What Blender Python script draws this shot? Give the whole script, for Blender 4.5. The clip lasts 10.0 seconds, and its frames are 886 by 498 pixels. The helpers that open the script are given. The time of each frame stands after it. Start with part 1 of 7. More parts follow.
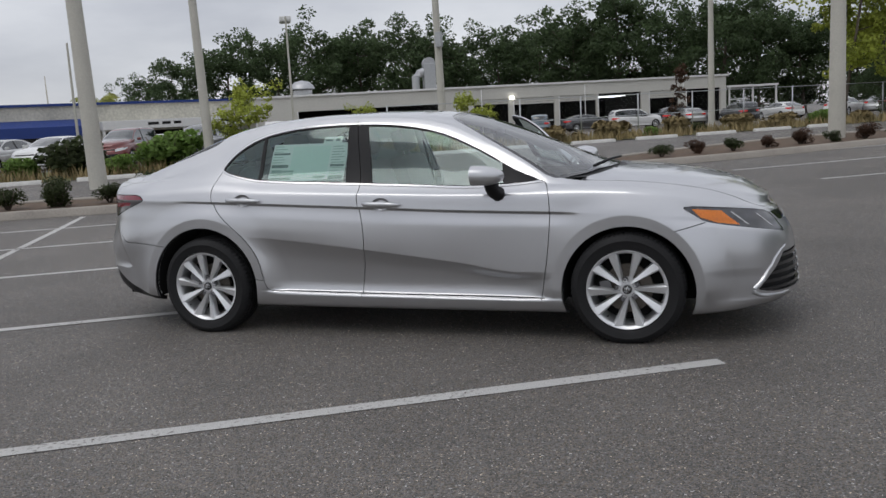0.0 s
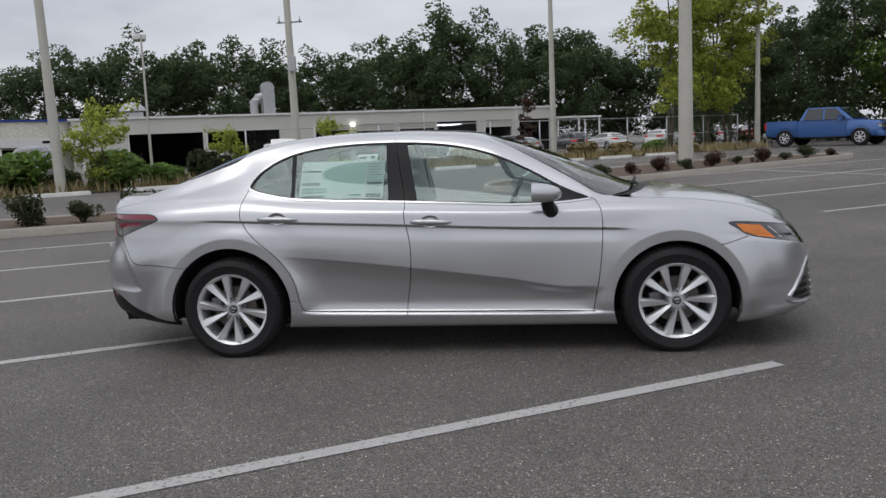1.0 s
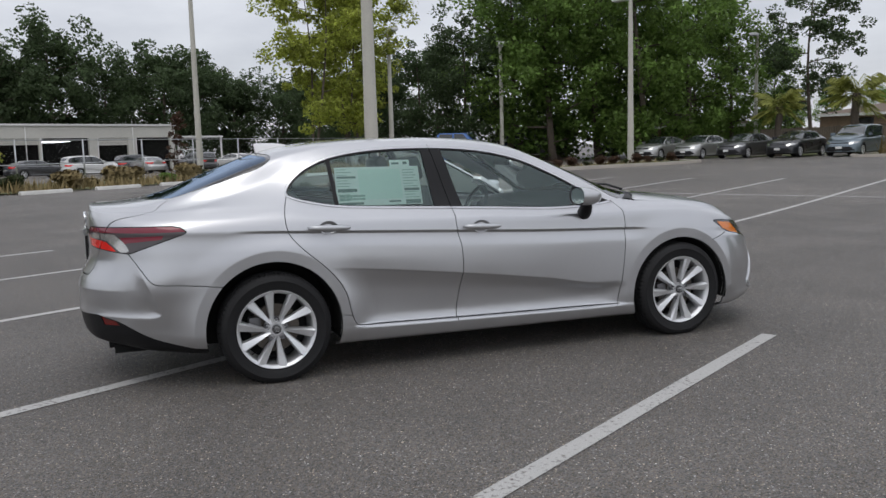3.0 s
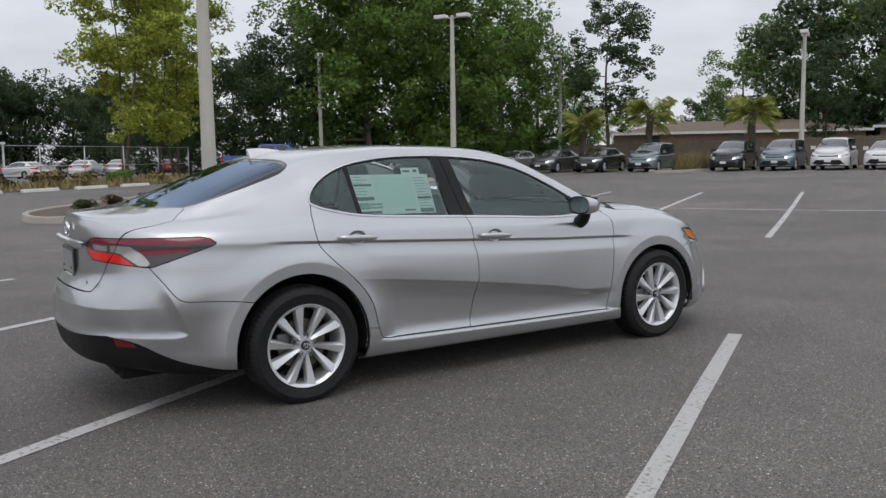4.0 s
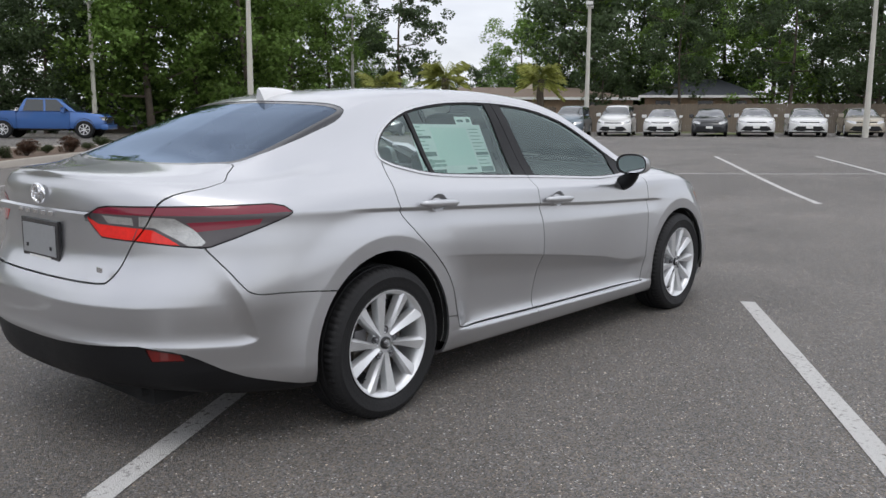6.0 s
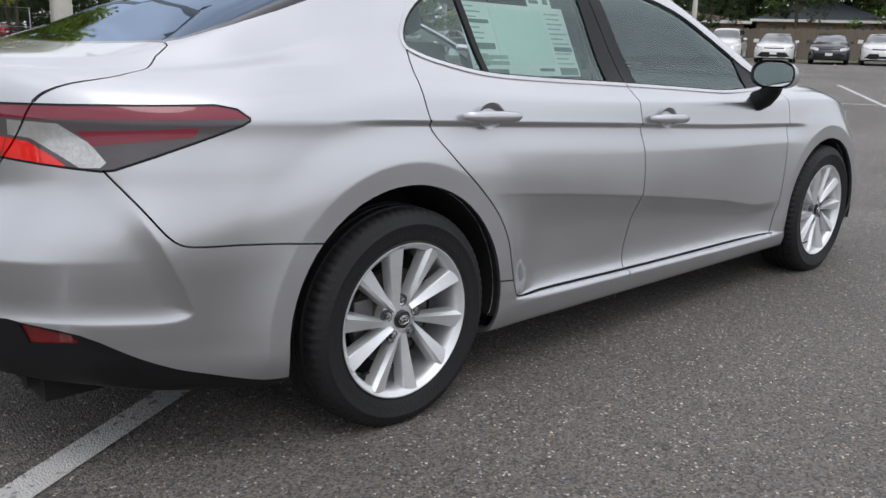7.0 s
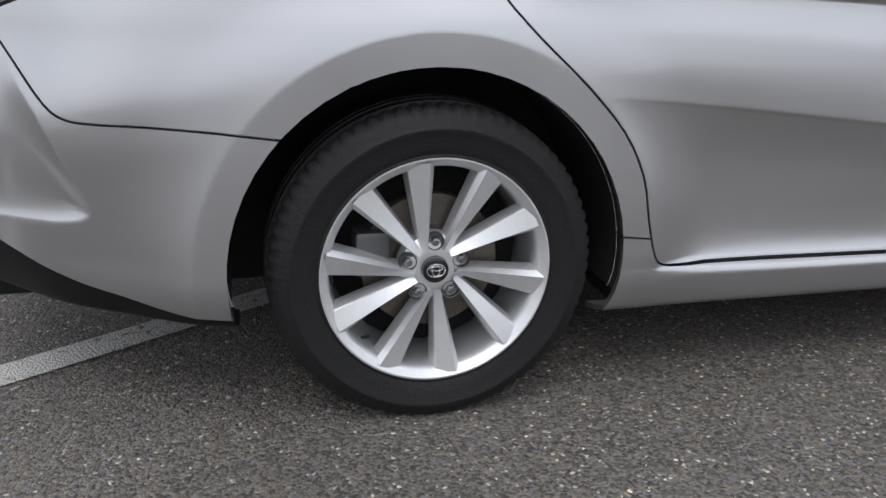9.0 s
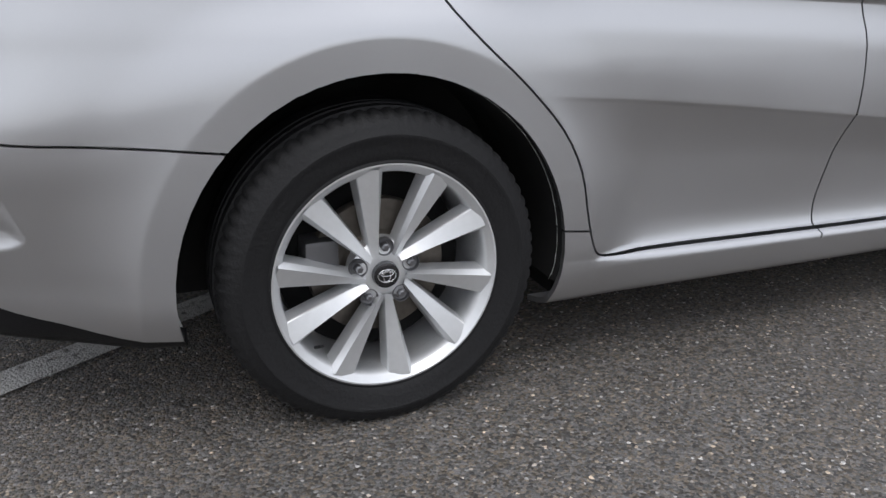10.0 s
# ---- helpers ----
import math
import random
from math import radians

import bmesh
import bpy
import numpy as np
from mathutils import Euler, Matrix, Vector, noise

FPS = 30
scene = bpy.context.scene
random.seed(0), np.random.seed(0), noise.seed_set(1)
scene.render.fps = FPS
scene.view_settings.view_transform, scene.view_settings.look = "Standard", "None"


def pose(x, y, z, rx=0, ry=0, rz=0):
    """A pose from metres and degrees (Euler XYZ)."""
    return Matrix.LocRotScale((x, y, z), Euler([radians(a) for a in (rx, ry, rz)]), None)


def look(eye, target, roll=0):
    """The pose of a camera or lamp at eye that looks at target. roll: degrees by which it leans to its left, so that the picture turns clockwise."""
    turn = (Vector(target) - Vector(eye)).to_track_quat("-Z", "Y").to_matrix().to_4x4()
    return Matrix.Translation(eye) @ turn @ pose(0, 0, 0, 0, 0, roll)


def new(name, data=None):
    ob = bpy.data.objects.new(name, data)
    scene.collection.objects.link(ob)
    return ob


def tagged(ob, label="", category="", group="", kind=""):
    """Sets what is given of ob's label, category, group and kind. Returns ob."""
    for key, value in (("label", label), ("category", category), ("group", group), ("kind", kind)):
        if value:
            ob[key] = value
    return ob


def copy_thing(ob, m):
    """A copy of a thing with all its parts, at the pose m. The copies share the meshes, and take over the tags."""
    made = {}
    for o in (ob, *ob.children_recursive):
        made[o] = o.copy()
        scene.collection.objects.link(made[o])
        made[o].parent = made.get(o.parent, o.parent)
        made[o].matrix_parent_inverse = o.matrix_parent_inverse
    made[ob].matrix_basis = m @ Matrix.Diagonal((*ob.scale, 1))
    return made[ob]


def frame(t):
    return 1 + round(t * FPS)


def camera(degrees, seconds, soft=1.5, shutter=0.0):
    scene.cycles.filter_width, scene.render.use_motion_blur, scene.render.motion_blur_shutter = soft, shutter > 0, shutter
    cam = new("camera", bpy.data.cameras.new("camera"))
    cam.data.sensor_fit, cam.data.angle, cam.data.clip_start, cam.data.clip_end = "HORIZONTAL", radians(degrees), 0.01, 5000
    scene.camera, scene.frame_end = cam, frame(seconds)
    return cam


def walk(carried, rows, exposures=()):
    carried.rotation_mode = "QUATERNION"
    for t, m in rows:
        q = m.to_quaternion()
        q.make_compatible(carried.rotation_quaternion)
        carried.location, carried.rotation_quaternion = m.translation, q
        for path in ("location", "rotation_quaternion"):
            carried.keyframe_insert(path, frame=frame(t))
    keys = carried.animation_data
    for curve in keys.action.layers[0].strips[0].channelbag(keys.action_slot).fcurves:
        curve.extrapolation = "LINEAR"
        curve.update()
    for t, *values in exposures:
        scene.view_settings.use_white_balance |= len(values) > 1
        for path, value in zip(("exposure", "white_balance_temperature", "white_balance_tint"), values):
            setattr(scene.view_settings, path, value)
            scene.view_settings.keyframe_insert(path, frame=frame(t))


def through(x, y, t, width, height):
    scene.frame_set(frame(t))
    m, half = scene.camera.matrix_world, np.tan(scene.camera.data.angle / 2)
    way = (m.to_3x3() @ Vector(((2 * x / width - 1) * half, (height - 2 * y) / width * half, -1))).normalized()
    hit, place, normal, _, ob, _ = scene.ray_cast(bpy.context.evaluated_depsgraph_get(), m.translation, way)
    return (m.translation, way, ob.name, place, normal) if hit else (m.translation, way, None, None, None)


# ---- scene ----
cam = camera(55.7, 10.0)
PATH = [
    (0, (3.343, -5.74, 1.343), (2.713, -3.866, 1.042), -3.3),
    (0.5, (2.677, -5.949, 1.359), (2.312, -3.999, 1.104), -3.2),
    (1, (2.002, -6.077, 1.358), (1.771, -4.107, 1.099), -2.5),
    (1.5, (1.302, -6.145, 1.373), (1.345, -4.164, 1.104), -1.4),
    (2, (0.605, -6.107, 1.365), (0.87, -4.143, 1.092), -0.5),
    (2.5, (-0.087, -5.999, 1.368), (0.442, -4.089, 1.098), -0.2),
    (2.7, (-0.358, -5.922, 1.358), (0.23, -4.027, 1.104), -0.9),
    (4, (-1.915, -5.103, 1.351), (-0.803, -3.455, 1.131), -0.7),
    (4.5, (-2.399, -4.642, 1.345), (-1.114, -3.125, 1.123), -0.4),
    (5, (-2.754, -4.193, 1.33), (-1.325, -2.812, 1.098), -0.9),
    (6.3, (-2.276, -3.083, 1.24), (-0.771, -1.817, 0.879), 1.2),
    (6.5, (-2.078, -2.917, 1.215), (-0.599, -1.636, 0.799), 1.4),
    (7, (-1.53, -2.667, 1.121), (-0.193, -1.261, 0.635), 1.7),
    (7.5, (-1.054, -2.531, 1.029), (0.011, -0.936, 0.463), 1.5),
    (8, (-0.728, -2.462, 0.97), (0.076, -0.755, 0.306), 1.3),
    (8.5, (-0.51, -2.417, 0.95), (0.066, -0.633, 0.252), 1.1),
    (9, (-0.376, -2.411, 0.923), (0.094, -0.588, 0.248), 1.3),
    (9.5, (-0.339, -2.4, 0.937), (0.12, -0.585, 0.232), 1.0),
    (10, (-0.495, -2.364, 0.959), (0.23, -0.639, 0.253), 0.9),
]
EXPOSURES = ((0.0, -0.10), (1.0, -0.07), (2.5, 0.03), (4.5, 0.17), (5.0, 0.27), (6.5, 0.47), (10.0, 0.51))
walk(cam, [(t, look(eye, target, roll)) for t, eye, target, roll in PATH], exposures=EXPOSURES)
SKY_LOW, SKY_HIGH = 0.72, 1.16
ASPHALT = (0.135, 0.127, 0.119)

# ---- sky and light: overcast, brightest overhead ----
world = bpy.data.worlds.new("overcast_sky")
scene.world = world
world.use_nodes = True
wn, wl = world.node_tree.nodes, world.node_tree.links
wn.clear()
w_out = wn.new("ShaderNodeOutputWorld")
w_bg = wn.new("ShaderNodeBackground")
w_sky = wn.new("ShaderNodeTexSky")
w_sky.sky_type = "NISHITA"
w_sky.sun_disc = False
w_sky.sun_elevation, w_sky.sun_rotation = radians(48), radians(200)
w_co = wn.new("ShaderNodeTexCoord")
w_sep = wn.new("ShaderNodeSeparateXYZ")
wl.new(w_co.outputs["Generated"], w_sep.inputs[0])
w_up = wn.new("ShaderNodeMapRange")
w_up.inputs["From Min"].default_value, w_up.inputs["From Max"].default_value = 0.0, 1.0
w_up.inputs["To Min"].default_value, w_up.inputs["To Max"].default_value = SKY_LOW, SKY_HIGH
wl.new(w_sep.outputs["Z"], w_up.inputs["Value"])
w_map = wn.new("ShaderNodeMapping")
w_map.inputs["Scale"].default_value = (1.0, 1.0, 3.2)
wl.new(w_co.outputs["Generated"], w_map.inputs["Vector"])
w_noise = wn.new("ShaderNodeTexNoise")
w_noise.inputs["Scale"].default_value, w_noise.inputs["Detail"].default_value = 2.6, 7.0
w_noise.inputs["Roughness"].default_value = 0.52
wl.new(w_map.outputs[0], w_noise.inputs["Vector"])
w_ramp = wn.new("ShaderNodeValToRGB")
w_ramp.color_ramp.elements[0].position, w_ramp.color_ramp.elements[0].color = 0.34, (0.70, 0.72, 0.80, 1)
w_ramp.color_ramp.elements[1].position, w_ramp.color_ramp.elements[1].color = 0.68, (1.12, 1.14, 1.20, 1)
wl.new(w_noise.outputs["Fac"], w_ramp.inputs["Fac"])
w_mul = wn.new("ShaderNodeVectorMath")
w_mul.operation = "SCALE"
wl.new(w_ramp.outputs["Color"], w_mul.inputs[0])
wl.new(w_up.outputs[0], w_mul.inputs["Scale"])
w_sc = wn.new("ShaderNodeVectorMath")
w_sc.operation = "SCALE"
w_sc.inputs["Scale"].default_value = 0.10
wl.new(w_sky.outputs[0], w_sc.inputs[0])
w_mix = wn.new("ShaderNodeMix")
w_mix.data_type = "RGBA"
w_mix.inputs["Factor"].default_value = 0.88
wl.new(w_sc.outputs[0], w_mix.inputs["A"])
wl.new(w_mul.outputs[0], w_mix.inputs["B"])
wl.new(w_mix.outputs["Result"], w_bg.inputs["Color"])
w_bg.inputs["Strength"].default_value = 1.0
wl.new(w_bg.outputs[0], w_out.inputs[0])
sun = new("sun", bpy.data.lights.new("sun", "SUN"))
sun.data.energy, sun.data.angle, sun.data.color = 0.55, radians(30), (1.0, 0.97, 0.93)
sun.matrix_world = look((0, 0, 30), (8, 14, 0))

# ---- materials ----


def mat(name, col, rough=0.6, metal=0.0, var=0.18, scale=5.0, fine=60.0, bump=0.0, bscale=None, coat=0.0, coat_rough=0.05, spec=0.5, per_piece=0.0, glow=0.0):
    """A surface with variation at two scales and a fine relief."""
    m = bpy.data.materials.new(name)
    m.use_nodes = True
    n, l = m.node_tree.nodes, m.node_tree.links
    p = n["Principled BSDF"]
    co = n.new("ShaderNodeTexCoord")
    a, b = n.new("ShaderNodeTexNoise"), n.new("ShaderNodeTexNoise")
    a.inputs["Scale"].default_value, a.inputs["Detail"].default_value = scale, 4.0
    b.inputs["Scale"].default_value, b.inputs["Detail"].default_value = fine, 3.0
    for q in (a, b):
        l.new(co.outputs["Object"], q.inputs["Vector"])
    add = n.new("ShaderNodeMath")
    add.operation = "ADD"
    l.new(a.outputs["Fac"], add.inputs[0])
    l.new(b.outputs["Fac"], add.inputs[1])
    src = add.outputs[0]
    if per_piece:
        info = n.new("ShaderNodeObjectInfo")
        mu = n.new("ShaderNodeMath")
        mu.operation = "MULTIPLY_ADD"
        mu.inputs[1].default_value = per_piece
        l.new(info.outputs["Random"], mu.inputs[0])
        l.new(src, mu.inputs[2])
        src = mu.outputs[0]
    ramp = n.new("ShaderNodeMapRange")
    ramp.inputs["From Min"].default_value, ramp.inputs["From Max"].default_value = 0.6, 1.4
    ramp.inputs["To Min"].default_value, ramp.inputs["To Max"].default_value = 1 - var, 1 + var
    l.new(src, ramp.inputs["Value"])
    sc = n.new("ShaderNodeVectorMath")
    sc.operation = "SCALE"
    sc.inputs[0].default_value = col
    l.new(ramp.outputs[0], sc.inputs["Scale"])
    l.new(sc.outputs[0], p.inputs["Base Color"])
    rr = n.new("ShaderNodeMapRange")
    rr.inputs["From Min"].default_value, rr.inputs["From Max"].default_value = 0.3, 0.7
    rr.inputs["To Min"].default_value, rr.inputs["To Max"].default_value = max(rough * 0.85, 0.0), min(rough * 1.15, 1.0)
    l.new(a.outputs["Fac"], rr.inputs["Value"])
    l.new(rr.outputs[0], p.inputs["Roughness"])
    p.inputs["Metallic"].default_value = metal
    p.inputs["Specular IOR Level"].default_value = spec
    p.inputs["Coat Weight"].default_value = coat
    p.inputs["Coat Roughness"].default_value = coat_rough
    if glow:
        p.inputs["Emission Color"].default_value = (*col, 1)
        p.inputs["Emission Strength"].default_value = glow
    if bump:
        bp, c = n.new("ShaderNodeBump"), b
        if bscale:
            c = n.new("ShaderNodeTexNoise")
            c.inputs["Scale"].default_value, c.inputs["Detail"].default_value = bscale, 3.0
            l.new(co.outputs["Object"], c.inputs["Vector"])
        bp.inputs["Strength"].default_value = bump
        bp.inputs["Distance"].default_value = 0.01
        l.new(c.outputs["Fac"], bp.inputs["Height"])
        l.new(bp.outputs[0], p.inputs["Normal"])
    return m


def glass(name, tint, rough=0.0, through=0.75, ior=1.62, gloss=(1, 1, 1)):
    """Tinted automotive glass: a clear tinted film under a Fresnel gloss."""
    m = bpy.data.materials.new(name)
    m.use_nodes = True
    n, l = m.node_tree.nodes, m.node_tree.links
    n.remove(n["Principled BSDF"])
    out = n["Material Output"]
    tr, gl, mx, fr = n.new("ShaderNodeBsdfTransparent"), n.new("ShaderNodeBsdfGlossy"), n.new("ShaderNodeMixShader"), n.new("ShaderNodeFresnel")
    tr.inputs["Color"].default_value = (*[c * through for c in tint], 1)
    gl.inputs["Roughness"].default_value = rough
    gl.inputs["Color"].default_value = (*gloss, 1)
    fr.inputs["IOR"].default_value = ior
    l.new(fr.outputs[0], mx.inputs[0])
    l.new(tr.outputs[0], mx.inputs[1])
    l.new(gl.outputs[0], mx.inputs[2])
    l.new(mx.outputs[0], out.inputs["Surface"])
    return m


def asphalt(name, stripe=False):
    m = bpy.data.materials.new(name)
    m.use_nodes = True
    n, l = m.node_tree.nodes, m.node_tree.links
    p = n["Principled BSDF"]
    co = n.new("ShaderNodeTexCoord")

    def tex(kind, scale, detail=3.0):
        q = n.new(kind)
        q.inputs["Scale"].default_value = scale
        if kind == "ShaderNodeTexNoise":
            q.inputs["Detail"].default_value = detail
        l.new(co.outputs["Object"], q.inputs["Vector"])
        return q

    def rng(sock, a, b, c, d):
        q = n.new("ShaderNodeMapRange")
        for k, v in zip(("From Min", "From Max", "To Min", "To Max"), (a, b, c, d)):
            q.inputs[k].default_value = v
        l.new(sock, q.inputs["Value"])
        return q.outputs[0]

    def mul(a, b):
        q = n.new("ShaderNodeMath")
        q.operation = "MULTIPLY"
        l.new(a, q.inputs[0])
        l.new(b, q.inputs[1])
        return q.outputs[0]

    patches = tex("ShaderNodeTexNoise", 0.16, 5.0)
    stains = tex("ShaderNodeTexNoise", 0.9, 6.0)
    stone = tex("ShaderNodeTexVoronoi", 150.0)
    grit = tex("ShaderNodeTexNoise", 260.0, 4.0)
    sep = n.new("ShaderNodeSeparateColor")
    l.new(stone.outputs["Color"], sep.inputs[0])
    tone = rng(sep.outputs[0], 0.0, 1.0, 0.30, 1.52)
    light = rng(sep.outputs[1], 0.94, 1.0, 1.0, 3.8)
    v = mul(mul(mul(rng(patches.outputs["Fac"], 0.3, 0.7, 0.74, 1.20), rng(stains.outputs["Fac"], 0.3, 0.7, 0.84, 1.14)), mul(tone, light)), rng(grit.outputs["Fac"], 0.3, 0.7, 0.72, 1.28))
    sc = n.new("ShaderNodeVectorMath")
    sc.operation = "SCALE"
    hue = n.new("ShaderNodeMix")
    hue.data_type = "RGBA"
    hue.inputs["A"].default_value = (ASPHALT[0] * 0.97, ASPHALT[1], ASPHALT[2] * 1.04, 1)
    hue.inputs["B"].default_value = (ASPHALT[0] * 1.16, ASPHALT[1] * 1.02, ASPHALT[2] * 0.84, 1)
    l.new(rng(sep.outputs[2], 0.35, 0.9, 0.0, 1.0), hue.inputs["Factor"])
    l.new(hue.outputs["Result"], sc.inputs[0])
    l.new(v, sc.inputs["Scale"])
    col = sc.outputs[0]
    if stripe:
        worn = tex("ShaderNodeTexNoise", 42.0, 6.0)
        big = tex("ShaderNodeTexNoise", 2.3, 3.0)
        both = n.new("ShaderNodeMath")
        both.operation = "ADD"
        l.new(worn.outputs["Fac"], both.inputs[0])
        l.new(rng(big.outputs["Fac"], 0.3, 0.7, -0.07, 0.13), both.inputs[1])
        cover = rng(both.outputs[0], 0.27, 0.46, 0.0, 1.0)
        mx = n.new("ShaderNodeMix")
        mx.data_type = "RGBA"
        l.new(cover, mx.inputs["Factor"])
        l.new(col, mx.inputs["A"])
        pw = n.new("ShaderNodeVectorMath")
        pw.operation = "SCALE"
        pw.inputs[0].default_value = (0.58, 0.57, 0.55)
        l.new(rng(grit.outputs["Fac"], 0.3, 0.7, 0.82, 1.12), pw.inputs["Scale"])
        l.new(pw.outputs[0], mx.inputs["B"])
        col = mx.outputs["Result"]
    l.new(col, p.inputs["Base Color"])
    p.inputs["Roughness"].default_value = 0.60
    p.inputs["Specular IOR Level"].default_value = 0.5
    bp = n.new("ShaderNodeBump")
    bp.inputs["Strength"].default_value, bp.inputs["Distance"].default_value = 0.95, 0.006
    h = n.new("ShaderNodeMath")
    h.operation = "SUBTRACT"
    l.new(grit.outputs["Fac"], h.inputs[0])
    l.new(stone.outputs["Distance"], h.inputs[1])
    l.new(h.outputs[0], bp.inputs["Height"])
    l.new(bp.outputs[0], p.inputs["Normal"])
    return m


M_ASPHALT = asphalt("asphalt")
M_STRIPE = asphalt("worn_line_paint", True)
M_CONC = mat("concrete", (0.35, 0.32, 0.28), 0.85, var=0.25, scale=1.5, fine=40, bump=0.4, bscale=90)
M_POLE = mat("pole_concrete", (0.50, 0.485, 0.43), 0.8, var=0.14, scale=1.2, fine=30, bump=0.2)
M_MULCH = mat("mulch", (0.11, 0.075, 0.05), 0.95, var=0.5, scale=4, fine=45, bump=0.9)
M_GRASS = mat("rough_grass", (0.10, 0.115, 0.045), 0.95, var=0.45, scale=0.8, fine=20, bump=0.8)
M_STRAW = mat("dry_grass_blades", (0.22, 0.17, 0.08), 0.9, var=0.4, scale=1.0, fine=8, per_piece=0.2)
M_WHITEWALL = mat("painted_block_wall", (0.56, 0.55, 0.50), 0.85, var=0.10, scale=0.35, fine=7, bump=0.25, bscale=12)
M_STAINWALL = mat("weathered_wall", (0.55, 0.53, 0.455), 0.9, var=0.32, scale=0.5, fine=5, bump=0.25, bscale=12)
M_WHITE = mat("white_paint", (0.72, 0.72, 0.70), 0.6, var=0.08)
M_BLUE = mat("blue_fascia", (0.012, 0.04, 0.20), 0.5, var=0.12)
# near-black; its colour also stands in for shade inside bays and under cars
M_NEARBLACK = mat("dark_interior", (0.004, 0.004, 0.0042), 0.9, var=0.3)
M_ROLL = mat("roller_door", (0.52, 0.51, 0.46), 0.7, var=0.1)
M_GALV = mat("galvanised_metal", (0.45, 0.46, 0.47), 0.45, 0.8, var=0.15)
M_WOOD = mat("weathered_fence_wood", (0.12, 0.098, 0.075), 0.9, var=0.35, scale=2, fine=30, bump=0.4, per_piece=0.5)
M_BRICKT = mat("tan_brick_wall", (0.30, 0.21, 0.15), 0.9, var=0.25, scale=2, fine=12, bump=0.4)
M_SHINGLE = mat("roof_shingles", (0.17, 0.13, 0.10), 0.9, var=0.25, scale=2, fine=12, bump=0.4)
M_SLATE = mat("dark_roof", (0.05, 0.055, 0.065), 0.9, var=0.2, scale=2, fine=12, bump=0.3)
M_BARK = mat("bark", (0.105, 0.085, 0.065), 0.95, var=0.4, scale=3, fine=20, bump=0.8)
M_BLACKP = mat("black_plastic", (0.006, 0.006, 0.007), 0.5, spec=0.3, var=0.15, bump=0.1, bscale=300)
M_GLOSSB = mat("gloss_black", (0.012, 0.012, 0.014), 0.12, var=0.05, coat=0.5)
M_RUBBER = mat("tyre_rubber", (0.010, 0.010, 0.0108), 0.7, spec=0.35, var=0.22, scale=4, fine=90, bump=0.25, bscale=120)
M_CHROME = mat("chrome", (0.82, 0.82, 0.83), 0.10, 1.0, var=0.04)
M_ALLOY = mat("silver_alloy", (0.72, 0.73, 0.74), 0.45, 0.75, var=0.05, coat=0.6, coat_rough=0.1)
M_ALLOYD = mat("alloy_shadowed_barrel", (0.14, 0.14, 0.145), 0.45, 0.7, var=0.08)
M_NUT = mat("dark_plated_nut", (0.20, 0.20, 0.21), 0.32, 0.85, var=0.08)
M_STEEL = mat("brake_steel", (0.13, 0.115, 0.10), 0.5, 0.7, var=0.25, scale=12, fine=80)


def leafy(name, col, var=0.45):
    m = mat(name, col, 0.6, var=var, scale=0.7, fine=9, spec=0.3)
    n, l = m.node_tree.nodes, m.node_tree.links
    p = n["Principled BSDF"]
    geo = n.new("ShaderNodeNewGeometry")
    r = n.new("ShaderNodeMapRange")
    r.inputs["To Min"].default_value, r.inputs["To Max"].default_value = 0.7, 1.35
    l.new(geo.outputs["Random Per Island"], r.inputs["Value"])
    old = p.inputs["Base Color"].links[0].from_socket
    s = n.new("ShaderNodeVectorMath")
    s.operation = "SCALE"
    l.new(old, s.inputs[0])
    l.new(r.outputs[0], s.inputs["Scale"])
    l.new(s.outputs[0], p.inputs["Base Color"])
    tl, mx = n.new("ShaderNodeBsdfTranslucent"), n.new("ShaderNodeMixShader")
    l.new(s.outputs[0], tl.inputs["Color"])
    mx.inputs[0].default_value = 0.48
    l.new(p.outputs[0], mx.inputs[1])
    l.new(tl.outputs[0], mx.inputs[2])
    l.new(mx.outputs[0], n["Material Output"].inputs["Surface"])
    return m


M_LEAF = leafy("oak_leaves", (0.082, 0.122, 0.054))
M_LEAFMID = leafy("mixed_leaves", (0.165, 0.265, 0.060))
M_LEAFLT = leafy("spring_leaves", (0.40, 0.45, 0.085))
M_PALM = leafy("palm_fronds", (0.30, 0.32, 0.085))
M_SHRUB = leafy("shrub_leaves", (0.055, 0.072, 0.028))
M_RED = leafy("reddish_shrub_leaves", (0.10, 0.055, 0.035))

# ---- mesh helpers ----


def to_ob(name, bm, material, parent=None, label="", smooth=False, auto=None):
    me = bpy.data.meshes.new(name)
    bm.to_mesh(me)
    bm.free()
    for m in material if isinstance(material, (list, tuple)) else [material]:
        me.materials.append(m)
    if smooth:
        me.shade_smooth()
        if auto:
            me.set_sharp_from_angle(angle=radians(auto))
    ob = new(name, me)
    if parent is not None:
        ob.parent = parent
    if label:
        ob["label"] = label
    return ob


def part(name, bm, material, parent, label="", smooth=False, auto=35):
    return to_ob(name, bm, material, parent, label, smooth, auto)


def thing(name, m, label, category, group="", kind=""):
    ob = new(name)
    ob.empty_display_size = 0.2
    ob.matrix_world = m
    return tagged(ob, label, category, group, kind)


def again(ob, parent, m, name=None):
    """A further piece on the same mesh."""
    o = new(name or ob.name.split(".")[0], ob.data)
    o.parent = parent
    o.matrix_basis = m
    if "label" in ob:
        o["label"] = ob["label"]
    return o


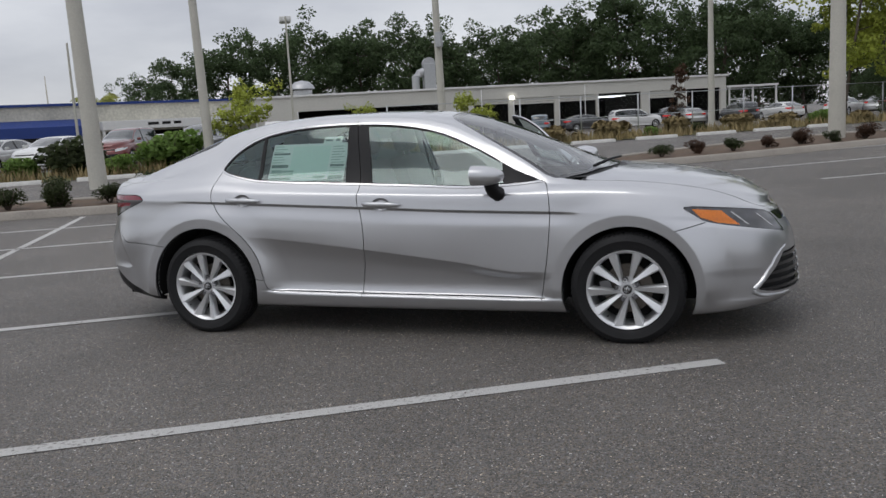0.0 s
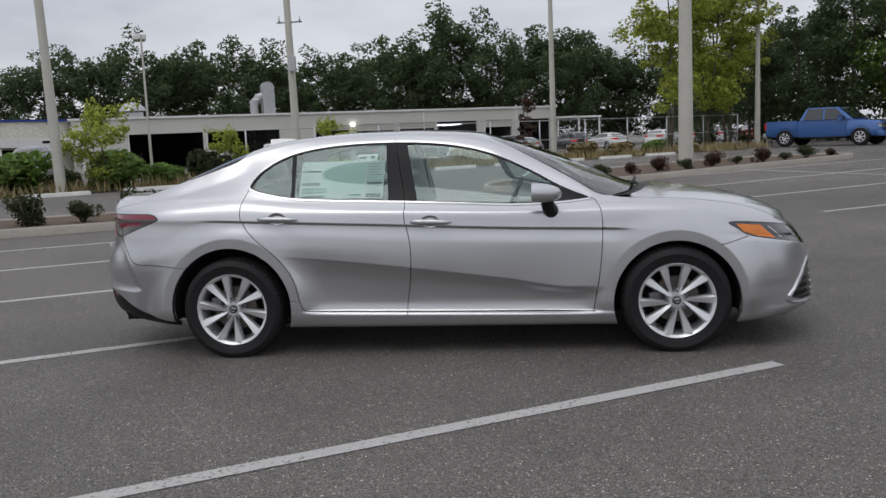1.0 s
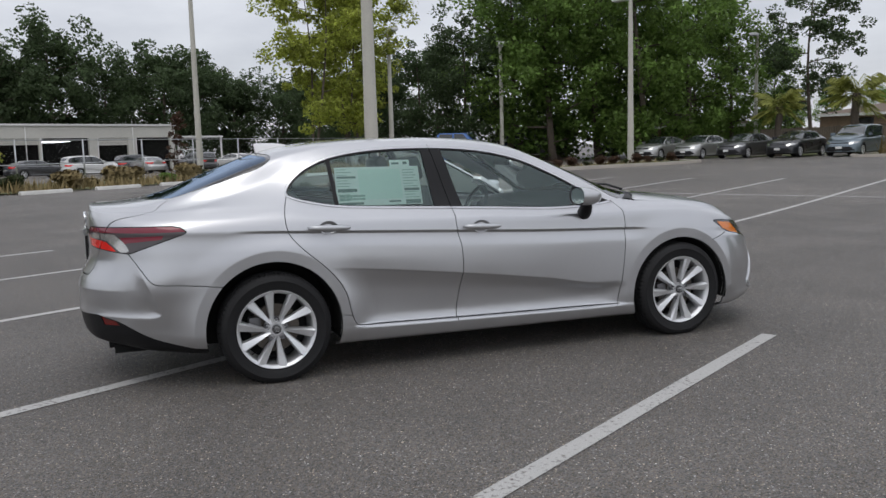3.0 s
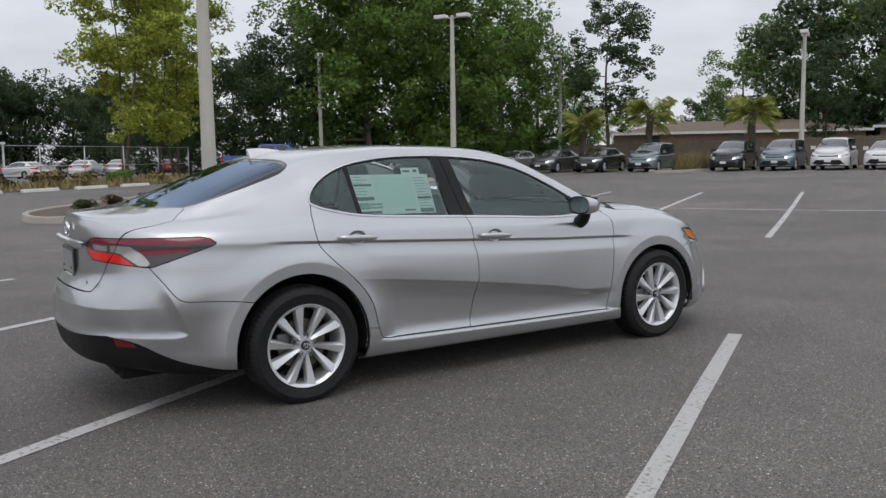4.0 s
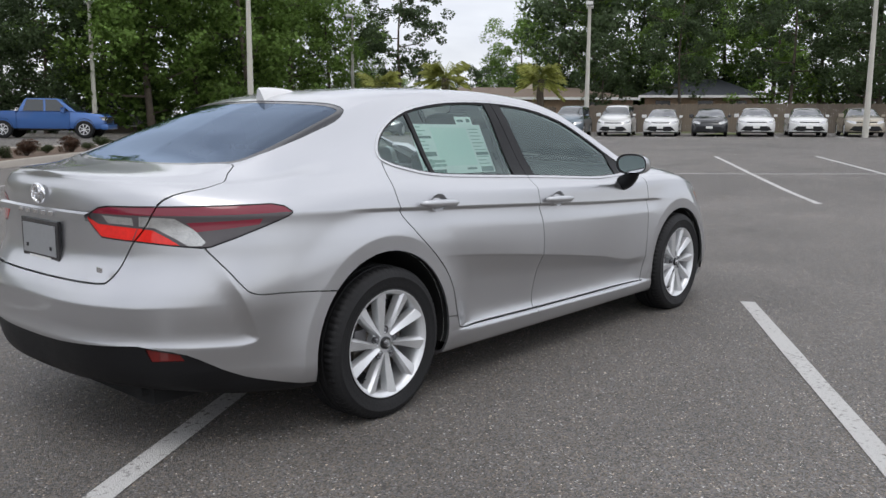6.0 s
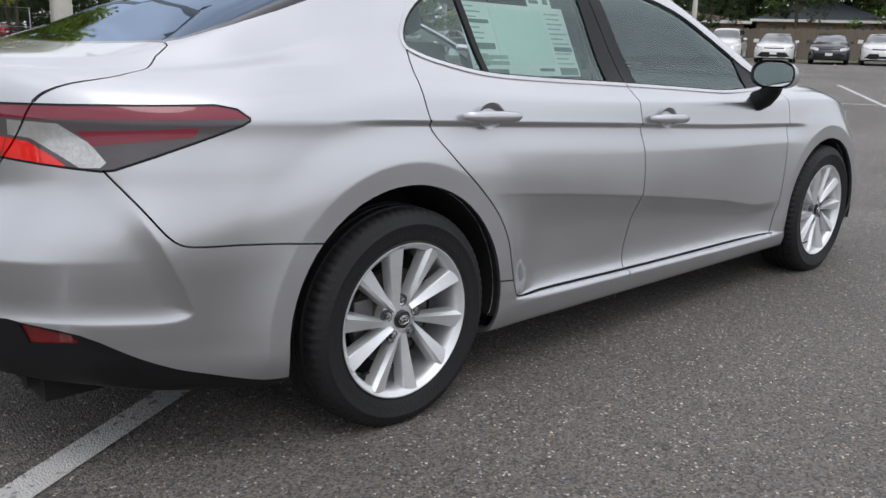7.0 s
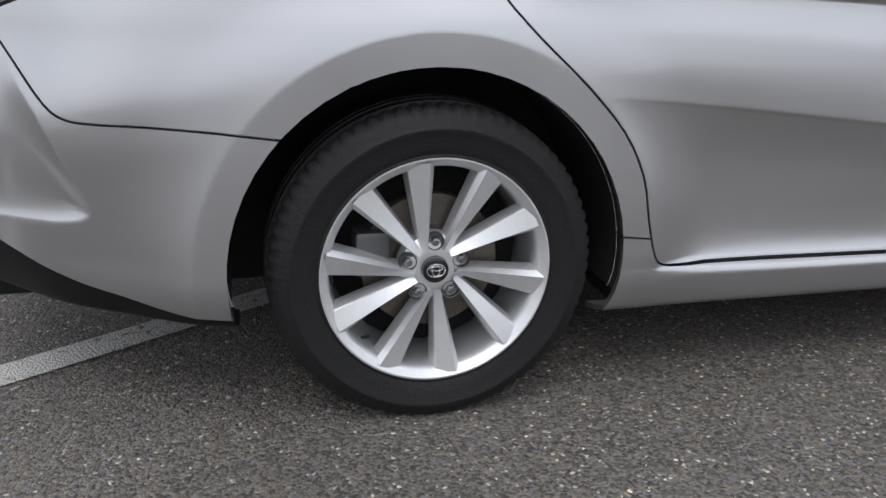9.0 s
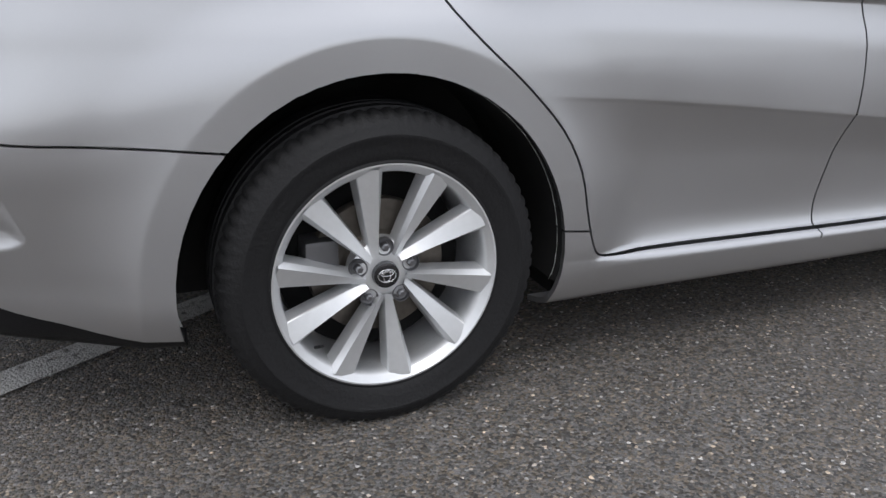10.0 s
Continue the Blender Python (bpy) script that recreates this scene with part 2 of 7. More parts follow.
def box(bm, x0, x1, y0, y1, z0, z1, bevel=0.0, mi=0, m=None):
    made = bmesh.ops.create_cube(bm, size=1.0)
    vs = made["verts"]
    for v in vs:
        v.co = Vector(((x0 + x1) / 2 + v.co.x * (x1 - x0), (y0 + y1) / 2 + v.co.y * (y1 - y0), (z0 + z1) / 2 + v.co.z * (z1 - z0)))
    fs = list({f for v in vs for f in v.link_faces})
    if bevel:
        r = bmesh.ops.bevel(bm, geom=list({e for f in fs for e in f.edges}), offset=bevel, segments=2, affect="EDGES", profile=0.6)
        fs = list(set(r["faces"]) | {f for f in fs if f.is_valid})
        vs = list({v for f in fs for v in f.verts})
    for f in fs:
        f.material_index = mi
    if m is not None:
        bmesh.ops.transform(bm, matrix=m, verts=list({v for f in fs for v in f.verts}))
    return fs


def boxbm(*a, **k):
    bm = bmesh.new()
    box(bm, *a, **k)
    return bm


def tube(bm, pts, radii, seg=8, mi=0, cap=True):
    """A round bar along points, with a radius at each."""
    pts = [Vector(p) for p in pts]
    rings = []
    for i, p in enumerate(pts):
        d = (pts[min(i + 1, len(pts) - 1)] - pts[max(i - 1, 0)]).normalized()
        s = d.cross(Vector((0.31, 0.2, 0.93)))
        if s.length < 0.05:
            s = d.cross(Vector((1, 0, 0)))
        s.normalize()
        t = d.cross(s)
        r = radii[i] if isinstance(radii, (list, tuple)) else radii
        rings.append([bm.verts.new(p + (s * math.cos(a) + t * math.sin(a)) * r) for a in (2 * math.pi * k / seg for k in range(seg))])
    for a, b in zip(rings, rings[1:]):
        for k in range(seg):
            f = bm.faces.new((a[k], a[(k + 1) % seg], b[(k + 1) % seg], b[k]))
            f.material_index, f.smooth = mi, True
    if cap:
        for r in (rings[0][::-1], rings[-1]):
            f = bm.faces.new(r)
            f.material_index = mi
    return rings


def tubebm(pts, radii, seg=8):
    bm = bmesh.new()
    tube(bm, pts, radii, seg)
    return bm


def lathe(bm, prof, seg, axis="y", mi=0, close=False):
    """Turns a profile of (radius, along) round an axis."""
    rings = []
    for k in range(seg):
        a = 2 * math.pi * k / seg
        row = []
        for r, h in prof:
            c, s = r * math.cos(a), r * math.sin(a)
            row.append(bm.verts.new((c, h, s) if axis == "y" else (c, s, h)))
        rings.append(row)
    for k in range(seg):
        a, b = rings[k], rings[(k + 1) % seg]
        n = len(prof)
        for i in range(n if close else n - 1):
            q = (a[i], a[(i + 1) % n], b[(i + 1) % n], b[i])
            try:
                f = bm.faces.new(q)
                f.smooth, f.material_index = True, mi
            except ValueError:
                pass
    return rings


def curve(*keys):
    """A smooth monotone curve through (x, value) keys, for numbers or arrays."""
    xs, ys = np.array([k[0] for k in keys], float), np.array([k[1] for k in keys], float)
    h, d = np.diff(xs), np.diff(ys) / np.diff(xs)
    m = np.zeros(len(xs))
    m[0], m[-1] = d[0], d[-1]
    for i in range(1, len(xs) - 1):
        if d[i - 1] * d[i] > 0:
            a, b = 2 * h[i] + h[i - 1], h[i] + 2 * h[i - 1]
            m[i] = (a + b) / (a / d[i - 1] + b / d[i])

    def f(x):
        x = np.clip(np.asarray(x, float), xs[0], xs[-1])
        i = np.clip(np.searchsorted(xs, x) - 1, 0, len(xs) - 2)
        t = (x - xs[i]) / h[i]
        return ((1 + 2 * t) * (1 - t) ** 2 * ys[i] + t * (1 - t) ** 2 * h[i] * m[i] + t * t * (3 - 2 * t) * ys[i + 1] + t * t * (t - 1) * h[i] * m[i + 1])

    return f


def step(a, b, x):
    t = np.clip((np.asarray(x, float) - a) / (b - a), 0, 1)
    return t * t * (3 - 2 * t)


def ground_z(x, y):
    """The lot is level round the car, rises a little past the aisle and falls towards the workshops."""
    rise = 0.22 * step(9, 26, math.hypot(x - 1, y + 1)) + 0.012 * min(max(0.0, x - 0.55 * y - 12), 30.0)
    return float(rise - 0.45 * step(34, 62, 0.862 * y - 0.507 * x - 0.10 * (0.862 * x + 0.507 * y)))


# ---- ground, painted lines, kerbed islands ----
LINE_DIR, LINE_NORM = Vector((0.863, 0.505)), Vector((-0.505, 0.863))


def lot(d, n):
    """A place in the lot's own grid: d along the painted lines, n across them."""
    p = LINE_DIR * d + LINE_NORM * n
    return p.x, p.y


def spread(near, step_m, far):
    a = list(np.arange(-near, near + 0.01, step_m))
    out, s, v = [], step_m, near
    while v < far:
        s *= 1.35
        v += s
        out.append(v)
    return [-o for o in out[::-1]] + a + out


def build_ground():
    bm = bmesh.new()
    xs = spread(80, 1.6, 900)
    ys = [v + 20 for v in xs]
    grid = [[bm.verts.new((x, y, ground_z(x, y))) for y in ys] for x in xs]
    for i in range(len(xs) - 1):
        for j in range(len(ys) - 1):
            bm.faces.new((grid[i][j], grid[i + 1][j], grid[i + 1][j + 1], grid[i][j + 1])).smooth = True
    return tagged(to_ob("ground", bm, M_ASPHALT), "grey weathered asphalt of a car park, speckled with stone", "ground", kind="structure")


ground = build_ground()


def strip(bm, p, q, width, lift=0.004, step_m=0.6, rng=random):
    p, q = Vector(p), Vector(q)
    n = max(1, int((q - p).length / step_m))
    side = (q - p).normalized()
    side = Vector((-side.y, side.x)) * width / 2
    rows = []
    for i in range(n + 1):
        c = p.lerp(q, i / n)
        a, b = c + side * rng.uniform(0.95, 1.05), c - side * rng.uniform(0.95, 1.05)
        rows.append([bm.verts.new((v.x, v.y, ground_z(v.x, v.y) + lift)) for v in (a, b)])
    for a, b in zip(rows, rows[1:]):
        bm.faces.new((a[0], b[0], b[1], a[1]))


def painted_line(p, q, label="worn white parking line painted on the asphalt", width=0.10):
    bm = bmesh.new()
    strip(bm, p, q, width)
    for f in bm.faces:
        f.normal_update()
        if f.normal.z < 0:
            f.normal_flip()
    return tagged(to_ob("parking_line", bm, M_STRIPE), label, "line", "parking lines", kind="structure")


# stalls round the car, head to head with a second row
painted_line(lot(-4.05, -2.768), lot(2.27, -2.733))
for n in (-0.02, 2.68, 5.2, 7.6):
    painted_line(lot(-8.7 if n > 1 else -3.3, n), lot(2.27, n))
painted_line(lot(-3.24, 0.0), lot(-3.24, 9.4))
# the rows across the aisle
for k in range(8):
    n = -7.85 + 2.75 * k
    painted_line(lot(9.95 if k < 4 else 9.2, n), lot(21.6, n))
painted_line(lot(15.8, -8.2), lot(15.8, 12.0), width=0.08)
# stalls under the far row of parked cars
ROW_A, ROW_B = Vector((29.1, 40.2)), Vector((42.5, 7.6))
ROW_OUT = Vector((-0.925, -0.380))
for k in range(1, 13):
    c = ROW_A.lerp(ROW_B, (k - 0.45) / 12)
    painted_line(c + ROW_OUT * 1.0, c - ROW_OUT * 4.4)


def island(name, outline, mulch, label, kerb=0.15, top=0.14):
    """A kerbed planting bed: a kerb with a rounded top round a raised bed."""
    pts = []
    n = len(outline)
    for i in range(n):
        p0, p1, p2, p3 = (Vector(outline[(i + k - 1) % n]) for k in range(4))
        for k in range(5):
            t = k / 5
            pts.append(0.5 * (2 * p1 + (p2 - p0) * t + (2 * p0 - 5 * p1 + 4 * p2 - p3) * t * t + (3 * p1 - p0 - 3 * p2 + p3) * t ** 3))
    root = thing(name, Matrix(), label, "planting bed", kind="structure")
    m = len(pts)
    nrm = []
    area = sum(pts[i].x * pts[(i + 1) % m].y - pts[(i + 1) % m].x * pts[i].y for i in range(m))
    for i in range(m):
        t = (pts[(i + 1) % m] - pts[i - 1]).normalized()
        nrm.append(Vector((-t.y, t.x)) * (1 if area > 0 else -1))
    bm = bmesh.new()
    prof = ((0.0, -0.08), (0.012, kerb - 0.03), (0.035, kerb), (0.13, kerb), (0.15, kerb - 0.02), (0.16, -0.05))
    rows = []
    for p, q in zip(pts, nrm):
        rows.append([bm.verts.new((p.x + q.x * a, p.y + q.y * a, ground_z(p.x, p.y) + h)) for a, h in prof])
    for i in range(m):
        a, b = rows[i], rows[(i + 1) % m]
        for k in range(len(prof) - 1):
            bm.faces.new((a[k], b[k], b[k + 1], a[k + 1]))
    bmesh.ops.recalc_face_normals(bm, faces=bm.faces[:])
    part("kerb", bm, M_CONC, root, "concrete kerb, weathered and stained", smooth=True)
    bm = bmesh.new()
    ring = [bm.verts.new((p.x + q.x * 0.15, p.y + q.y * 0.15, ground_z(p.x, p.y) + top - 0.03)) for p, q in zip(pts, nrm)]
    f = bm.faces.new(ring)
    bmesh.ops.triangulate(bm, faces=[f])
    for f in bm.faces:
        if f.normal.z < 0:
            f.normal_flip()
    part("soil", bm, mulch, root)
    return root


island("planting_island", [(1.0, 13.7), (3.5, 14.8), (7.0, 17.5), (10.2, 20.0), (11.9, 21.8), (11.5, 23.0), (9.0, 22.9), (5.6, 20.9), (2.6, 18.0), (0.8, 15.6)], M_MULCH, "kerbed planting island with mulch and a lamp post")
island("planting_island", [lot(-22, 9.7), lot(-10, 9.7), lot(-3.0, 9.7), lot(0.3, 9.7), lot(1.3, 10.3), lot(1.3, 11.5), lot(0.3, 12.1), lot(-8, 12.1), lot(-22, 12.1)], M_MULCH, "kerbed planting island with small round shrubs")
island("planting_island", [(16.0, 26.3), (20.0, 27.4), (24.6, 28.8), (27.2, 30.6), (26.5, 32.6), (23.0, 32.0), (19.0, 29.8), (15.8, 27.6)], M_GRASS, "kerbed island with weeds round a lamp post")
island("planting_island", [(33.3, 26.6), (34.3, 25.2), (38.6, 26.6), (38.4, 28.2), (35.0, 28.0)], M_GRASS, "kerbed island with a clump of dry ornamental grass", top=0.12)


def verge(name, outline, label, lift=0.03):
    bm = bmesh.new()
    (x0, y0), (x1, y1), (x2, y2), (x3, y3) = outline
    nx, ny = 40, 8
    g = []
    for i in range(nx + 1):
        row = []
        for j in range(ny + 1):
            a, b = i / nx, j / ny
            x = (x0 + (x1 - x0) * a) * (1 - b) + (x3 + (x2 - x3) * a) * b
            y = (y0 + (y1 - y0) * a) * (1 - b) + (y3 + (y2 - y3) * a) * b
            row.append(bm.verts.new((x, y, ground_z(x, y) + lift + 0.05 * noise.noise((x * 0.5, y * 0.5, 0)))))
        g.append(row)
    for i in range(nx):
        for j in range(ny):
            bm.faces.new((g[i][j], g[i + 1][j], g[i + 1][j + 1], g[i][j + 1])).smooth = True
    return tagged(to_ob(name, bm, M_GRASS), label, "verge", kind="structure")


verge("grass_verge", [lot(-60, 12.0), lot(29.5, 26.2), lot(30.5, 33.5), lot(-60, 22.0)], "overgrown grass verge behind the wheel stops")
verge("grass_verge", [(29.5, 46.5), (47.5, 4.0), (75, 12), (58, 75)], "rough grass behind the parked cars", 0.0)
verge("grass_verge", [(47.0, 5.0), (60, -40), (120, -40), (75, 14)], "rough grass behind the parked cars", 0.0)

# ---- the silver saloon: x ahead from the rear axle, its right side towards -y ----
AXLES = (0.0, 2.824)
HUB_Z = 0.330
WHEEL_Y, WHEEL_Z = 0.815, 0.319


def body_levels():
    """The outlines round the lower body, from sill to shoulder: height and half width along the car, and where each ends at tail and nose."""
    bot = curve((-1.1, 0.290), (-0.85, 0.283), (-0.7, 0.262), (-0.4, 0.236), (0.4, 0.206), (1.2, 0.197), (2.4, 0.190), (2.9, 0.182), (3.25, 0.188), (3.55, 0.205), (3.8, 0.215))
    mid = lambda x: step(0.12, 0.80, x) * (1 - step(1.95, 2.75, x))
    tuck = lambda x: 1 - step(-0.62, -0.22, x)
    sill = curve((-1.1, 0.365), (-0.5, 0.345), (0.0, 0.32), (0.42, 0.298), (1.2, 0.280), (2.4, 0.262), (2.9, 0.26), (3.8, 0.25))
    crease = curve((-1.1, 0.60), (-0.6, 0.62), (0.0, 0.70), (0.39, 0.672), (1.17, 0.585), (1.8, 0.500), (2.2, 0.44), (2.6, 0.44), (3.2, 0.46), (3.8, 0.45))
    high = curve((-1.1, 0.79), (-0.6, 0.80), (0.4, 0.79), (1.2, 0.74), (2.4, 0.70), (3.2, 0.68), (3.8, 0.60))
    thin = curve((-1.1, 0.93), (-0.6, 0.925), (-0.2, 0.914), (0.36, 0.886), (1.17, 0.844), (1.8, 0.810), (2.53, 0.782), (3.2, 0.74), (3.8, 0.655))
    line = lambda x: step(-0.24, 0.1, x) * (1 - step(2.36, 2.60, x))
    shoul = curve((-1.1, 1.01), (-0.7, 0.985), (-0.4, 0.982), (0.0, 0.975), (0.4, 0.952), (1.2, 0.922), (2.0, 0.898), (2.4, 0.896), (2.82, 0.886), (3.2, 0.835), (3.5, 0.765), (3.8, 0.69))
    edge = curve((-1.1, 1.062), (-0.9, 1.035), (-0.7, 1.02), (-0.4, 1.018), (0.0, 1.018), (0.4, 0.988), (1.2, 0.950), (2.0, 0.925), (2.4, 0.932), (2.82, 0.922), (3.2, 0.868), (3.5, 0.795), (3.8, 0.71))
    low_w = curve((-1.1, 0.84), (-0.7, 0.865), (-0.4, 0.886), (0.4, 0.880), (2.4, 0.880), (3.2, 0.888), (3.8, 0.86))
    full = curve((-1.1, 0.865), (-0.7, 0.885), (-0.4, 0.902), (0.0, 0.905), (0.4, 0.904), (2.4, 0.900), (2.82, 0.902), (3.2, 0.898), (3.8, 0.88))
    up_w = curve((-1.1, 0.82), (-0.7, 0.852), (-0.4, 0.880), (0.0, 0.893), (0.4, 0.896), (2.4, 0.893), (2.82, 0.893), (3.2, 0.868), (3.8, 0.83))
    sh_w = curve((-1.1, 0.79), (-0.7, 0.815), (-0.4, 0.850), (0.0, 0.869), (0.4, 0.877), (1.2, 0.881), (2.0, 0.879), (2.4, 0.876), (2.82, 0.872), (3.2, 0.838), (3.8, 0.78))
    ed_w = curve((-1.1, 0.74), (-0.7, 0.765), (-0.4, 0.812), (0.0, 0.836), (0.4, 0.846), (1.2, 0.850), (2.0, 0.846), (2.4, 0.838), (2.82, 0.828), (3.2, 0.79), (3.8, 0.72))
    return [
        (lambda x: bot(x) - 0.02, lambda x: low_w(x) - 0.07, -1.00, 3.66),
        (bot, lambda x: low_w(x) - 0.040 * tuck(x), -1.05, 3.76),
        (lambda x: bot(x) + 0.03, lambda x: low_w(x) + 0.013 - 0.040 * tuck(x), -1.075, 3.795),
        (sill, lambda x: full(x) + 0.002 - 0.034 * tuck(x), -1.088, 3.805),
        (lambda x: sill(x) + 0.014, lambda x: full(x) - 0.034 * mid(x) - 0.031 * tuck(x), -1.091, 3.805),
        (lambda x: sill(x) + 0.075, lambda x: full(x) - 0.046 * mid(x) - 0.021 * tuck(x), -1.100, 3.805),
        (lambda x: 0.55 * crease(x) + 0.45 * sill(x) + 0.02, lambda x: full(x) - 0.037 * mid(x) - 0.006 * tuck(x), -1.109, 3.80),
        (lambda x: crease(x) - 0.016, lambda x: full(x) + 0.004 - 0.0062 * mid(x), -1.112, 3.792),
        (lambda x: crease(x) - 0.004, lambda x: full(x) + 0.004, -1.113, 3.79),
        (lambda x: crease(x) + 0.012 + 0.018 * step(-0.75, -0.35, x), lambda x: full(x) + 0.004, -1.108, 3.785),
        (high, lambda x: 0.5 * full(x) + 0.5 * up_w(x) + 0.001, -1.022, 3.755),
        (lambda x: thin(x) - 0.0135, lambda x: up_w(x) - 0.0128 * line(x), -1.022, 3.728),
        (lambda x: thin(x) - 0.0095, lambda x: up_w(x) - 0.0130 * line(x), -1.022, 3.725),
        (lambda x: thin(x) + 0.0050, lambda x: up_w(x) - 0.001 + 0.002 * line(x), -1.022, 3.716),
        (lambda x: thin(x) + 0.0090, lambda x: up_w(x) - 0.002 + 0.002 * line(x), -1.022, 3.713),
        (shoul, sh_w, -1.018, 3.675),
        (edge, ed_w, -1.005, 3.63),
    ]


def cabin_levels(style):
    """The lines over the top, from the shoulder edge to the middle: width as a share of the edge's, and height."""
    if style == "suv":
        top = curve((-1.1, 1.16), (-0.98, 1.22), (-0.86, 1.40), (-0.7, 1.58), (-0.3, 1.665), (0.4, 1.69), (1.0, 1.685), (1.45, 1.65), (1.75, 1.56), (2.1, 1.39), (2.45, 1.21), (2.62, 1.15), (2.8, 1.13), (3.2, 1.08), (3.5, 0.99), (3.65, 0.85), (3.8, 0.72))
        rail = curve((-1.1, 1.12), (-0.9, 1.32), (-0.7, 1.53), (-0.3, 1.62), (0.4, 1.645), (1.0, 1.64), (1.45, 1.60), (1.75, 1.49), (2.1, 1.28), (2.4, 1.10), (2.8, 1.07), (3.2, 1.03), (3.5, 0.94), (3.8, 0.72))
        win = curve((-1.1, 1.10), (-0.9, 1.25), (-0.7, 1.47), (-0.3, 1.57), (0.4, 1.60), (1.0, 1.595), (1.45, 1.55), (1.75, 1.43), (2.1, 1.22), (2.4, 1.05), (2.8, 1.02), (3.2, 0.97), (3.5, 0.88), (3.8, 0.715))
    else:
        top = curve((-1.1, 1.066), (-0.9, 1.078), (-0.74, 1.090), (-0.6, 1.115), (-0.3, 1.235), (0.0, 1.350), (0.2, 1.402), (0.5, 1.436), (0.8, 1.447), (1.1, 1.446), (1.4, 1.434), (1.62, 1.408), (1.8, 1.358), (2.1, 1.250), (2.4, 1.127), (2.62, 1.035), (2.74, 1.010), (3.0, 0.985), (3.25, 0.945), (3.5, 0.872), (3.62, 0.80), (3.8, 0.715))
        rail = curve((-1.1, 1.064), (-0.9, 1.062), (-0.72, 1.068), (-0.5, 1.118), (-0.25, 1.210), (0.0, 1.300), (0.2, 1.357), (0.45, 1.397), (0.8, 1.416), (1.1, 1.412), (1.45, 1.388), (1.7, 1.332), (2.0, 1.195), (2.2, 1.088), (2.38, 0.990), (2.55, 0.968), (2.8, 0.958), (3.2, 0.912), (3.5, 0.835), (3.8, 0.712))
        win = curve((-1.1, 1.063), (-0.9, 1.047), (-0.7, 1.043), (-0.4, 1.070), (-0.15, 1.135), (0.05, 1.205), (0.2, 1.268), (0.45, 1.338), (0.8, 1.374), (1.1, 1.370), (1.45, 1.345), (1.7, 1.288), (2.0, 1.150), (2.2, 1.045), (2.34, 0.968), (2.55, 0.950), (2.8, 0.942), (3.2, 0.892), (3.5, 0.815), (3.8, 0.711))
    edge = body_levels()[-1]
    wfrac = curve((-1.1, 0.90), (-0.6, 0.90), (-0.2, 0.835), (0.2, 0.755), (0.45, 0.728), (0.8, 0.712), (1.2, 0.710), (1.5, 0.722), (1.75, 0.762), (2.0, 0.825), (2.2, 0.888), (2.36, 0.94), (2.6, 0.93), (3.8, 0.92))
    rfrac = curve((-1.1, 0.80), (-0.6, 0.80), (-0.2, 0.74), (0.2, 0.68), (0.45, 0.662), (0.8, 0.655), (1.2, 0.656), (1.5, 0.670), (1.75, 0.712), (2.0, 0.782), (2.2, 0.850), (2.36, 0.905), (2.6, 0.86), (3.8, 0.84))
    mfrac = curve((-1.1, 0.42), (0.2, 0.36), (1.2, 0.36), (2.3, 0.46), (3.8, 0.48))
    one = lambda x: 0 * x + 1
    return [
        (lambda x: 0.978 * one(x), lambda x: edge[0](x) + np.minimum(0.016, 0.3 * (win(x) - edge[0](x)))),
        (lambda x: np.maximum(0.955 * one(x), wfrac(x)), lambda x: edge[0](x) + np.minimum(0.035, 0.6 * (win(x) - edge[0](x)))),
        (wfrac, win),
        (lambda x: 0.42 * wfrac(x) + 0.58 * rfrac(x), lambda x: 0.36 * win(x) + 0.64 * rail(x)),
        (rfrac, rail),
        (mfrac, lambda x: top(x) - 0.22 * (top(x) - rail(x)) * (1 + 0 * x)),
        (lambda x: 0 * x, top),
    ]


def shell_grid(style="saloon", du=0.02, arc=44, dv=1.0, plain=False):
    """Half of the body's skin (the -y side) as a grid of points: along the car by across it."""
    lev, cab = body_levels(), cabin_levels(style)
    th = np.linspace(0, math.pi / 2, arc + 1)
    xr0, xf0 = -0.36, 2.85
    nr, nf = 2.75, 2.85
    side = np.arange(xr0, xf0 + du / 2, du)
    cols = []
    for z, w, xr, xf in lev:
        ra = xr0 - (xr0 - xr) * np.cos(th) ** (2 / nr)
        fa = xf0 + (xf - xf0) * np.cos(th[::-1]) ** (2 / nf)
        x = np.concatenate([ra[:-1], side[:-1], fa])
        k = np.concatenate([np.sin(th[:-1]) ** (2 / nr), np.ones(len(side) - 1), np.sin(th[::-1]) ** (2 / nf)])
        cols.append(np.stack([x, -w(x) * k, z(x) + 0 * x], 1))
    ex, ey = cols[-1][:, 0], cols[-1][:, 1]
    for f, z in cab:
        cols.append(np.stack([ex, ey * f(ex), z(ex) + 0 * ex], 1))
    ctl = np.stack(cols, 1)
    n = [max(1, int(round(k * dv))) for k in (2, 2, 3, 2, 5, 9, 10, 4, 4, 10, 7, 1, 3, 1, 4, 4, 2, 2, 12, 3, 3, 7, 9)]
    tt = np.concatenate([i + np.arange(m) / m for i, m in enumerate(n)] + [[len(n)]])
    knots = np.arange(ctl.shape[1], dtype=float)
    out = np.zeros((ctl.shape[0], len(tt), 3))
    for i in range(ctl.shape[0]):
        c = ctl[i]
        s = np.concatenate([[0], np.cumsum(np.maximum(np.linalg.norm(np.diff(c, axis=0), axis=1), 1e-5))])
        at = np.interp(tt, knots, s)
        for k in range(3):
            out[i, :, k] = curve(*zip(s, c[:, k]))(at)
    if not plain:
        x, y, z = swell(out[..., 0], out[..., 1], out[..., 2])
        out[..., 0], out[..., 1] = x, y
    return out


FLARES = ((AXLES[0], 0.918, 0.466), (AXLES[1], 0.910, 0.436))


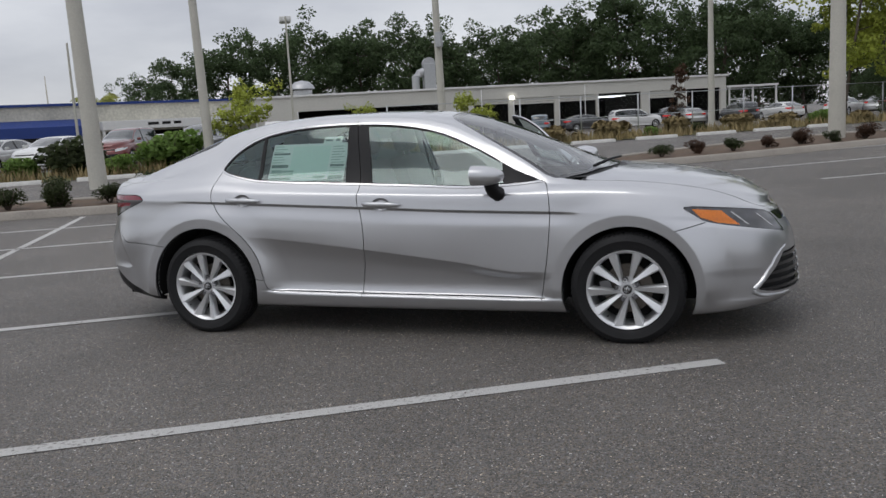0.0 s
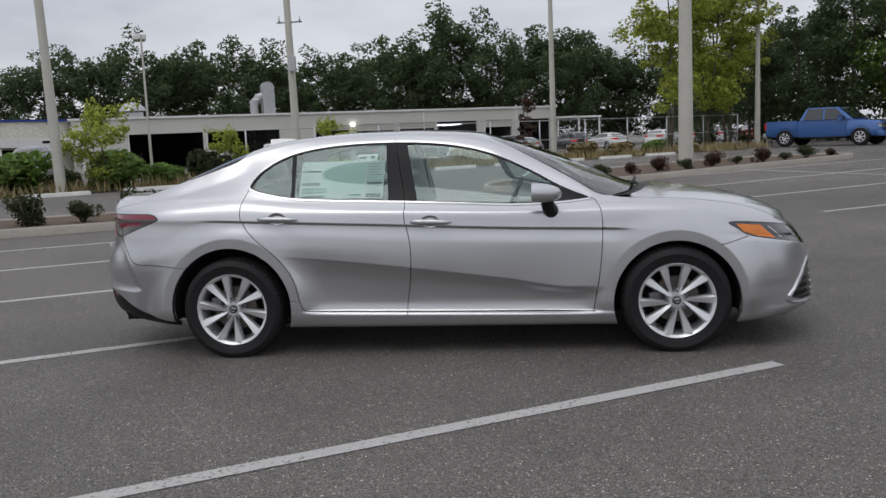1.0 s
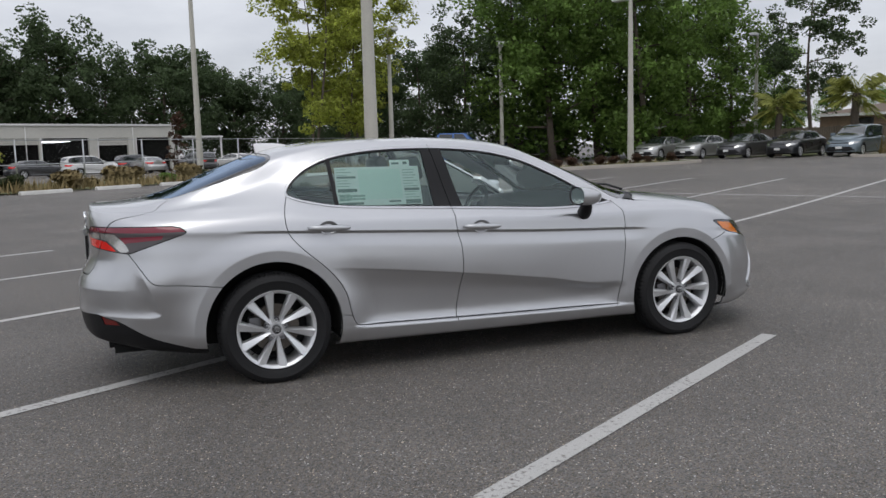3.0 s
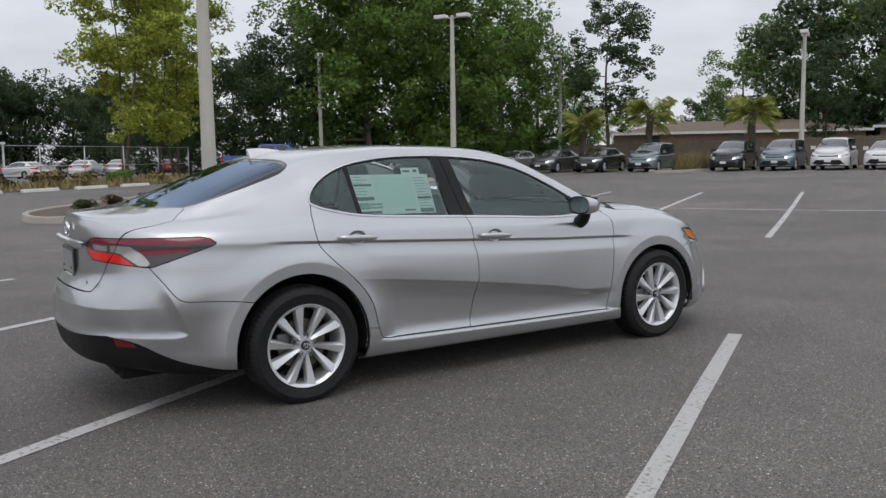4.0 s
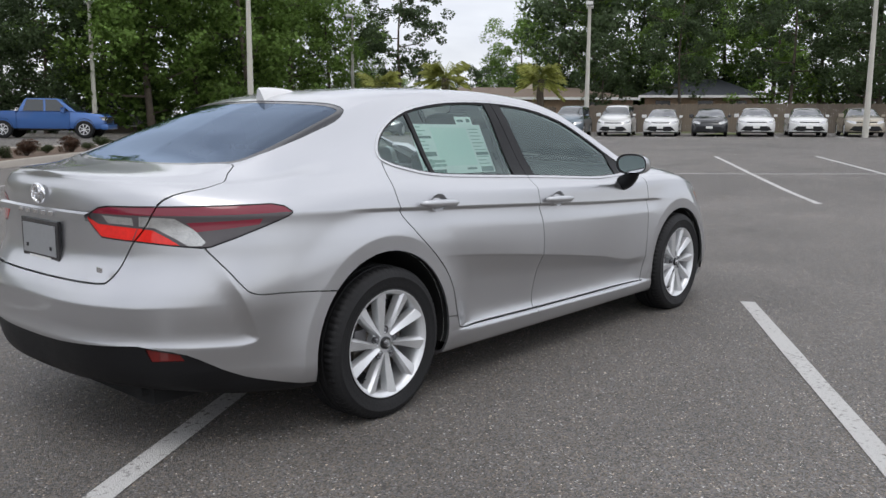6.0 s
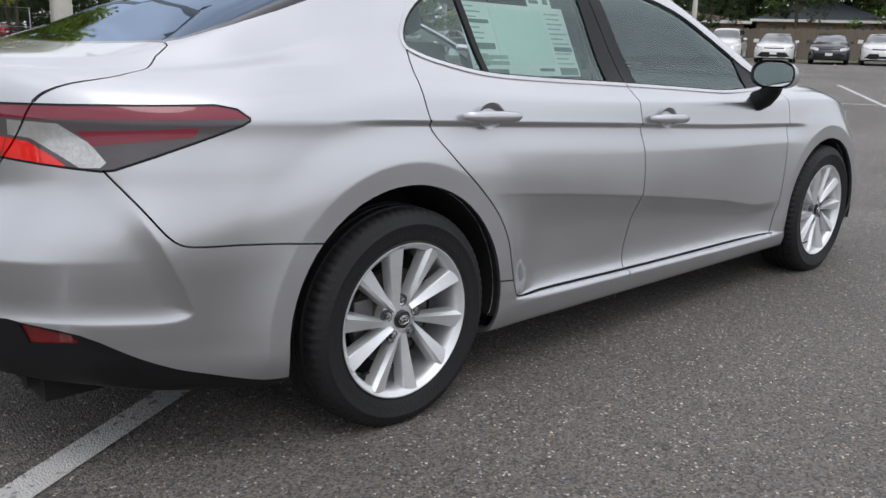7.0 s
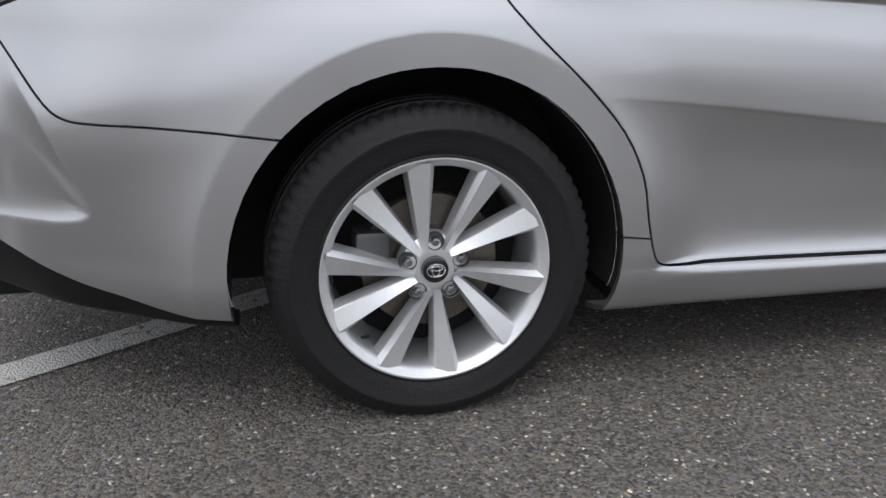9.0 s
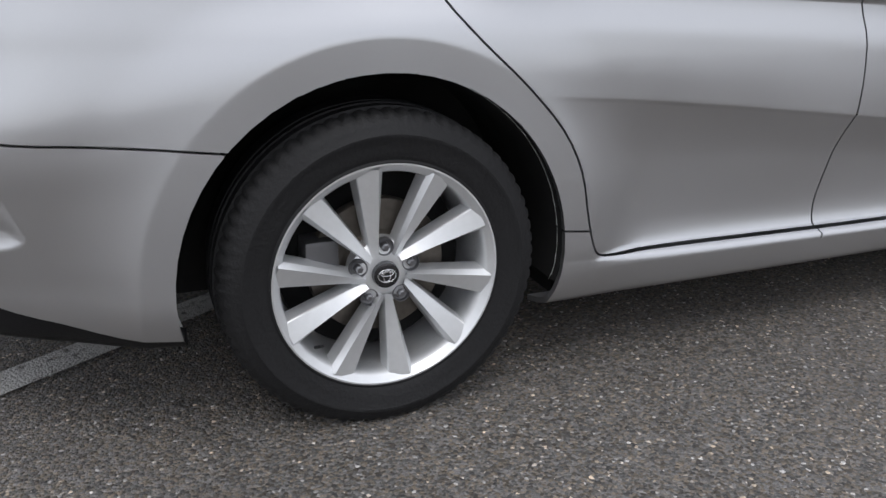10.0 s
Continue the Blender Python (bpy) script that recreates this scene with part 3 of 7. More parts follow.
def swell(x, y, z):
    """Flat flares round the wheel openings, and the rear bumper's corner facet, proud of the flank."""
    x, y = x.copy(), y.copy()
    for xw, rim, rad in FLARES:
        r = np.hypot(x - xw, z - HUB_Z)
        t = np.clip((rad + 0.15 - r) / 0.15, 0, 1) ** 1.7 * (1 - step(0.80, 0.93, z)) * step(0.0, 0.4, -y) * step(0.16, 0.34, z)
        y -= np.maximum(rim + y, 0) * t
    d = facet_depth(x, z)
    t = np.clip((d + 0.002) / 0.060, 0, 1)
    lift = -0.016 * t * (2 - t) * (1 - step(0.60, 0.80, z)) * step(-0.42, -0.52, x)
    ang = np.clip((x + 0.36) / -0.75, 0, 1)
    y -= lift * np.sqrt(1 - ang ** 2) * step(0.05, 0.4, -y)
    x -= lift * ang * 0.8
    return x, y, z


FACET = [(-0.82, 0.88), (-0.79, 0.82), (-0.745, 0.73), (-0.70, 0.635), (-0.66, 0.545), (-0.637, 0.490), (-0.632, 0.472), (-0.642, 0.460), (-0.665, 0.453), (-0.70, 0.450), (-0.78, 0.453), (-0.90, 0.457), (-1.2, 0.460)]


def facet_depth(x, z):
    """How far a place lies inside the bumper's corner facet, seen from the side."""
    best = np.full(x.shape, 9.0)
    sign = np.full(x.shape, -1.0)
    for (x0, z0), (x1, z1) in zip(FACET, FACET[1:]):
        dx, dz = x1 - x0, z1 - z0
        k = np.clip(((x - x0) * dx + (z - z0) * dz) / (dx * dx + dz * dz), 0, 1)
        d = np.hypot(x - x0 - k * dx, z - z0 - k * dz)
        side = dx * (z - z0) - dz * (x - x0)
        near = d < best - 1e-9
        sign = np.where(near, np.where(side < 0, 1.0, -1.0), sign)
        best = np.minimum(best, d)
    return best * sign


def grid_mesh(g, normals):
    """A mesh from a grid of points, with the grid's normals kept on its vertices."""
    bm = bmesh.new()
    lay = bm.verts.layers.float_vector.new("n")
    a, b = g.shape[:2]
    vs = [[bm.verts.new(g[i, j]) for j in range(b)] for i in range(a)]
    for i in range(a):
        for j in range(b):
            vs[i][j][lay] = normals[i, j]
    for i in range(a - 1):
        for j in range(b - 1):
            q = (vs[i][j], vs[i][j + 1], vs[i + 1][j + 1], vs[i + 1][j])
            bm.faces.new(q).smooth = True
    bmesh.ops.remove_doubles(bm, verts=bm.verts[:], dist=0.0006)
    bmesh.ops.dissolve_degenerate(bm, dist=0.0004, edges=bm.edges[:])
    bm.normal_update()
    return bm


M_PAINT = mat("silver_metallic_paint", (0.53, 0.535, 0.55), 0.335, 0.92, var=0.03, scale=3, fine=700, coat=1.0, coat_rough=0.03)
saloon = thing("saloon_car", pose(0, 0, -0.012), "silver metallic four-door saloon car with its far front door open", "car")

SIDE = (Vector((1, 0, 0)), Vector((0, 1, 0)))
PLAN = (Vector((1, 0, 0)), Vector((0, 0, 1)))
REAR = (Vector((1, -1, 0)), Vector((1, 1, 0)))
FRONT = (Vector((1, 1, 0)), Vector((1, -1, 0)))


def flat(v, proj):
    """A place as seen along a direction: from the side, from above, or across a corner."""
    return (v.x, v.y) if proj is PLAN else (v.dot(proj[0]), v.z)


def smooth_line(pts, n=4, closed=False):
    out, m = [], len(pts)
    for i in range(m if closed else m - 1):
        p0, p1, p2, p3 = (Vector(pts[k % m] if closed else pts[min(max(k, 0), m - 1)]) for k in (i - 1, i, i + 1, i + 2))
        for k in range(n):
            t = k / n
            q = 0.5 * (2 * p1 + (p2 - p0) * t + (2 * p0 - 5 * p1 + 4 * p2 - p3) * t * t + (3 * p1 - p0 - 3 * p2 + p3) * t ** 3)
            out.append((q.x, q.y))
    if not closed:
        out.append(tuple(pts[-1]))
    return out


def inside(p, poly):
    x, y = p
    r, n = False, len(poly)
    for i in range(n):
        (x0, y0), (x1, y1) = poly[i], poly[i - 1]
        if (y0 > y) != (y1 > y) and x < (x1 - x0) * (y - y0) / (y1 - y0) + x0:
            r = not r
    return r


def beside(line, off):
    """The line moved sideways."""
    out = []
    for i in range(len(line)):
        a, b = Vector(line[max(i - 1, 0)]), Vector(line[min(i + 1, len(line) - 1)])
        d = (b - a).normalized()
        out.append((line[i][0] - d.y * off, line[i][1] + d.x * off))
    return out


def inset(poly, off):
    """A closed outline moved inwards."""
    n = len(poly)
    area = sum(poly[i - 1][0] * poly[i][1] - poly[i][0] * poly[i - 1][1] for i in range(n))
    s = 1 if area > 0 else -1
    out = []
    for i in range(n):
        a, b = Vector(poly[i - 1]), Vector(poly[(i + 1) % n])
        d = (b - a).normalized()
        out.append((poly[i][0] - d.y * off * s, poly[i][1] + d.x * off * s))
    return out


def score(bm, line, proj, keep, closed=False):
    """Cuts the skin along a line drawn on it, so that faces end there."""
    cand = {}

    def boxed(f):
        q = [flat(v.co, proj) for v in f.verts]
        return min(a for a, _ in q), max(a for a, _ in q), min(b for _, b in q), max(b for _, b in q)

    xs, ys = [p[0] for p in line], [p[1] for p in line]
    lo = (min(xs) - 0.05, min(ys) - 0.05, max(xs) + 0.05, max(ys) + 0.05)
    for f in bm.faces:
        c = f.calc_center_median()
        q = flat(c, proj)
        if lo[0] < q[0] < lo[2] and lo[1] < q[1] < lo[3] and keep(c):
            cand[f] = boxed(f)
    for (x0, y0), (x1, y1) in zip(line, line[1:] + (line[:1] if closed else [])):
        a, b, c, d = min(x0, x1) - 0.001, max(x0, x1) + 0.001, min(y0, y1) - 0.001, max(y0, y1) + 0.001
        fs = [f for f, (e, g, h, i) in cand.items() if g > a and e < b and i > c and h < d]
        if not fs:
            continue
        if proj is PLAN:
            co, no = Vector((x0, y0, 0)), Vector((y1 - y0, x0 - x1, 0))
        else:
            u, w = proj
            k = u.length_squared
            co = u * (x0 / k) + Vector((0, 0, y0))
            no = (u * ((x1 - x0) / k) + Vector((0, 0, y1 - y0))).cross(w)
        if no.length < 1e-9:
            continue
        geom = list({e for f in fs for e in f.edges}) + list({v for f in fs for v in f.verts}) + fs
        r = bmesh.ops.bisect_plane(bm, geom=geom, dist=1e-5, plane_co=co, plane_no=no.normalized())
        for g in r["geom"]:
            if isinstance(g, bmesh.types.BMFace):
                cand[g] = boxed(g)
    return line


def near_line(p, line, dist):
    px, py = p
    for (x0, y0), (x1, y1) in zip(line, line[1:]):
        dx, dy = x1 - x0, y1 - y0
        t = max(0.0, min(1.0, ((px - x0) * dx + (py - y0) * dy) / (dx * dx + dy * dy + 1e-12)))
        if math.hypot(px - x0 - t * dx, py - y0 - t * dy) < dist:
            return True
    return False


# outlines on the skin
DLO = smooth_line([(0.112, 1.108), (0.124, 1.150), (0.185, 1.218), (0.30, 1.288), (0.46, 1.338), (0.72, 1.370), (1.075, 1.374), (1.41, 1.349), (1.69, 1.285), (1.95, 1.168), (2.146, 1.058), (2.335, 0.974), (2.30, 0.960), (2.12, 0.945), (1.85, 0.941), (1.5, 0.961), (1.09, 0.983), (0.67, 1.004), (0.40, 1.024), (0.21, 1.062), (0.14, 1.086)], 3, True)
CUT_FRONT = smooth_line([(2.338, 0.972), (2.368, 0.925), (2.382, 0.860), (2.383, 0.730), (2.364, 0.53), (2.335, 0.36), (2.318, 0.262)], 3)
CUT_B = smooth_line([(1.074, 1.39), (1.108, 1.22), (1.152, 0.990), (1.152, 0.90), (1.164, 0.830), (1.184, 0.742), (1.188, 0.60), (1.168, 0.447), (1.150, 0.35), (1.147, 0.276)], 3)
CUT_REAR = smooth_line([(0.118, 1.10), (0.100, 1.05), (0.086, 0.99), (0.090, 0.92), (0.120, 0.857), (0.188, 0.783), (0.285, 0.696), (0.373, 0.602), (0.424, 0.510), (0.447, 0.412), (0.466, 0.345), (0.490, 0.313), (0.540, 0.304), (0.62, 0.302)], 3)
CUT_LOW = smooth_line([(0.60, 0.3025), (1.147, 0.2905), (1.7, 0.2815), (2.34, 0.2735)], 4)
SEAM = smooth_line([(-0.79, 0.818), (-0.735, 0.738), (-0.688, 0.667), (-0.655, 0.643), (-0.61, 0.6365), (-0.516, 0.632), (-0.397, 0.621), (-0.27, 0.603)], 3)
SILLSEAM = [(0.36, 0.386), (0.445, 0.376)]
FSEAM = [(3.09, 0.668), (3.16, 0.684), (3.26, 0.708)]
TRUNK_TOP = smooth_line([(-0.695, 0.0), (-0.68, -0.22), (-0.635, -0.42), (-0.556, -0.605), (-0.60, -0.645), (-0.655, -0.682), (-0.74, -0.688), (-0.83, -0.655), (-0.885, -0.622)], 3)
TRUNK_REAR = smooth_line([(-0.266, 0.972), (-0.275, 0.955), (-0.34, 0.88), (-0.407, 0.822), (-0.47, 0.742), (-0.535, 0.690), (-0.60, 0.676), (-0.86, 0.675), (-1.16, 0.675)], 3)
GLASS_R = smooth_line([(-0.69, 0.06), (-0.688, -0.06), (-0.672, -0.24), (-0.628, -0.43), (-0.556, -0.598), (-0.44, -0.632), (-0.32, -0.638), (-0.075, -0.622), (0.030, -0.602), (0.064, -0.57), (0.072, -0.48), (0.056, -0.30), (0.045, -0.06), (0.045, 0.06)], 3)
GLASS_F = smooth_line([(1.63, 0.06), (1.632, -0.06), (1.645, -0.28), (1.69, -0.45), (1.80, -0.545), (1.98, -0.625), (2.19, -0.698), (2.40, -0.762), (2.50, -0.68), (2.60, -0.53), (2.665, -0.3), (2.70, -0.06), (2.70, 0.06)], 3)
HOOD = smooth_line([(2.765, 0.06), (2.762, -0.06), (2.73, -0.3), (2.655, -0.55), (2.56, -0.70), (2.60, -0.735), (2.9, -0.735), (3.2, -0.690), (3.45, -0.60), (3.575, -0.50), (3.625, -0.30), (3.64, -0.06), (3.64, 0.06)], 3)
TAIL = [(-0.675, 0.905), (-0.655, 0.930), (-0.60, 0.954), (-0.54, 0.961), (-0.278, 0.965), (0.0, 0.9675), (0.290, 0.968), (0.355, 0.958), (0.398, 0.936), (0.400, 0.926), (0.375, 0.914), (0.275, 0.886), (0.13, 0.848), (0.0, 0.816), (-0.04, 0.813), (-0.20, 0.822), (-0.36, 0.831), (-0.50, 0.836), (-0.585, 0.840), (-0.63, 0.87)]
TAIL_BAND = [(-0.75, 0.929), (0.45, 0.933)]
TAIL_RED = [[(-0.70, 0.925), (-0.60, 0.892), (-0.375, 0.883), (-0.41, 0.829), (-0.62, 0.835)], [(-0.372, 0.883), (-0.29, 0.878), (-0.20, 0.846), (-0.15, 0.823), (-0.40, 0.833)]]
TAIL_STRIPE = [(-0.12, 0.906), (0.25, 0.914), (0.235, 0.893), (-0.07, 0.873)]
TAIL_CLEAR = [[(-0.575, 0.924), (-0.40, 0.920), (-0.395, 0.893), (-0.545, 0.897)], [(-0.365, 0.925), (-0.18, 0.922), (-0.075, 0.878), (-0.025, 0.836), (-0.045, 0.824), (-0.11, 0.823), (-0.186, 0.853), (-0.28, 0.886), (-0.365, 0.890)]]
VALANCE = smooth_line([(-1.2, 0.440), (-0.86, 0.443), (-0.55, 0.455), (-0.40, 0.462), (-0.34, 0.458), (-0.13, 0.430), (0.044, 0.362), (0.20, 0.308), (0.38, 0.274), (0.56, 0.249)], 3)
REFLECT = [(-0.345, 0.452), (-0.165, 0.428), (-0.140, 0.402), (-0.315, 0.400)]
LAMP = smooth_line([(2.297, 0.800), (2.574, 0.786), (3.04, 0.740), (3.15, 0.690), (3.205, 0.634), (3.200, 0.608), (3.08, 0.624), (2.815, 0.656), (2.465, 0.704), (2.348, 0.755)], 3, True)
AMBER = [(2.35, 0.785), (2.57, 0.768), (2.62, 0.73), (2.70, 0.682), (2.52, 0.703), (2.40, 0.735)]
GRILLE_UP = [(3.12, 0.724), (3.3, 0.720), (3.9, 0.712), (3.9, 0.668), (3.30, 0.668), (3.22, 0.672)]
LAMP_STRIPS = [[(2.64, 0.758), (2.66, 0.756), (2.785, 0.678), (2.765, 0.680)], [(2.90, 0.731), (2.92, 0.729), (3.055, 0.653), (3.035, 0.655)]]
GRILLE_LOW = [(3.12, 0.497), (3.9, 0.50), (3.9, 0.280), (3.2, 0.278), (2.93, 0.284), (2.80, 0.305), (2.86, 0.345), (3.0, 0.42)]
ARCHES = ((-0.004, 0.333, 0.400), (2.826, 0.318, 0.384))


def ring(c, r, n=56):
    return [(c[0] + r * math.cos(2 * math.pi * k / n), c[1] + r * math.sin(2 * math.pi * k / n)) for k in range(n)]


def build_skin():
    g = shell_grid(plain=True)
    along, across = np.gradient(g, axis=0), np.gradient(g, axis=1)
    gn = np.cross(along, across)
    size = np.linalg.norm(gn, axis=2)
    gn /= size[..., None] + 1e-12
    if gn[g.shape[0] // 2, :, 1].mean() > 0:
        gn = -gn
    bm = grid_mesh(g, gn * (size > 1e-8)[..., None])
    lay = bm.verts.layers.float_vector["n"]
    bmesh.ops.recalc_face_normals(bm, faces=bm.faces[:])
    bm.normal_update()
    if sum(f.normal.y * f.calc_area() for f in bm.faces) > 0:
        bmesh.ops.reverse_faces(bm, faces=bm.faces[:])
        bm.normal_update()
    for v in bm.verts:
        if Vector(v[lay]).length < 0.5:
            v[lay] = v.normal
    for s in (-0.004, 0.004, 0.022):
        score(bm, beside(FACET, -s), SIDE, lambda c: c.y < -0.3 and c.x < -0.5)
    for xw, _, rad in FLARES:
        for d in (-0.006, 0.006):
            score(bm, ring((xw, HUB_Z), rad + d, 72), SIDE, lambda c: c.y < -0.5 and 0.3 < c.z < 0.95, True)
    bm.verts.ensure_lookup_table()
    co = np.array([v.co for v in bm.verts])
    no = np.array([v[lay] for v in bm.verts])
    no /= np.linalg.norm(no, axis=1)[:, None] + 1e-12
    # normals of the swollen skin, from small steps along it
    ref = np.where(np.abs(no[:, 2:3]) < 0.8, np.array([[0, 0, 1.0]]), np.array([[1.0, 0, 0]]))
    t1 = np.cross(no, ref)
    t1 /= np.linalg.norm(t1, axis=1)[:, None] + 1e-12
    t2 = np.cross(no, t1)
    bulge = lambda q: np.stack(swell(q[:, 0], q[:, 1], q[:, 2]), 1)
    new_no = np.cross(bulge(co + 0.005 * t1) - bulge(co - 0.005 * t1), bulge(co + 0.005 * t2) - bulge(co - 0.005 * t2))
    new_no /= np.linalg.norm(new_no, axis=1)[:, None] + 1e-12
    new_no *= np.sign((new_no * no).sum(1))[:, None]
    for v, q, m in zip(bm.verts, bulge(co), new_no):
        v.co = q
        if v.co.y > -0.002:
            m = (m[0], 0, m[2])
            v.co.y = 0
        v[lay] = Vector(m).normalized()
    flank = lambda c: c.y < -0.45
    tops = lambda c: c.z > 0.68
    tail = lambda c: c.x < -0.3
    nose = lambda c: c.x > 2.9
    score(bm, DLO, SIDE, flank, True)
    score(bm, inset(DLO, 0.011), SIDE, flank, True)
    score(bm, inset(DLO, 0.018), SIDE, flank, True)
    for x0, x1 in ((1.016, 1.048), (1.146, 1.238), (0.386, 0.410), (0.410, 0.434)):
        score(bm, [(x0, 1.40), (x1, 0.955)], SIDE, flank)
    score(bm, [(2.065, 1.13), (2.10, 0.92)], SIDE, flank)
    for c in (CUT_FRONT, CUT_B, CUT_REAR, CUT_LOW, SEAM, SILLSEAM, FSEAM):
        score(bm, beside(c, 0.0024), SIDE, flank)
        score(bm, beside(c, -0.0024), SIDE, flank)
    for x, z, r in ARCHES:
        score(bm, ring((x, z), r), SIDE, lambda c: c.y < -0.4 and c.z < 0.8, True)
    for c in (GLASS_R, GLASS_F):
        score(bm, c, PLAN, tops)
    score(bm, inset(GLASS_R, 0.03), PLAN, tops)
    score(bm, inset(GLASS_F, 0.03), PLAN, tops)
    for c in (HOOD, TRUNK_TOP):
        score(bm, beside(c, 0.002), PLAN, lambda c: c.z > 0.75)
        score(bm, beside(c, -0.002), PLAN, lambda c: c.z > 0.75)
    score(bm, beside(TRUNK_REAR, 0.0035), REAR, lambda c: c.x < -0.8)
    score(bm, beside(TRUNK_REAR, -0.0035), REAR, lambda c: c.x < -0.8)
    score(bm, TAIL, REAR, tail, True)
    score(bm, inset(TAIL, 0.006), REAR, tail, True)
    score(bm, TAIL_BAND, REAR, lambda c: c.x < -0.3 and inside(flat(c, REAR), inset(TAIL, -0.02)))
    for c in TAIL_RED + TAIL_CLEAR + [TAIL_STRIPE]:
        score(bm, c, REAR, tail, True)
    score(bm, VALANCE, REAR, tail)
    score(bm, REFLECT, REAR, tail, True)
    score(bm, LAMP, FRONT, nose, True)
    score(bm, inset(LAMP, 0.006), FRONT, nose, True)
    score(bm, AMBER, FRONT, nose, True)
    score(bm, GRILLE_UP, FRONT, nose, True)
    for c in LAMP_STRIPS:
        score(bm, c, FRONT, nose, True)
    for k in range(6):
        for d in (0.0, 0.018):
            score(bm, [(2.75, 0.247 + 0.044 * k + d), (3.9, 0.247 + 0.044 * k + d)], FRONT, nose)
    score(bm, GRILLE_LOW, FRONT, nose, True)
    return bm, lay


def where(c):
    """The panel that a place on the skin belongs to, or None for openings and shut lines."""
    s = (c.x, c.z)
    if c.y < -0.45:
        for x, z, r in ARCHES:
            if c.z < 0.8 and math.hypot(c.x - x, c.z - z) < r:
                return None
        if inside(s, DLO):
            if near_line(s, CUT_B, 0.0024):
                return None
            if not inside(s, inset(DLO, 0.011)):
                return "window_trim_front" if c.x > 1.074 + 0.08 * (1.39 - c.z) / 0.40 else "window_trim_rear"
            if not inside(s, inset(DLO, 0.018)) and c.x < 2.06:
                return "window_seal_front" if c.x > 1.074 + 0.08 * (1.39 - c.z) / 0.40 else "window_seal_rear"
            k = (1.40 - c.z) / 0.445
            if 1.016 + 0.032 * k < c.x < 1.146 + 0.092 * k:
                return "pillar_cover_b" if c.x > 1.074 + 0.08 * k else "pillar_cover_a"
            if 0.386 + 0.024 * k < c.x < 0.410 + 0.024 * k:
                return "quarter_bar"
            if c.x > 2.065 + 0.035 * (1.13 - c.z) / 0.21:
                return "mirror_sail"
            return "quarter_window" if c.x < 0.41 else "rear_window" if c.x < 1.1 else "front_window"
        for l in (CUT_FRONT, CUT_B, CUT_REAR, CUT_LOW, SEAM, SILLSEAM, FSEAM):
            if near_line(s, l, 0.0024):
                return None
    if c.x < -0.3:
        q = flat(c, REAR)
        if c.x < -0.8 and near_line(q, TRUNK_REAR, 0.0035):
            return None
        if inside(q, TAIL):
            lid = "lid" if c.x < -0.85 and inside(q, TRUNK_REAR + [(-1.3, 0.675), (-1.3, 1.2), (-0.262, 1.2), (-0.262, 1.0)]) else "wing"
            if not inside(q, inset(TAIL, 0.006)):
                return "tail_rim_" + lid
            if q[1] > 0.929 + 0.004 * (q[0] + 0.75) / 1.2:
                return "tail_band_" + lid
            if inside(q, TAIL_STRIPE):
                return "tail_band_" + lid
            if any(inside(q, p) for p in TAIL_RED):
                return "tail_red_" + lid
            return ("tail_clear_" if any(inside(q, p) for p in TAIL_CLEAR) else "tail_smoke_") + lid
        if inside(q, REFLECT):
            return "reflector"
        if c.z < 0.5 and inside(q, VALANCE + [(0.56, 0.0), (-1.3, 0.0), (-1.3, 0.44)]):
            return "valance"
        p = (c.x, c.y)
        if c.z > 0.94:
            if near_line(p, TRUNK_TOP, 0.002) and c.z > 0.97:
                return None
            if inside(p, TRUNK_TOP + [(-0.93, -0.575), (-1.3, -0.55), (-1.3, 0.1), (-0.69, 0.1)]):
                return "boot_lid"
        if c.x < -0.8 and inside(q, TRUNK_REAR + [(-1.3, 0.675), (-1.3, 1.2), (-0.262, 1.2)]):
            return "boot_lid"
    p = (c.x, c.y)
    if c.z > 0.68:
        if inside(p, GLASS_R):
            return "rear_screen" if inside(p, inset(GLASS_R, 0.03)) else "rear_screen_border"
        if inside(p, GLASS_F) and c.z > 0.93:
            return "windscreen" if inside(p, inset(GLASS_F, 0.03)) else "windscreen_border"
        if c.z > 0.75 and near_line(p, HOOD, 0.002):
            return None
        if c.z > 0.72 and inside(p, HOOD):
            return "bonnet"
        if inside(p, [(2.38, -0.765), (2.62, -0.765), (2.80, 0.1), (2.4, 0.1)]) and c.z > 0.93 and c.y > -0.745:
            return "cowl"
    if c.x > 2.9:
        q = flat(c, FRONT)
        if inside(q, LAMP):
            if not inside(q, inset(LAMP, 0.006)):
                return "lamp_rim"
            if inside(q, LAMP_STRIPS[0]):
                return "lamp_strip_outer"
            if inside(q, LAMP_STRIPS[1]):
                return "lamp_strip_inner"
            return "indicator" if inside(q, AMBER) else "lamp_lens"
        if inside(q, GRILLE_UP):
            return "grille_upper"
        if inside(q, GRILLE_LOW):
            return "grille_bars" if (c.z - 0.247) % 0.044 < 0.018 else "grille_lower"
        if c.x > 3.6 and c.z > 0.66:
            return "bumper_front"
    if c.y < -0.45:
        if c.x > 3.05 and inside(s, [(3.0, 0.660)] + FSEAM + [(3.5, 0.70), (4.0, 0.70), (4, 0), (3.0, 0)]):
            return "bumper_front"
        if inside(s, CUT_FRONT + CUT_LOW[::-1][:] + [(1.147, 0.2905)] + CUT_B[::-1] + [(1.4, 1.5), (2.3, 1.1)]) and c.x > 1.07 and c.z < 1.1 and c.z > 0.268:
            return "front_door"
        door = [(0.118, 1.10)] + CUT_REAR[1:] + CUT_LOW[:5] + CUT_B[::-1] + [(0.6, 1.0)]
        if inside(s, door) and 0.08 < c.x < 1.2 and c.z < 1.08:
            return "rear_door"
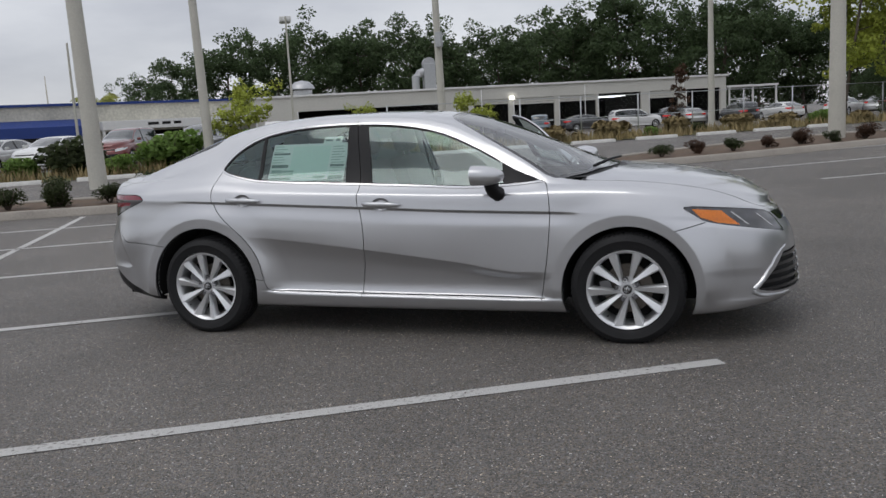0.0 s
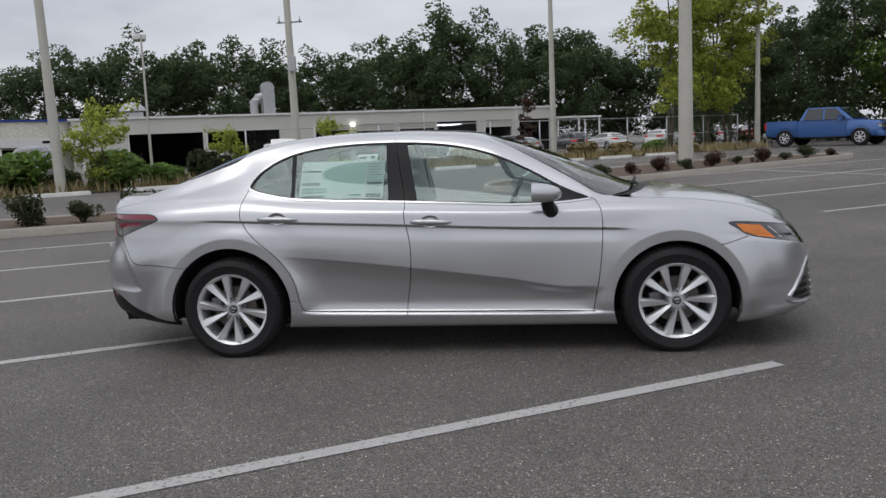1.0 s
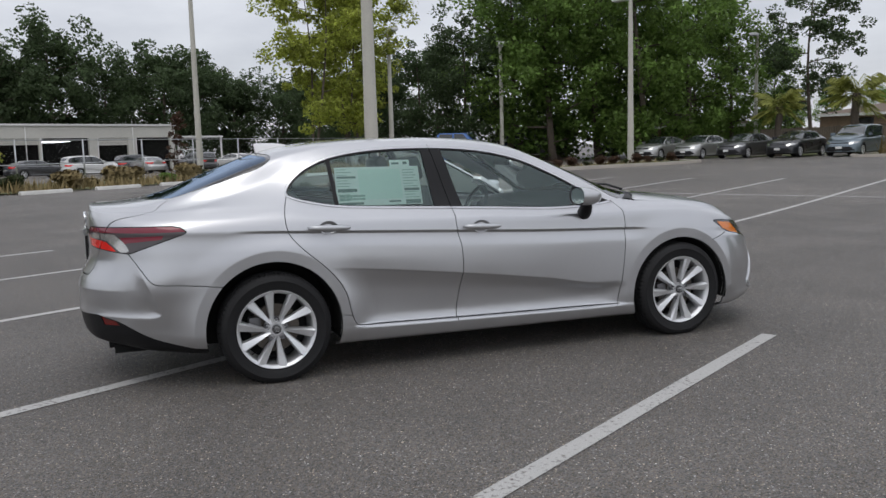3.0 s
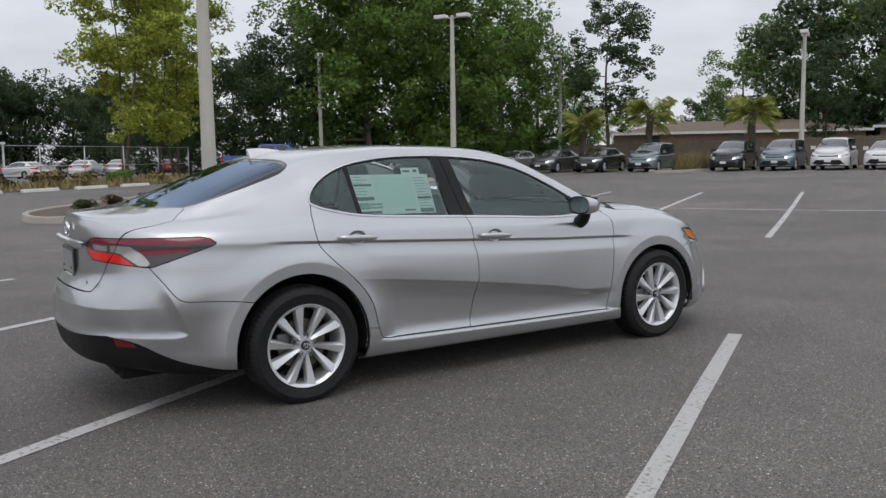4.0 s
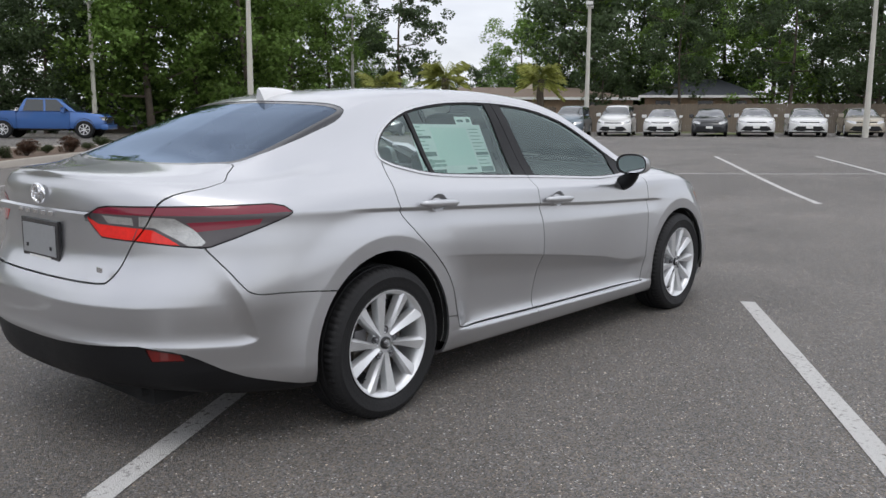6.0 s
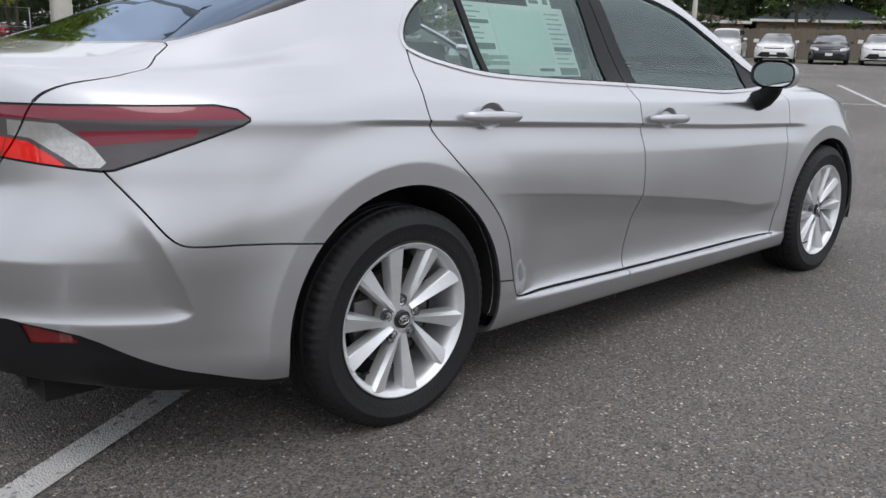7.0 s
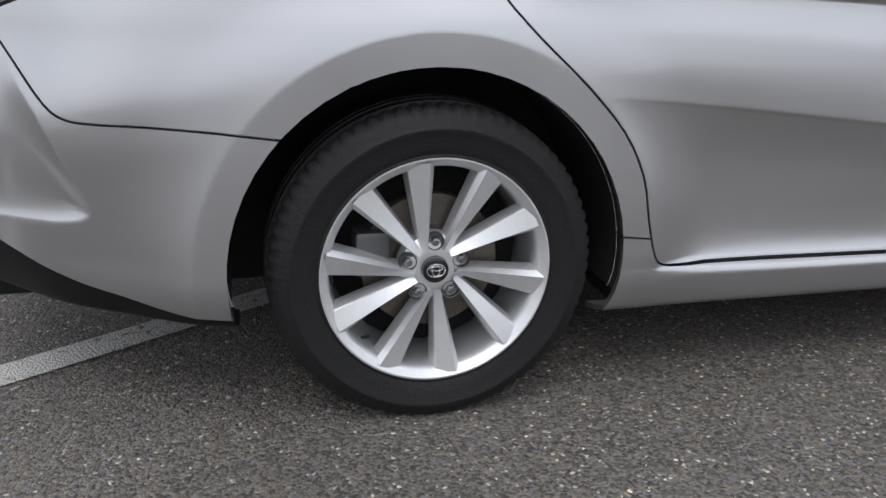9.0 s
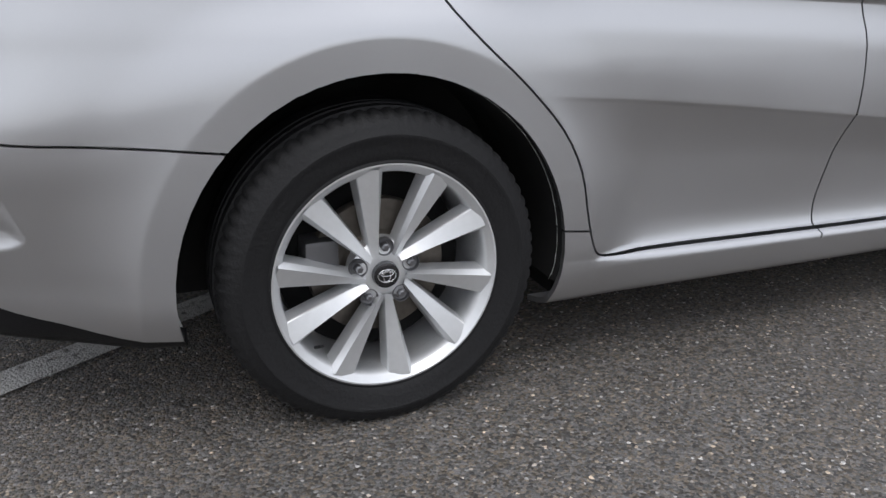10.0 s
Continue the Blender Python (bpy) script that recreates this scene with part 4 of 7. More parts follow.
        if c.z < 0.40 and 0.3 < c.x < 2.5 and (c.x > 0.6 or c.z < 0.386):
            return "sill"
        if c.x < -0.25 and (c.z < 0.60 or inside(s, [(-1.3, 0.815)] + SEAM + [(-0.2, 0.0), (-1.3, 0.0)])):
            return "bumper_rear"
        if c.x > 2.36 and c.z < 0.99 and c.x - 2.36 > 0.0:
            return "front_wing"
        return "roof_and_quarters"
    if c.x < -0.5 and c.z < 0.83:
        return "bumper_rear"
    if c.x > 3.0 and c.z < 0.76:
        return "bumper_front"
    if c.x > 2.4:
        return "front_wing" if c.z > 0.6 else "bumper_front"
    return "roof_and_quarters" if c.z > 0.6 else "valance"


def panel(name, faces, lay, lift=0.0, flange=0.012, both=False, mirror=False):
    """A mesh of its own from a stretch of the skin, with turned-in edges; both: with its twin across the middle; mirror: the twin alone."""
    idx, co, no, fs = {}, [], [], []
    count = {}
    for f in faces:
        row = []
        for v in f.verts:
            if v not in idx:
                idx[v] = len(co)
                co.append(v.co + Vector(v[lay]) * lift)
                no.append(Vector(v[lay]))
            row.append(idx[v])
        fs.append(row)
        for a, b in zip(row, row[1:] + row[:1]):
            count.setdefault((min(a, b), max(a, b)), []).append((a, b))
    if flange:
        for (a, b), uses in count.items():
            if len(uses) == 1:
                a, b = uses[0]
                if co[a].y > -1e-4 and co[b].y > -1e-4:
                    continue
                k = len(co)
                co += [co[a].copy(), co[b].copy(), co[b] - no[b] * flange, co[a] - no[a] * flange]
                no += [Vector()] * 4
                fs.append([k + 1, k, k + 3, k + 2])
    if both or mirror:
        n = len(co)
        m = [Vector((v.x, -v.y, v.z)) for v in co]
        mn = [Vector((v.x, -v.y, v.z)) for v in no]
        mf = [[(i + n if both else i) for i in f[::-1]] for f in fs]
        co, no, fs = (co + m, no + mn, fs + mf) if both else (m, mn, mf)
    me = bpy.data.meshes.new(name)
    me.from_pydata([tuple(v) for v in co], [], fs)
    me.shade_smooth()
    me.update()
    me.normals_split_custom_set_from_vertices([tuple(v) for v in no])
    return me


def tint(name, col, rough=0.12, var=0.06):
    return mat(name, col, rough, var=var, spec=0.15, coat=1.0, coat_rough=0.02)


M_GLASS = glass("side_glass", (0.86, 0.97, 0.945), through=0.95, ior=1.78, gloss=(0.82, 0.98, 0.96))
# dark glass; the blue in its tint and gloss imitates reflected sky
M_SCREEN = glass("rear_screen_glass", (0.20, 0.36, 0.62), through=0.28, ior=1.72, gloss=(0.62, 0.77, 1.0))
M_FRONTGL = glass("windscreen_glass", (0.80, 0.93, 0.92), through=0.9, ior=2.2)
M_TRIM = mat("grey_cabin_trim", (0.46, 0.48, 0.47), 0.8, var=0.12)
M_SEAT = mat("grey_seat_fabric", (0.20, 0.22, 0.22), 0.9, var=0.15, fine=200, bump=0.3, bscale=400)
M_DASH = mat("dark_dashboard", (0.03, 0.03, 0.033), 0.65, var=0.1)
M_WINE = tint("wine_red_lens", (0.19, 0.015, 0.032))
M_REDL = tint("red_lens", (0.78, 0.022, 0.016), 0.18, 0.15)
M_DULLRED = tint("deep_red_reflector", (0.16, 0.012, 0.010), 0.25, 0.15)
M_CLEAR = mat("clear_lens_reflector", (0.50, 0.50, 0.49), 0.18, 0.75, var=0.22, scale=25, fine=140, coat=1.0, coat_rough=0.02)
M_SMOKE = tint("smoked_lens", (0.075, 0.066, 0.07))
M_AMBER = tint("amber_lens", (0.72, 0.20, 0.02), 0.2, 0.15)
M_LAMP = mat("headlamp_inner", (0.06, 0.062, 0.068), 0.15, 0.6, var=0.6, scale=18, fine=60, coat=1.0, coat_rough=0.02)
M_PAPER = mat("window_sticker_paper", (0.88, 0.95, 0.90), 0.8, var=0.06)
M_PRINT = mat("sticker_print", (0.16, 0.24, 0.21), 0.8, var=0.2)
M_PRINTLT = mat("sticker_pale_print", (0.36, 0.52, 0.45), 0.8, var=0.15)
M_BRIGHT = mat("satin_bright_trim", (0.58, 0.58, 0.59), 0.2, 1.0, var=0.04)
M_MIRROR = mat("mirror_glass", (0.85, 0.87, 0.88), 0.02, 1.0, var=0.01)

skin, skin_n = build_skin()
regions = {}
for face in skin.faces:
    key = where(face.calc_center_median())
    if key:
        regions.setdefault(key, []).append(face)


def make(key, name, material, parent, label="", lift=0.0, flange=0.012, both=False, mirror=False):
    me = panel(name, regions.get(key, []), skin_n, lift, flange, both, mirror)
    me.materials.append(material)
    ob = new(name, me)
    ob.parent = parent
    if label:
        ob["label"] = label
    return ob


make("roof_and_quarters", "roof_shell", M_PAINT, saloon, "silver painted roof, pillars and rear quarters", both=True)
make("bonnet", "bonnet", M_PAINT, saloon, both=True)
boot = make("boot_lid", "boot_lid", M_PAINT, saloon, both=True)
make("bumper_rear", "rear_bumper", M_PAINT, saloon, both=True)
front_bumper = make("bumper_front", "front_bumper", M_PAINT, saloon, both=True)
make("valance", "rear_valance", M_BLACKP, saloon, "black plastic lower bumper", lift=-0.006, both=True, flange=0.03)
make("cowl", "cowl", M_BLACKP, saloon, lift=-0.012, both=True)
make("windscreen", "windscreen", M_FRONTGL, saloon, lift=-0.004, flange=0, both=True)
make("windscreen_border", "windscreen_border", M_GLOSSB, saloon, lift=-0.003, flange=0.01, both=True)
make("rear_screen", "rear_screen", M_SCREEN, saloon, "dark tinted rear window", lift=-0.004, flange=0, both=True)
make("rear_screen_border", "rear_screen_border", M_GLOSSB, saloon, lift=-0.003, flange=0.01, both=True)
make("grille_upper", "upper_grille", M_GLOSSB, saloon, lift=-0.004, flange=0.01, both=True)
lower_grille = make("grille_lower", "lower_grille", M_BLACKP, saloon, lift=-0.03, flange=0.0, both=True)
make("grille_bars", "grille_louvre", M_GLOSSB, lower_grille, lift=-0.003, flange=0.03, both=True)
inner = [f for k in ("roof_and_quarters", "boot_lid", "sill", "front_wing", "pillar_cover_a", "bumper_rear", "bumper_front") for f in regions.get(k, [])]
regions["inner"] = [f for f in inner if f.calc_center_median().z > 0.25 and f.calc_center_median().x < 3.4]
make("inner", "inner_trim", M_TRIM, saloon, "grey inner lining of the cabin", lift=-0.035, flange=0, both=True)


def rod(p, q, r0, r1, seg=10):
    return tubebm([p, Vector(p).lerp(Vector(q), 0.5), q], [r0, (r0 + r1) / 2, r1], seg)


def handle_set(door, x, z, sgn):
    """A pull handle with its scooped backing."""
    y = 0.899
    bm = bmesh.new()
    n = 14
    rings = []
    for i in range(n + 1):
        t = i / n
        px = x - 0.132 + 0.264 * t
        w = 0.0175 * (1 - (2 * abs(t - 0.47)) ** 4 * 0.75)
        out = 0.030 * (1 - (2 * abs(t - 0.5)) ** 6) + 0.004
        pz = z + 0.004 - 0.010 * t
        rings.append([bm.verts.new((px, sgn * (y + out * k + 0.004), pz + w * h)) for k, h in ((0.2, -0.8), (0.75, -1.0), (1.0, -0.45), (1.0, 0.45), (0.75, 1.0), (0.2, 0.8))])
    for a, b in zip(rings, rings[1:]):
        for k in range(6):
            bm.faces.new((a[k], a[(k + 1) % 6], b[(k + 1) % 6], b[k]))
    bm.faces.new(rings[0])
    bm.faces.new(rings[-1])
    bmesh.ops.recalc_face_normals(bm, faces=bm.faces[:])
    part("handle", bm, M_PAINT, door, "silver pull handle", smooth=True, auto=60)
    bm = bmesh.new()
    last = None
    for k in range(7):
        rr = k / 6
        ringv = [bm.verts.new((x - 0.005 + 0.058 * rr * math.cos(a), sgn * (y - 0.004 - 0.018 * (1 - rr * rr) + 0.007 * rr), z + 0.0400 * rr * math.sin(a))) for a in (2 * math.pi * j / 28 for j in range(28))]
        if last:
            for j in range(28):
                bm.faces.new((last[j], last[(j + 1) % 28], ringv[(j + 1) % 28], ringv[j]))
        last = ringv
    bmesh.ops.recalc_face_normals(bm, faces=bm.faces[:])
    part("handle_cup", bm, M_PAINT, door, smooth=True, auto=None)


def side_mirror(door, sgn):
    m = Matrix.Diagonal((1, -sgn, 1, 1))
    bm = bmesh.new()
    rings = []
    for i in range(13):
        t = i / 12
        px = 1.958 + 0.185 * t
        k = max(0.0, 1 - t ** 2.6) ** 0.5
        cy, cz = -0.985 + 0.02 * t, 1.028 - 0.012 * t
        rings.append([bm.verts.new((px, cy + 0.098 * k * (abs(math.cos(a)) ** 0.75) * math.copysign(1, math.cos(a)), cz + 0.060 * k * (abs(math.sin(a)) ** 0.8) * math.copysign(1, math.sin(a)))) for a in (2 * math.pi * j / 28 for j in range(28))])
    for a, b in zip(rings, rings[1:]):
        for j in range(28):
            bm.faces.new((a[j], a[(j + 1) % 28], b[(j + 1) % 28], b[j]))
    bmesh.ops.remove_doubles(bm, verts=bm.verts[:], dist=0.0005)
    bmesh.ops.transform(bm, matrix=m, verts=bm.verts[:])
    bmesh.ops.recalc_face_normals(bm, faces=bm.faces[:])
    cap = part("mirror_housing", bm, M_PAINT, door, "silver door mirror housing", smooth=True, auto=None)
    bm = bmesh.new()
    f = bm.faces.new([bm.verts.new((1.966, -0.985 + 0.086 * abs(math.cos(a)) ** 0.75 * math.copysign(1, math.cos(a)), 1.028 + 0.050 * abs(math.sin(a)) ** 0.8 * math.copysign(1, math.sin(a)))) for a in (2 * math.pi * j / 28 for j in range(28))])
    bmesh.ops.transform(bm, matrix=m, verts=bm.verts[:])
    part("mirror_glass", bm, M_MIRROR, door)
    bm = bmesh.new()
    tube(bm, [(2.045, -0.965, 0.985), (2.052, -0.945, 0.955), (2.062, -0.915, 0.925), (2.075, -0.872, 0.905)], [0.034, 0.040, 0.044, 0.046], 12)
    bmesh.ops.transform(bm, matrix=m, verts=bm.verts[:])
    bmesh.ops.recalc_face_normals(bm, faces=bm.faces[:])
    part("mirror_stalk", bm, M_BLACKP, door, "black mirror foot", smooth=True)


def doors(mirror):
    sgn = 1 if mirror else -1
    front = make("front_door", "front_door", M_PAINT, saloon, "open silver front door" if mirror else "", flange=0.03, mirror=mirror)
    make("front_window", "window", M_GLASS, front, lift=-0.006, flange=0, mirror=mirror)
    make("window_trim_front", "window_trim", M_BRIGHT, front, "chrome window surround", lift=0.0035, mirror=mirror)
    make("window_seal_front", "window_seal", M_BLACKP, front, "black rubber window seal", lift=-0.002, mirror=mirror)
    make("pillar_cover_b", "pillar_cover", M_BLACKP, front, lift=-0.001, mirror=mirror, flange=0.02)
    make("mirror_sail", "mirror_sail", M_BLACKP, front, lift=-0.001, mirror=mirror)
    card = make("front_door", "door_card", M_TRIM, front, "grey inner door panel", lift=-0.06, flange=0, mirror=mirror)
    handle_set(front, 1.325, 0.864, sgn)
    side_mirror(front, sgn)
    rear = make("rear_door", "rear_door", M_PAINT, saloon, flange=0.03, mirror=mirror)
    make("rear_window", "window", M_GLASS, rear, lift=-0.006, flange=0, mirror=mirror)
    make("quarter_window", "quarter_window", M_GLASS, rear, lift=-0.006, flange=0, mirror=mirror)
    make("window_trim_rear", "window_trim", M_BRIGHT, rear, "chrome window surround", lift=0.0035, mirror=mirror)
    make("window_seal_rear", "window_seal", M_BLACKP, rear, "black rubber window seal", lift=-0.002, mirror=mirror)
    make("pillar_cover_a", "pillar_cover", M_BLACKP, rear, lift=-0.001, mirror=mirror, flange=0.02)
    make("quarter_bar", "quarter_bar", M_BLACKP, rear, lift=-0.001, mirror=mirror)
    make("rear_door", "door_card", M_TRIM, rear, lift=-0.05, flange=0, mirror=mirror)
    handle_set(rear, 0.340, 0.911, sgn)
    make("sill", "sill", M_PAINT, saloon, mirror=mirror)
    make("front_wing", "front_wing", M_PAINT, saloon, mirror=mirror)
    wing = make("tail_band_wing", "tail_light", M_WINE, saloon, "red and smoked wraparound tail light", lift=0.002, mirror=mirror)
    lid = make("tail_band_lid", "tail_light", M_WINE, boot, "red tail light on the boot lid", lift=0.002, mirror=mirror)
    for k, ob in (("wing", wing), ("lid", lid)):
        make("tail_red_" + k, "red_lens", M_REDL, ob, "bright red lens", lift=0.001, flange=0.008, mirror=mirror)
        make("tail_clear_" + k, "clear_lens", M_CLEAR, ob, "clear reflector lens", lift=0.001, flange=0.008, mirror=mirror)
        make("tail_smoke_" + k, "smoked_lens", M_SMOKE, ob, "smoked dark lens", lift=0.0015, mirror=mirror)
        make("tail_rim_" + k, "lens_rim", M_BLACKP, ob, lift=-0.001, mirror=mirror)
    make("reflector", "rear_reflector", M_DULLRED, saloon, "red bumper reflector", lift=-0.012, mirror=mirror)
    lamp = make("lamp_lens", "headlight", M_LAMP, saloon, "clear headlight with a dark inner", lift=-0.002, mirror=mirror)
    make("indicator", "indicator", M_AMBER, lamp, "amber indicator", lift=-0.001, mirror=mirror)
    make("lamp_rim", "lamp_rim", M_GLOSSB, lamp, lift=-0.001, mirror=mirror)
    make("lamp_strip_outer", "lamp_strip", M_CLEAR, lamp, "bright strip in the headlight", lift=0.0, mirror=mirror)
    make("lamp_strip_inner", "lamp_strip", M_CLEAR, lamp, "bright strip in the headlight", lift=0.0, mirror=mirror)
    # the silver blade beside the lower grille
    bm = bmesh.new()
    pts = []
    for q, z in smooth_line([(3.16, 0.528), (3.06, 0.500), (2.90, 0.405), (2.785, 0.325), (2.765, 0.300), (2.80, 0.278), (2.95, 0.262), (3.25, 0.254)], 3):
        near = sorted((math.hypot(v.co.x + v.co.y - q, v.co.z - z), i) for i, v in enumerate(nose_verts))[:5]
        total = sum(1 / (d + 0.003) for d, _ in near)
        p = sum((nose_verts[i].co * (1 / (d + 0.003)) for d, i in near), Vector()) / total
        pts.append((p.x, p.y * -sgn, p.z))
    tube(bm, pts, [0.006 + 0.007 * min(1.0, 3 * k / len(pts), 3 * (len(pts) - 1 - k) / len(pts)) for k in range(len(pts))], 8)
    part("bumper_blade", bm, M_PAINT, front_bumper, "silver blade round the lower grille", smooth=True)
    return front, rear


nose_verts = [v for v in skin.verts if v.co.x > 3.2 and v.co.y < -0.2 and v.co.z < 0.62]
right_front, right_rear = doors(False)
left_front, left_rear = doors(True)
left_front.matrix_basis = pose(2.375, 0.875, 0) @ pose(0, 0, 0, 0, 0, -62) @ pose(-2.375, -0.875, 0)
skin.free()

# shark-fin aerial
bm = bmesh.new()
rows = []
for i in range(9):
    t = i / 8
    x = 0.055 + 0.215 * t
    h = 0.052 * (1 - t) ** 0.8
    b = 1.372 + 0.058 * t - 0.02 * t * t
    w = 0.030 * (1 - t) ** 0.6 + 0.004
    rows.append([bm.verts.new((x - 0.012 * (1 - t) * k, s * w * (1 - 0.85 * k), b - 0.012 + (h + 0.012) * k)) for s, k in ((-1, 0), (-1, 0.4), (-1, 0.85), (0, 1), (1, 0.85), (1, 0.4), (1, 0))])
for a, b in zip(rows, rows[1:]):
    for k in range(6):
        bm.faces.new((a[k], b[k], b[k + 1], a[k + 1]))
bm.faces.new(rows[0][::-1])
bmesh.ops.recalc_face_normals(bm, faces=bm.faces[:])
part("shark_fin_aerial", bm, mat("pale_aerial_paint", (0.70, 0.70, 0.70), 0.35, var=0.04, coat=0.6), saloon, "pale shark-fin aerial", smooth=True)

# boot lid: badge, bright strip, letter bars, plate holder
bm = bmesh.new()
for a, b in ((0.052, 0.037), (0.022, 0.035), (0.040, 0.014)):
    pts = [(-1.031 - (0.004 if a < 0.05 else 0), a * math.cos(t), 0.982 + b * math.sin(t) + (0.012 if b < 0.02 else 0)) for t in (2 * math.pi * k / 28 for k in range(29))]
    tube(bm, pts, 0.0055, 6)
part("badge", bm, M_CHROME, boot, "chrome oval badge", smooth=True)
bm = bmesh.new()
pts = [(-1.036 + 0.10 * abs(y) ** 2.2, y, 0.915 + 0.006 * abs(y)) for y in np.linspace(-0.37, 0.37, 19)]
rows = [[bm.verts.new((x - d, y, z + h)) for d, h in ((-0.01, -0.014), (0.006, -0.014), (0.008, 0.010), (-0.01, 0.016))] for x, y, z in pts]
for a, b in zip(rows, rows[1:]):
    for k in range(3):
        bm.faces.new((a[k], a[k + 1], b[k + 1], b[k]))
bmesh.ops.recalc_face_normals(bm, faces=bm.faces[:])
part("boot_garnish", bm, M_PAINT, boot, smooth=True)
for k in range(5):
    y = 0.13 - 0.065 * k
    part("letter_bar", boxbm(-1.0475, -1.043, y - 0.018, y + 0.018, 0.905, 0.921, 0.0015), M_CHROME, boot, "bright letter bar")
part("letter_bar", boxbm(-1.035, -1.028, -0.475, -0.44, 0.722, 0.742, 0.002), M_CHROME, boot, "bright letter bar")
holder = part("number_plate_holder", boxbm(-1.036, -1.020, -0.158, 0.158, 0.720, 0.882, 0.004), M_GLOSSB, boot, "black dealer plate frame with a dark blank")
part("blank_plate", boxbm(-1.040, -1.0365, -0.138, 0.138, 0.742, 0.862, 0.001), mat("grey_blank_plate", (0.36, 0.37, 0.38), 0.4, 0.4, var=0.06), holder)
part("frame_print", boxbm(-1.0385, -1.0365, -0.09, 0.09, 0.726, 0.735, 0.0005), M_WHITE, holder, "pale print bar")
for y in (-0.1, 0.1):
    part("screw", boxbm(-1.043, -1.040, y - 0.008, y + 0.008, 0.765, 0.78, 0.002), M_BLACKP, holder)
part("exhaust_tip", tubebm([(-0.93, -0.50, 0.262), (-0.7, -0.50, 0.275)], 0.028, 16), M_NEARBLACK, saloon, "dull dark exhaust tip")

# wiper
part("wiper", tubebm([(2.60, -0.50, 1.030), (2.66, -0.2, 1.052), (2.69, 0.15, 1.05)], 0.009, 6), M_BLACKP, saloon)

# underside, wheel housings: near-black, so the colour deepens the shade in these recesses
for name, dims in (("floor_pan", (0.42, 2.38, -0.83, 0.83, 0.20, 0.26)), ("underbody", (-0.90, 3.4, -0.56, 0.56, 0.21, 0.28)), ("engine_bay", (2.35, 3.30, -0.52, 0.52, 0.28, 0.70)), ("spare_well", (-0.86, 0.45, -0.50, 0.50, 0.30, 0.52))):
    part(name, boxbm(*dims), M_NEARBLACK, saloon)
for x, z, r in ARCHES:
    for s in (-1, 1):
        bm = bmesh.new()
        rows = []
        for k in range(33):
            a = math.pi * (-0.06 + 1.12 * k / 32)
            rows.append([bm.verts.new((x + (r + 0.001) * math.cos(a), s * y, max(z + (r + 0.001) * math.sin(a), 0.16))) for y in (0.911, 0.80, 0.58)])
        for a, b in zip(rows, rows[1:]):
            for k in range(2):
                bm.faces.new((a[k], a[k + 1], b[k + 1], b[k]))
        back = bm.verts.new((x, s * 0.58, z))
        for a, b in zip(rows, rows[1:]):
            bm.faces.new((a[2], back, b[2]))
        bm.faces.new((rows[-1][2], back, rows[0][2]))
        part("wheel_housing", bm, M_NEARBLACK, saloon, smooth=True)

# cabin


def seat(x, y, w, parent_name="front_seat"):
    s = part(parent_name, boxbm(x - 0.02, x + 0.50, y - w / 2, y + w / 2, 0.42, 0.60, 0.05), M_SEAT, saloon, "grey fabric seat", smooth=True)
    b = boxbm(-0.07, 0.07, -w / 2, w / 2, 0, 0.62, 0.05)
    bmesh.ops.transform(b, matrix=pose(x, y, 0.52, 0, -18, 0), verts=b.verts[:])
    part("backrest", b, M_SEAT, s, smooth=True)
    b = boxbm(-0.055, 0.055, -0.13, 0.13, 0.655, 0.82, 0.04)
    bmesh.ops.transform(b, matrix=pose(x, y, 0.52, 0, -16, 0), verts=b.verts[:])
    part("head_restraint", b, M_SEAT, s, smooth=True)
    for k in (-0.06, 0.06):
        b = tubebm([(-0.0, k, 0.60), (0, k, 0.68)], 0.007, 6)
        bmesh.ops.transform(b, matrix=pose(x, y, 0.52, 0, -17, 0), verts=b.verts[:])
        part("head_restraint_post", b, M_GALV, s)


seat(1.22, -0.38, 0.52)
seat(1.22, 0.38, 0.52)
seat(0.34, -0.31, 0.48, "rear_seat")
seat(0.34, 0.31, 0.48, "rear_seat")
part("parcel_shelf", boxbm(-0.55, 0.12, -0.58, 0.58, 0.985, 1.005, 0.005), M_DASH, saloon)
bm = bmesh.new()
rows = []
for i in range(17):
    y = -0.72 + 1.44 * i / 16
    hood = 0.035 * math.exp(-((y - 0.38) / 0.17) ** 2)
    rows.append([bm.verts.new((x, y, z)) for x, z in ((2.58, 0.98), (2.30, 0.975), (2.10, 0.955 + hood), (2.00, 0.93 + hood), (1.97, 0.85), (2.06, 0.70), (2.08, 0.45))])
for a, b in zip(rows, rows[1:]):
    for k in range(6):
        bm.faces.new((a[k], b[k], b[k + 1], a[k + 1]))
bmesh.ops.recalc_face_normals(bm, faces=bm.faces[:])
part("dashboard", bm, M_DASH, saloon, "dark dashboard", smooth=True)
part("centre_console", boxbm(1.05, 2.05, -0.13, 0.13, 0.40, 0.66, 0.03), M_DASH, saloon, smooth=True)
bm = bmesh.new()
wheel_m = pose(1.80, 0.38, 0.88, 0, -66, 0)
tube(bm, [(0.185 * math.cos(a), 0.185 * math.sin(a), 0) for a in (2 * math.pi * k / 32 for k in range(33))], 0.014, 8)
box(bm, -0.06, 0.06, -0.07, 0.07, -0.03, 0.02, 0.015)
for a in (0, math.pi, -math.pi / 2):
    tube(bm, [(0.05 * math.sin(a), 0.05 * math.cos(a), 0), (0.18 * math.sin(a), 0.18 * math.cos(a), 0)], 0.014, 6)
bmesh.ops.transform(bm, matrix=wheel_m, verts=bm.verts[:])
part("steering_wheel", bm, M_DASH, saloon, smooth=True)
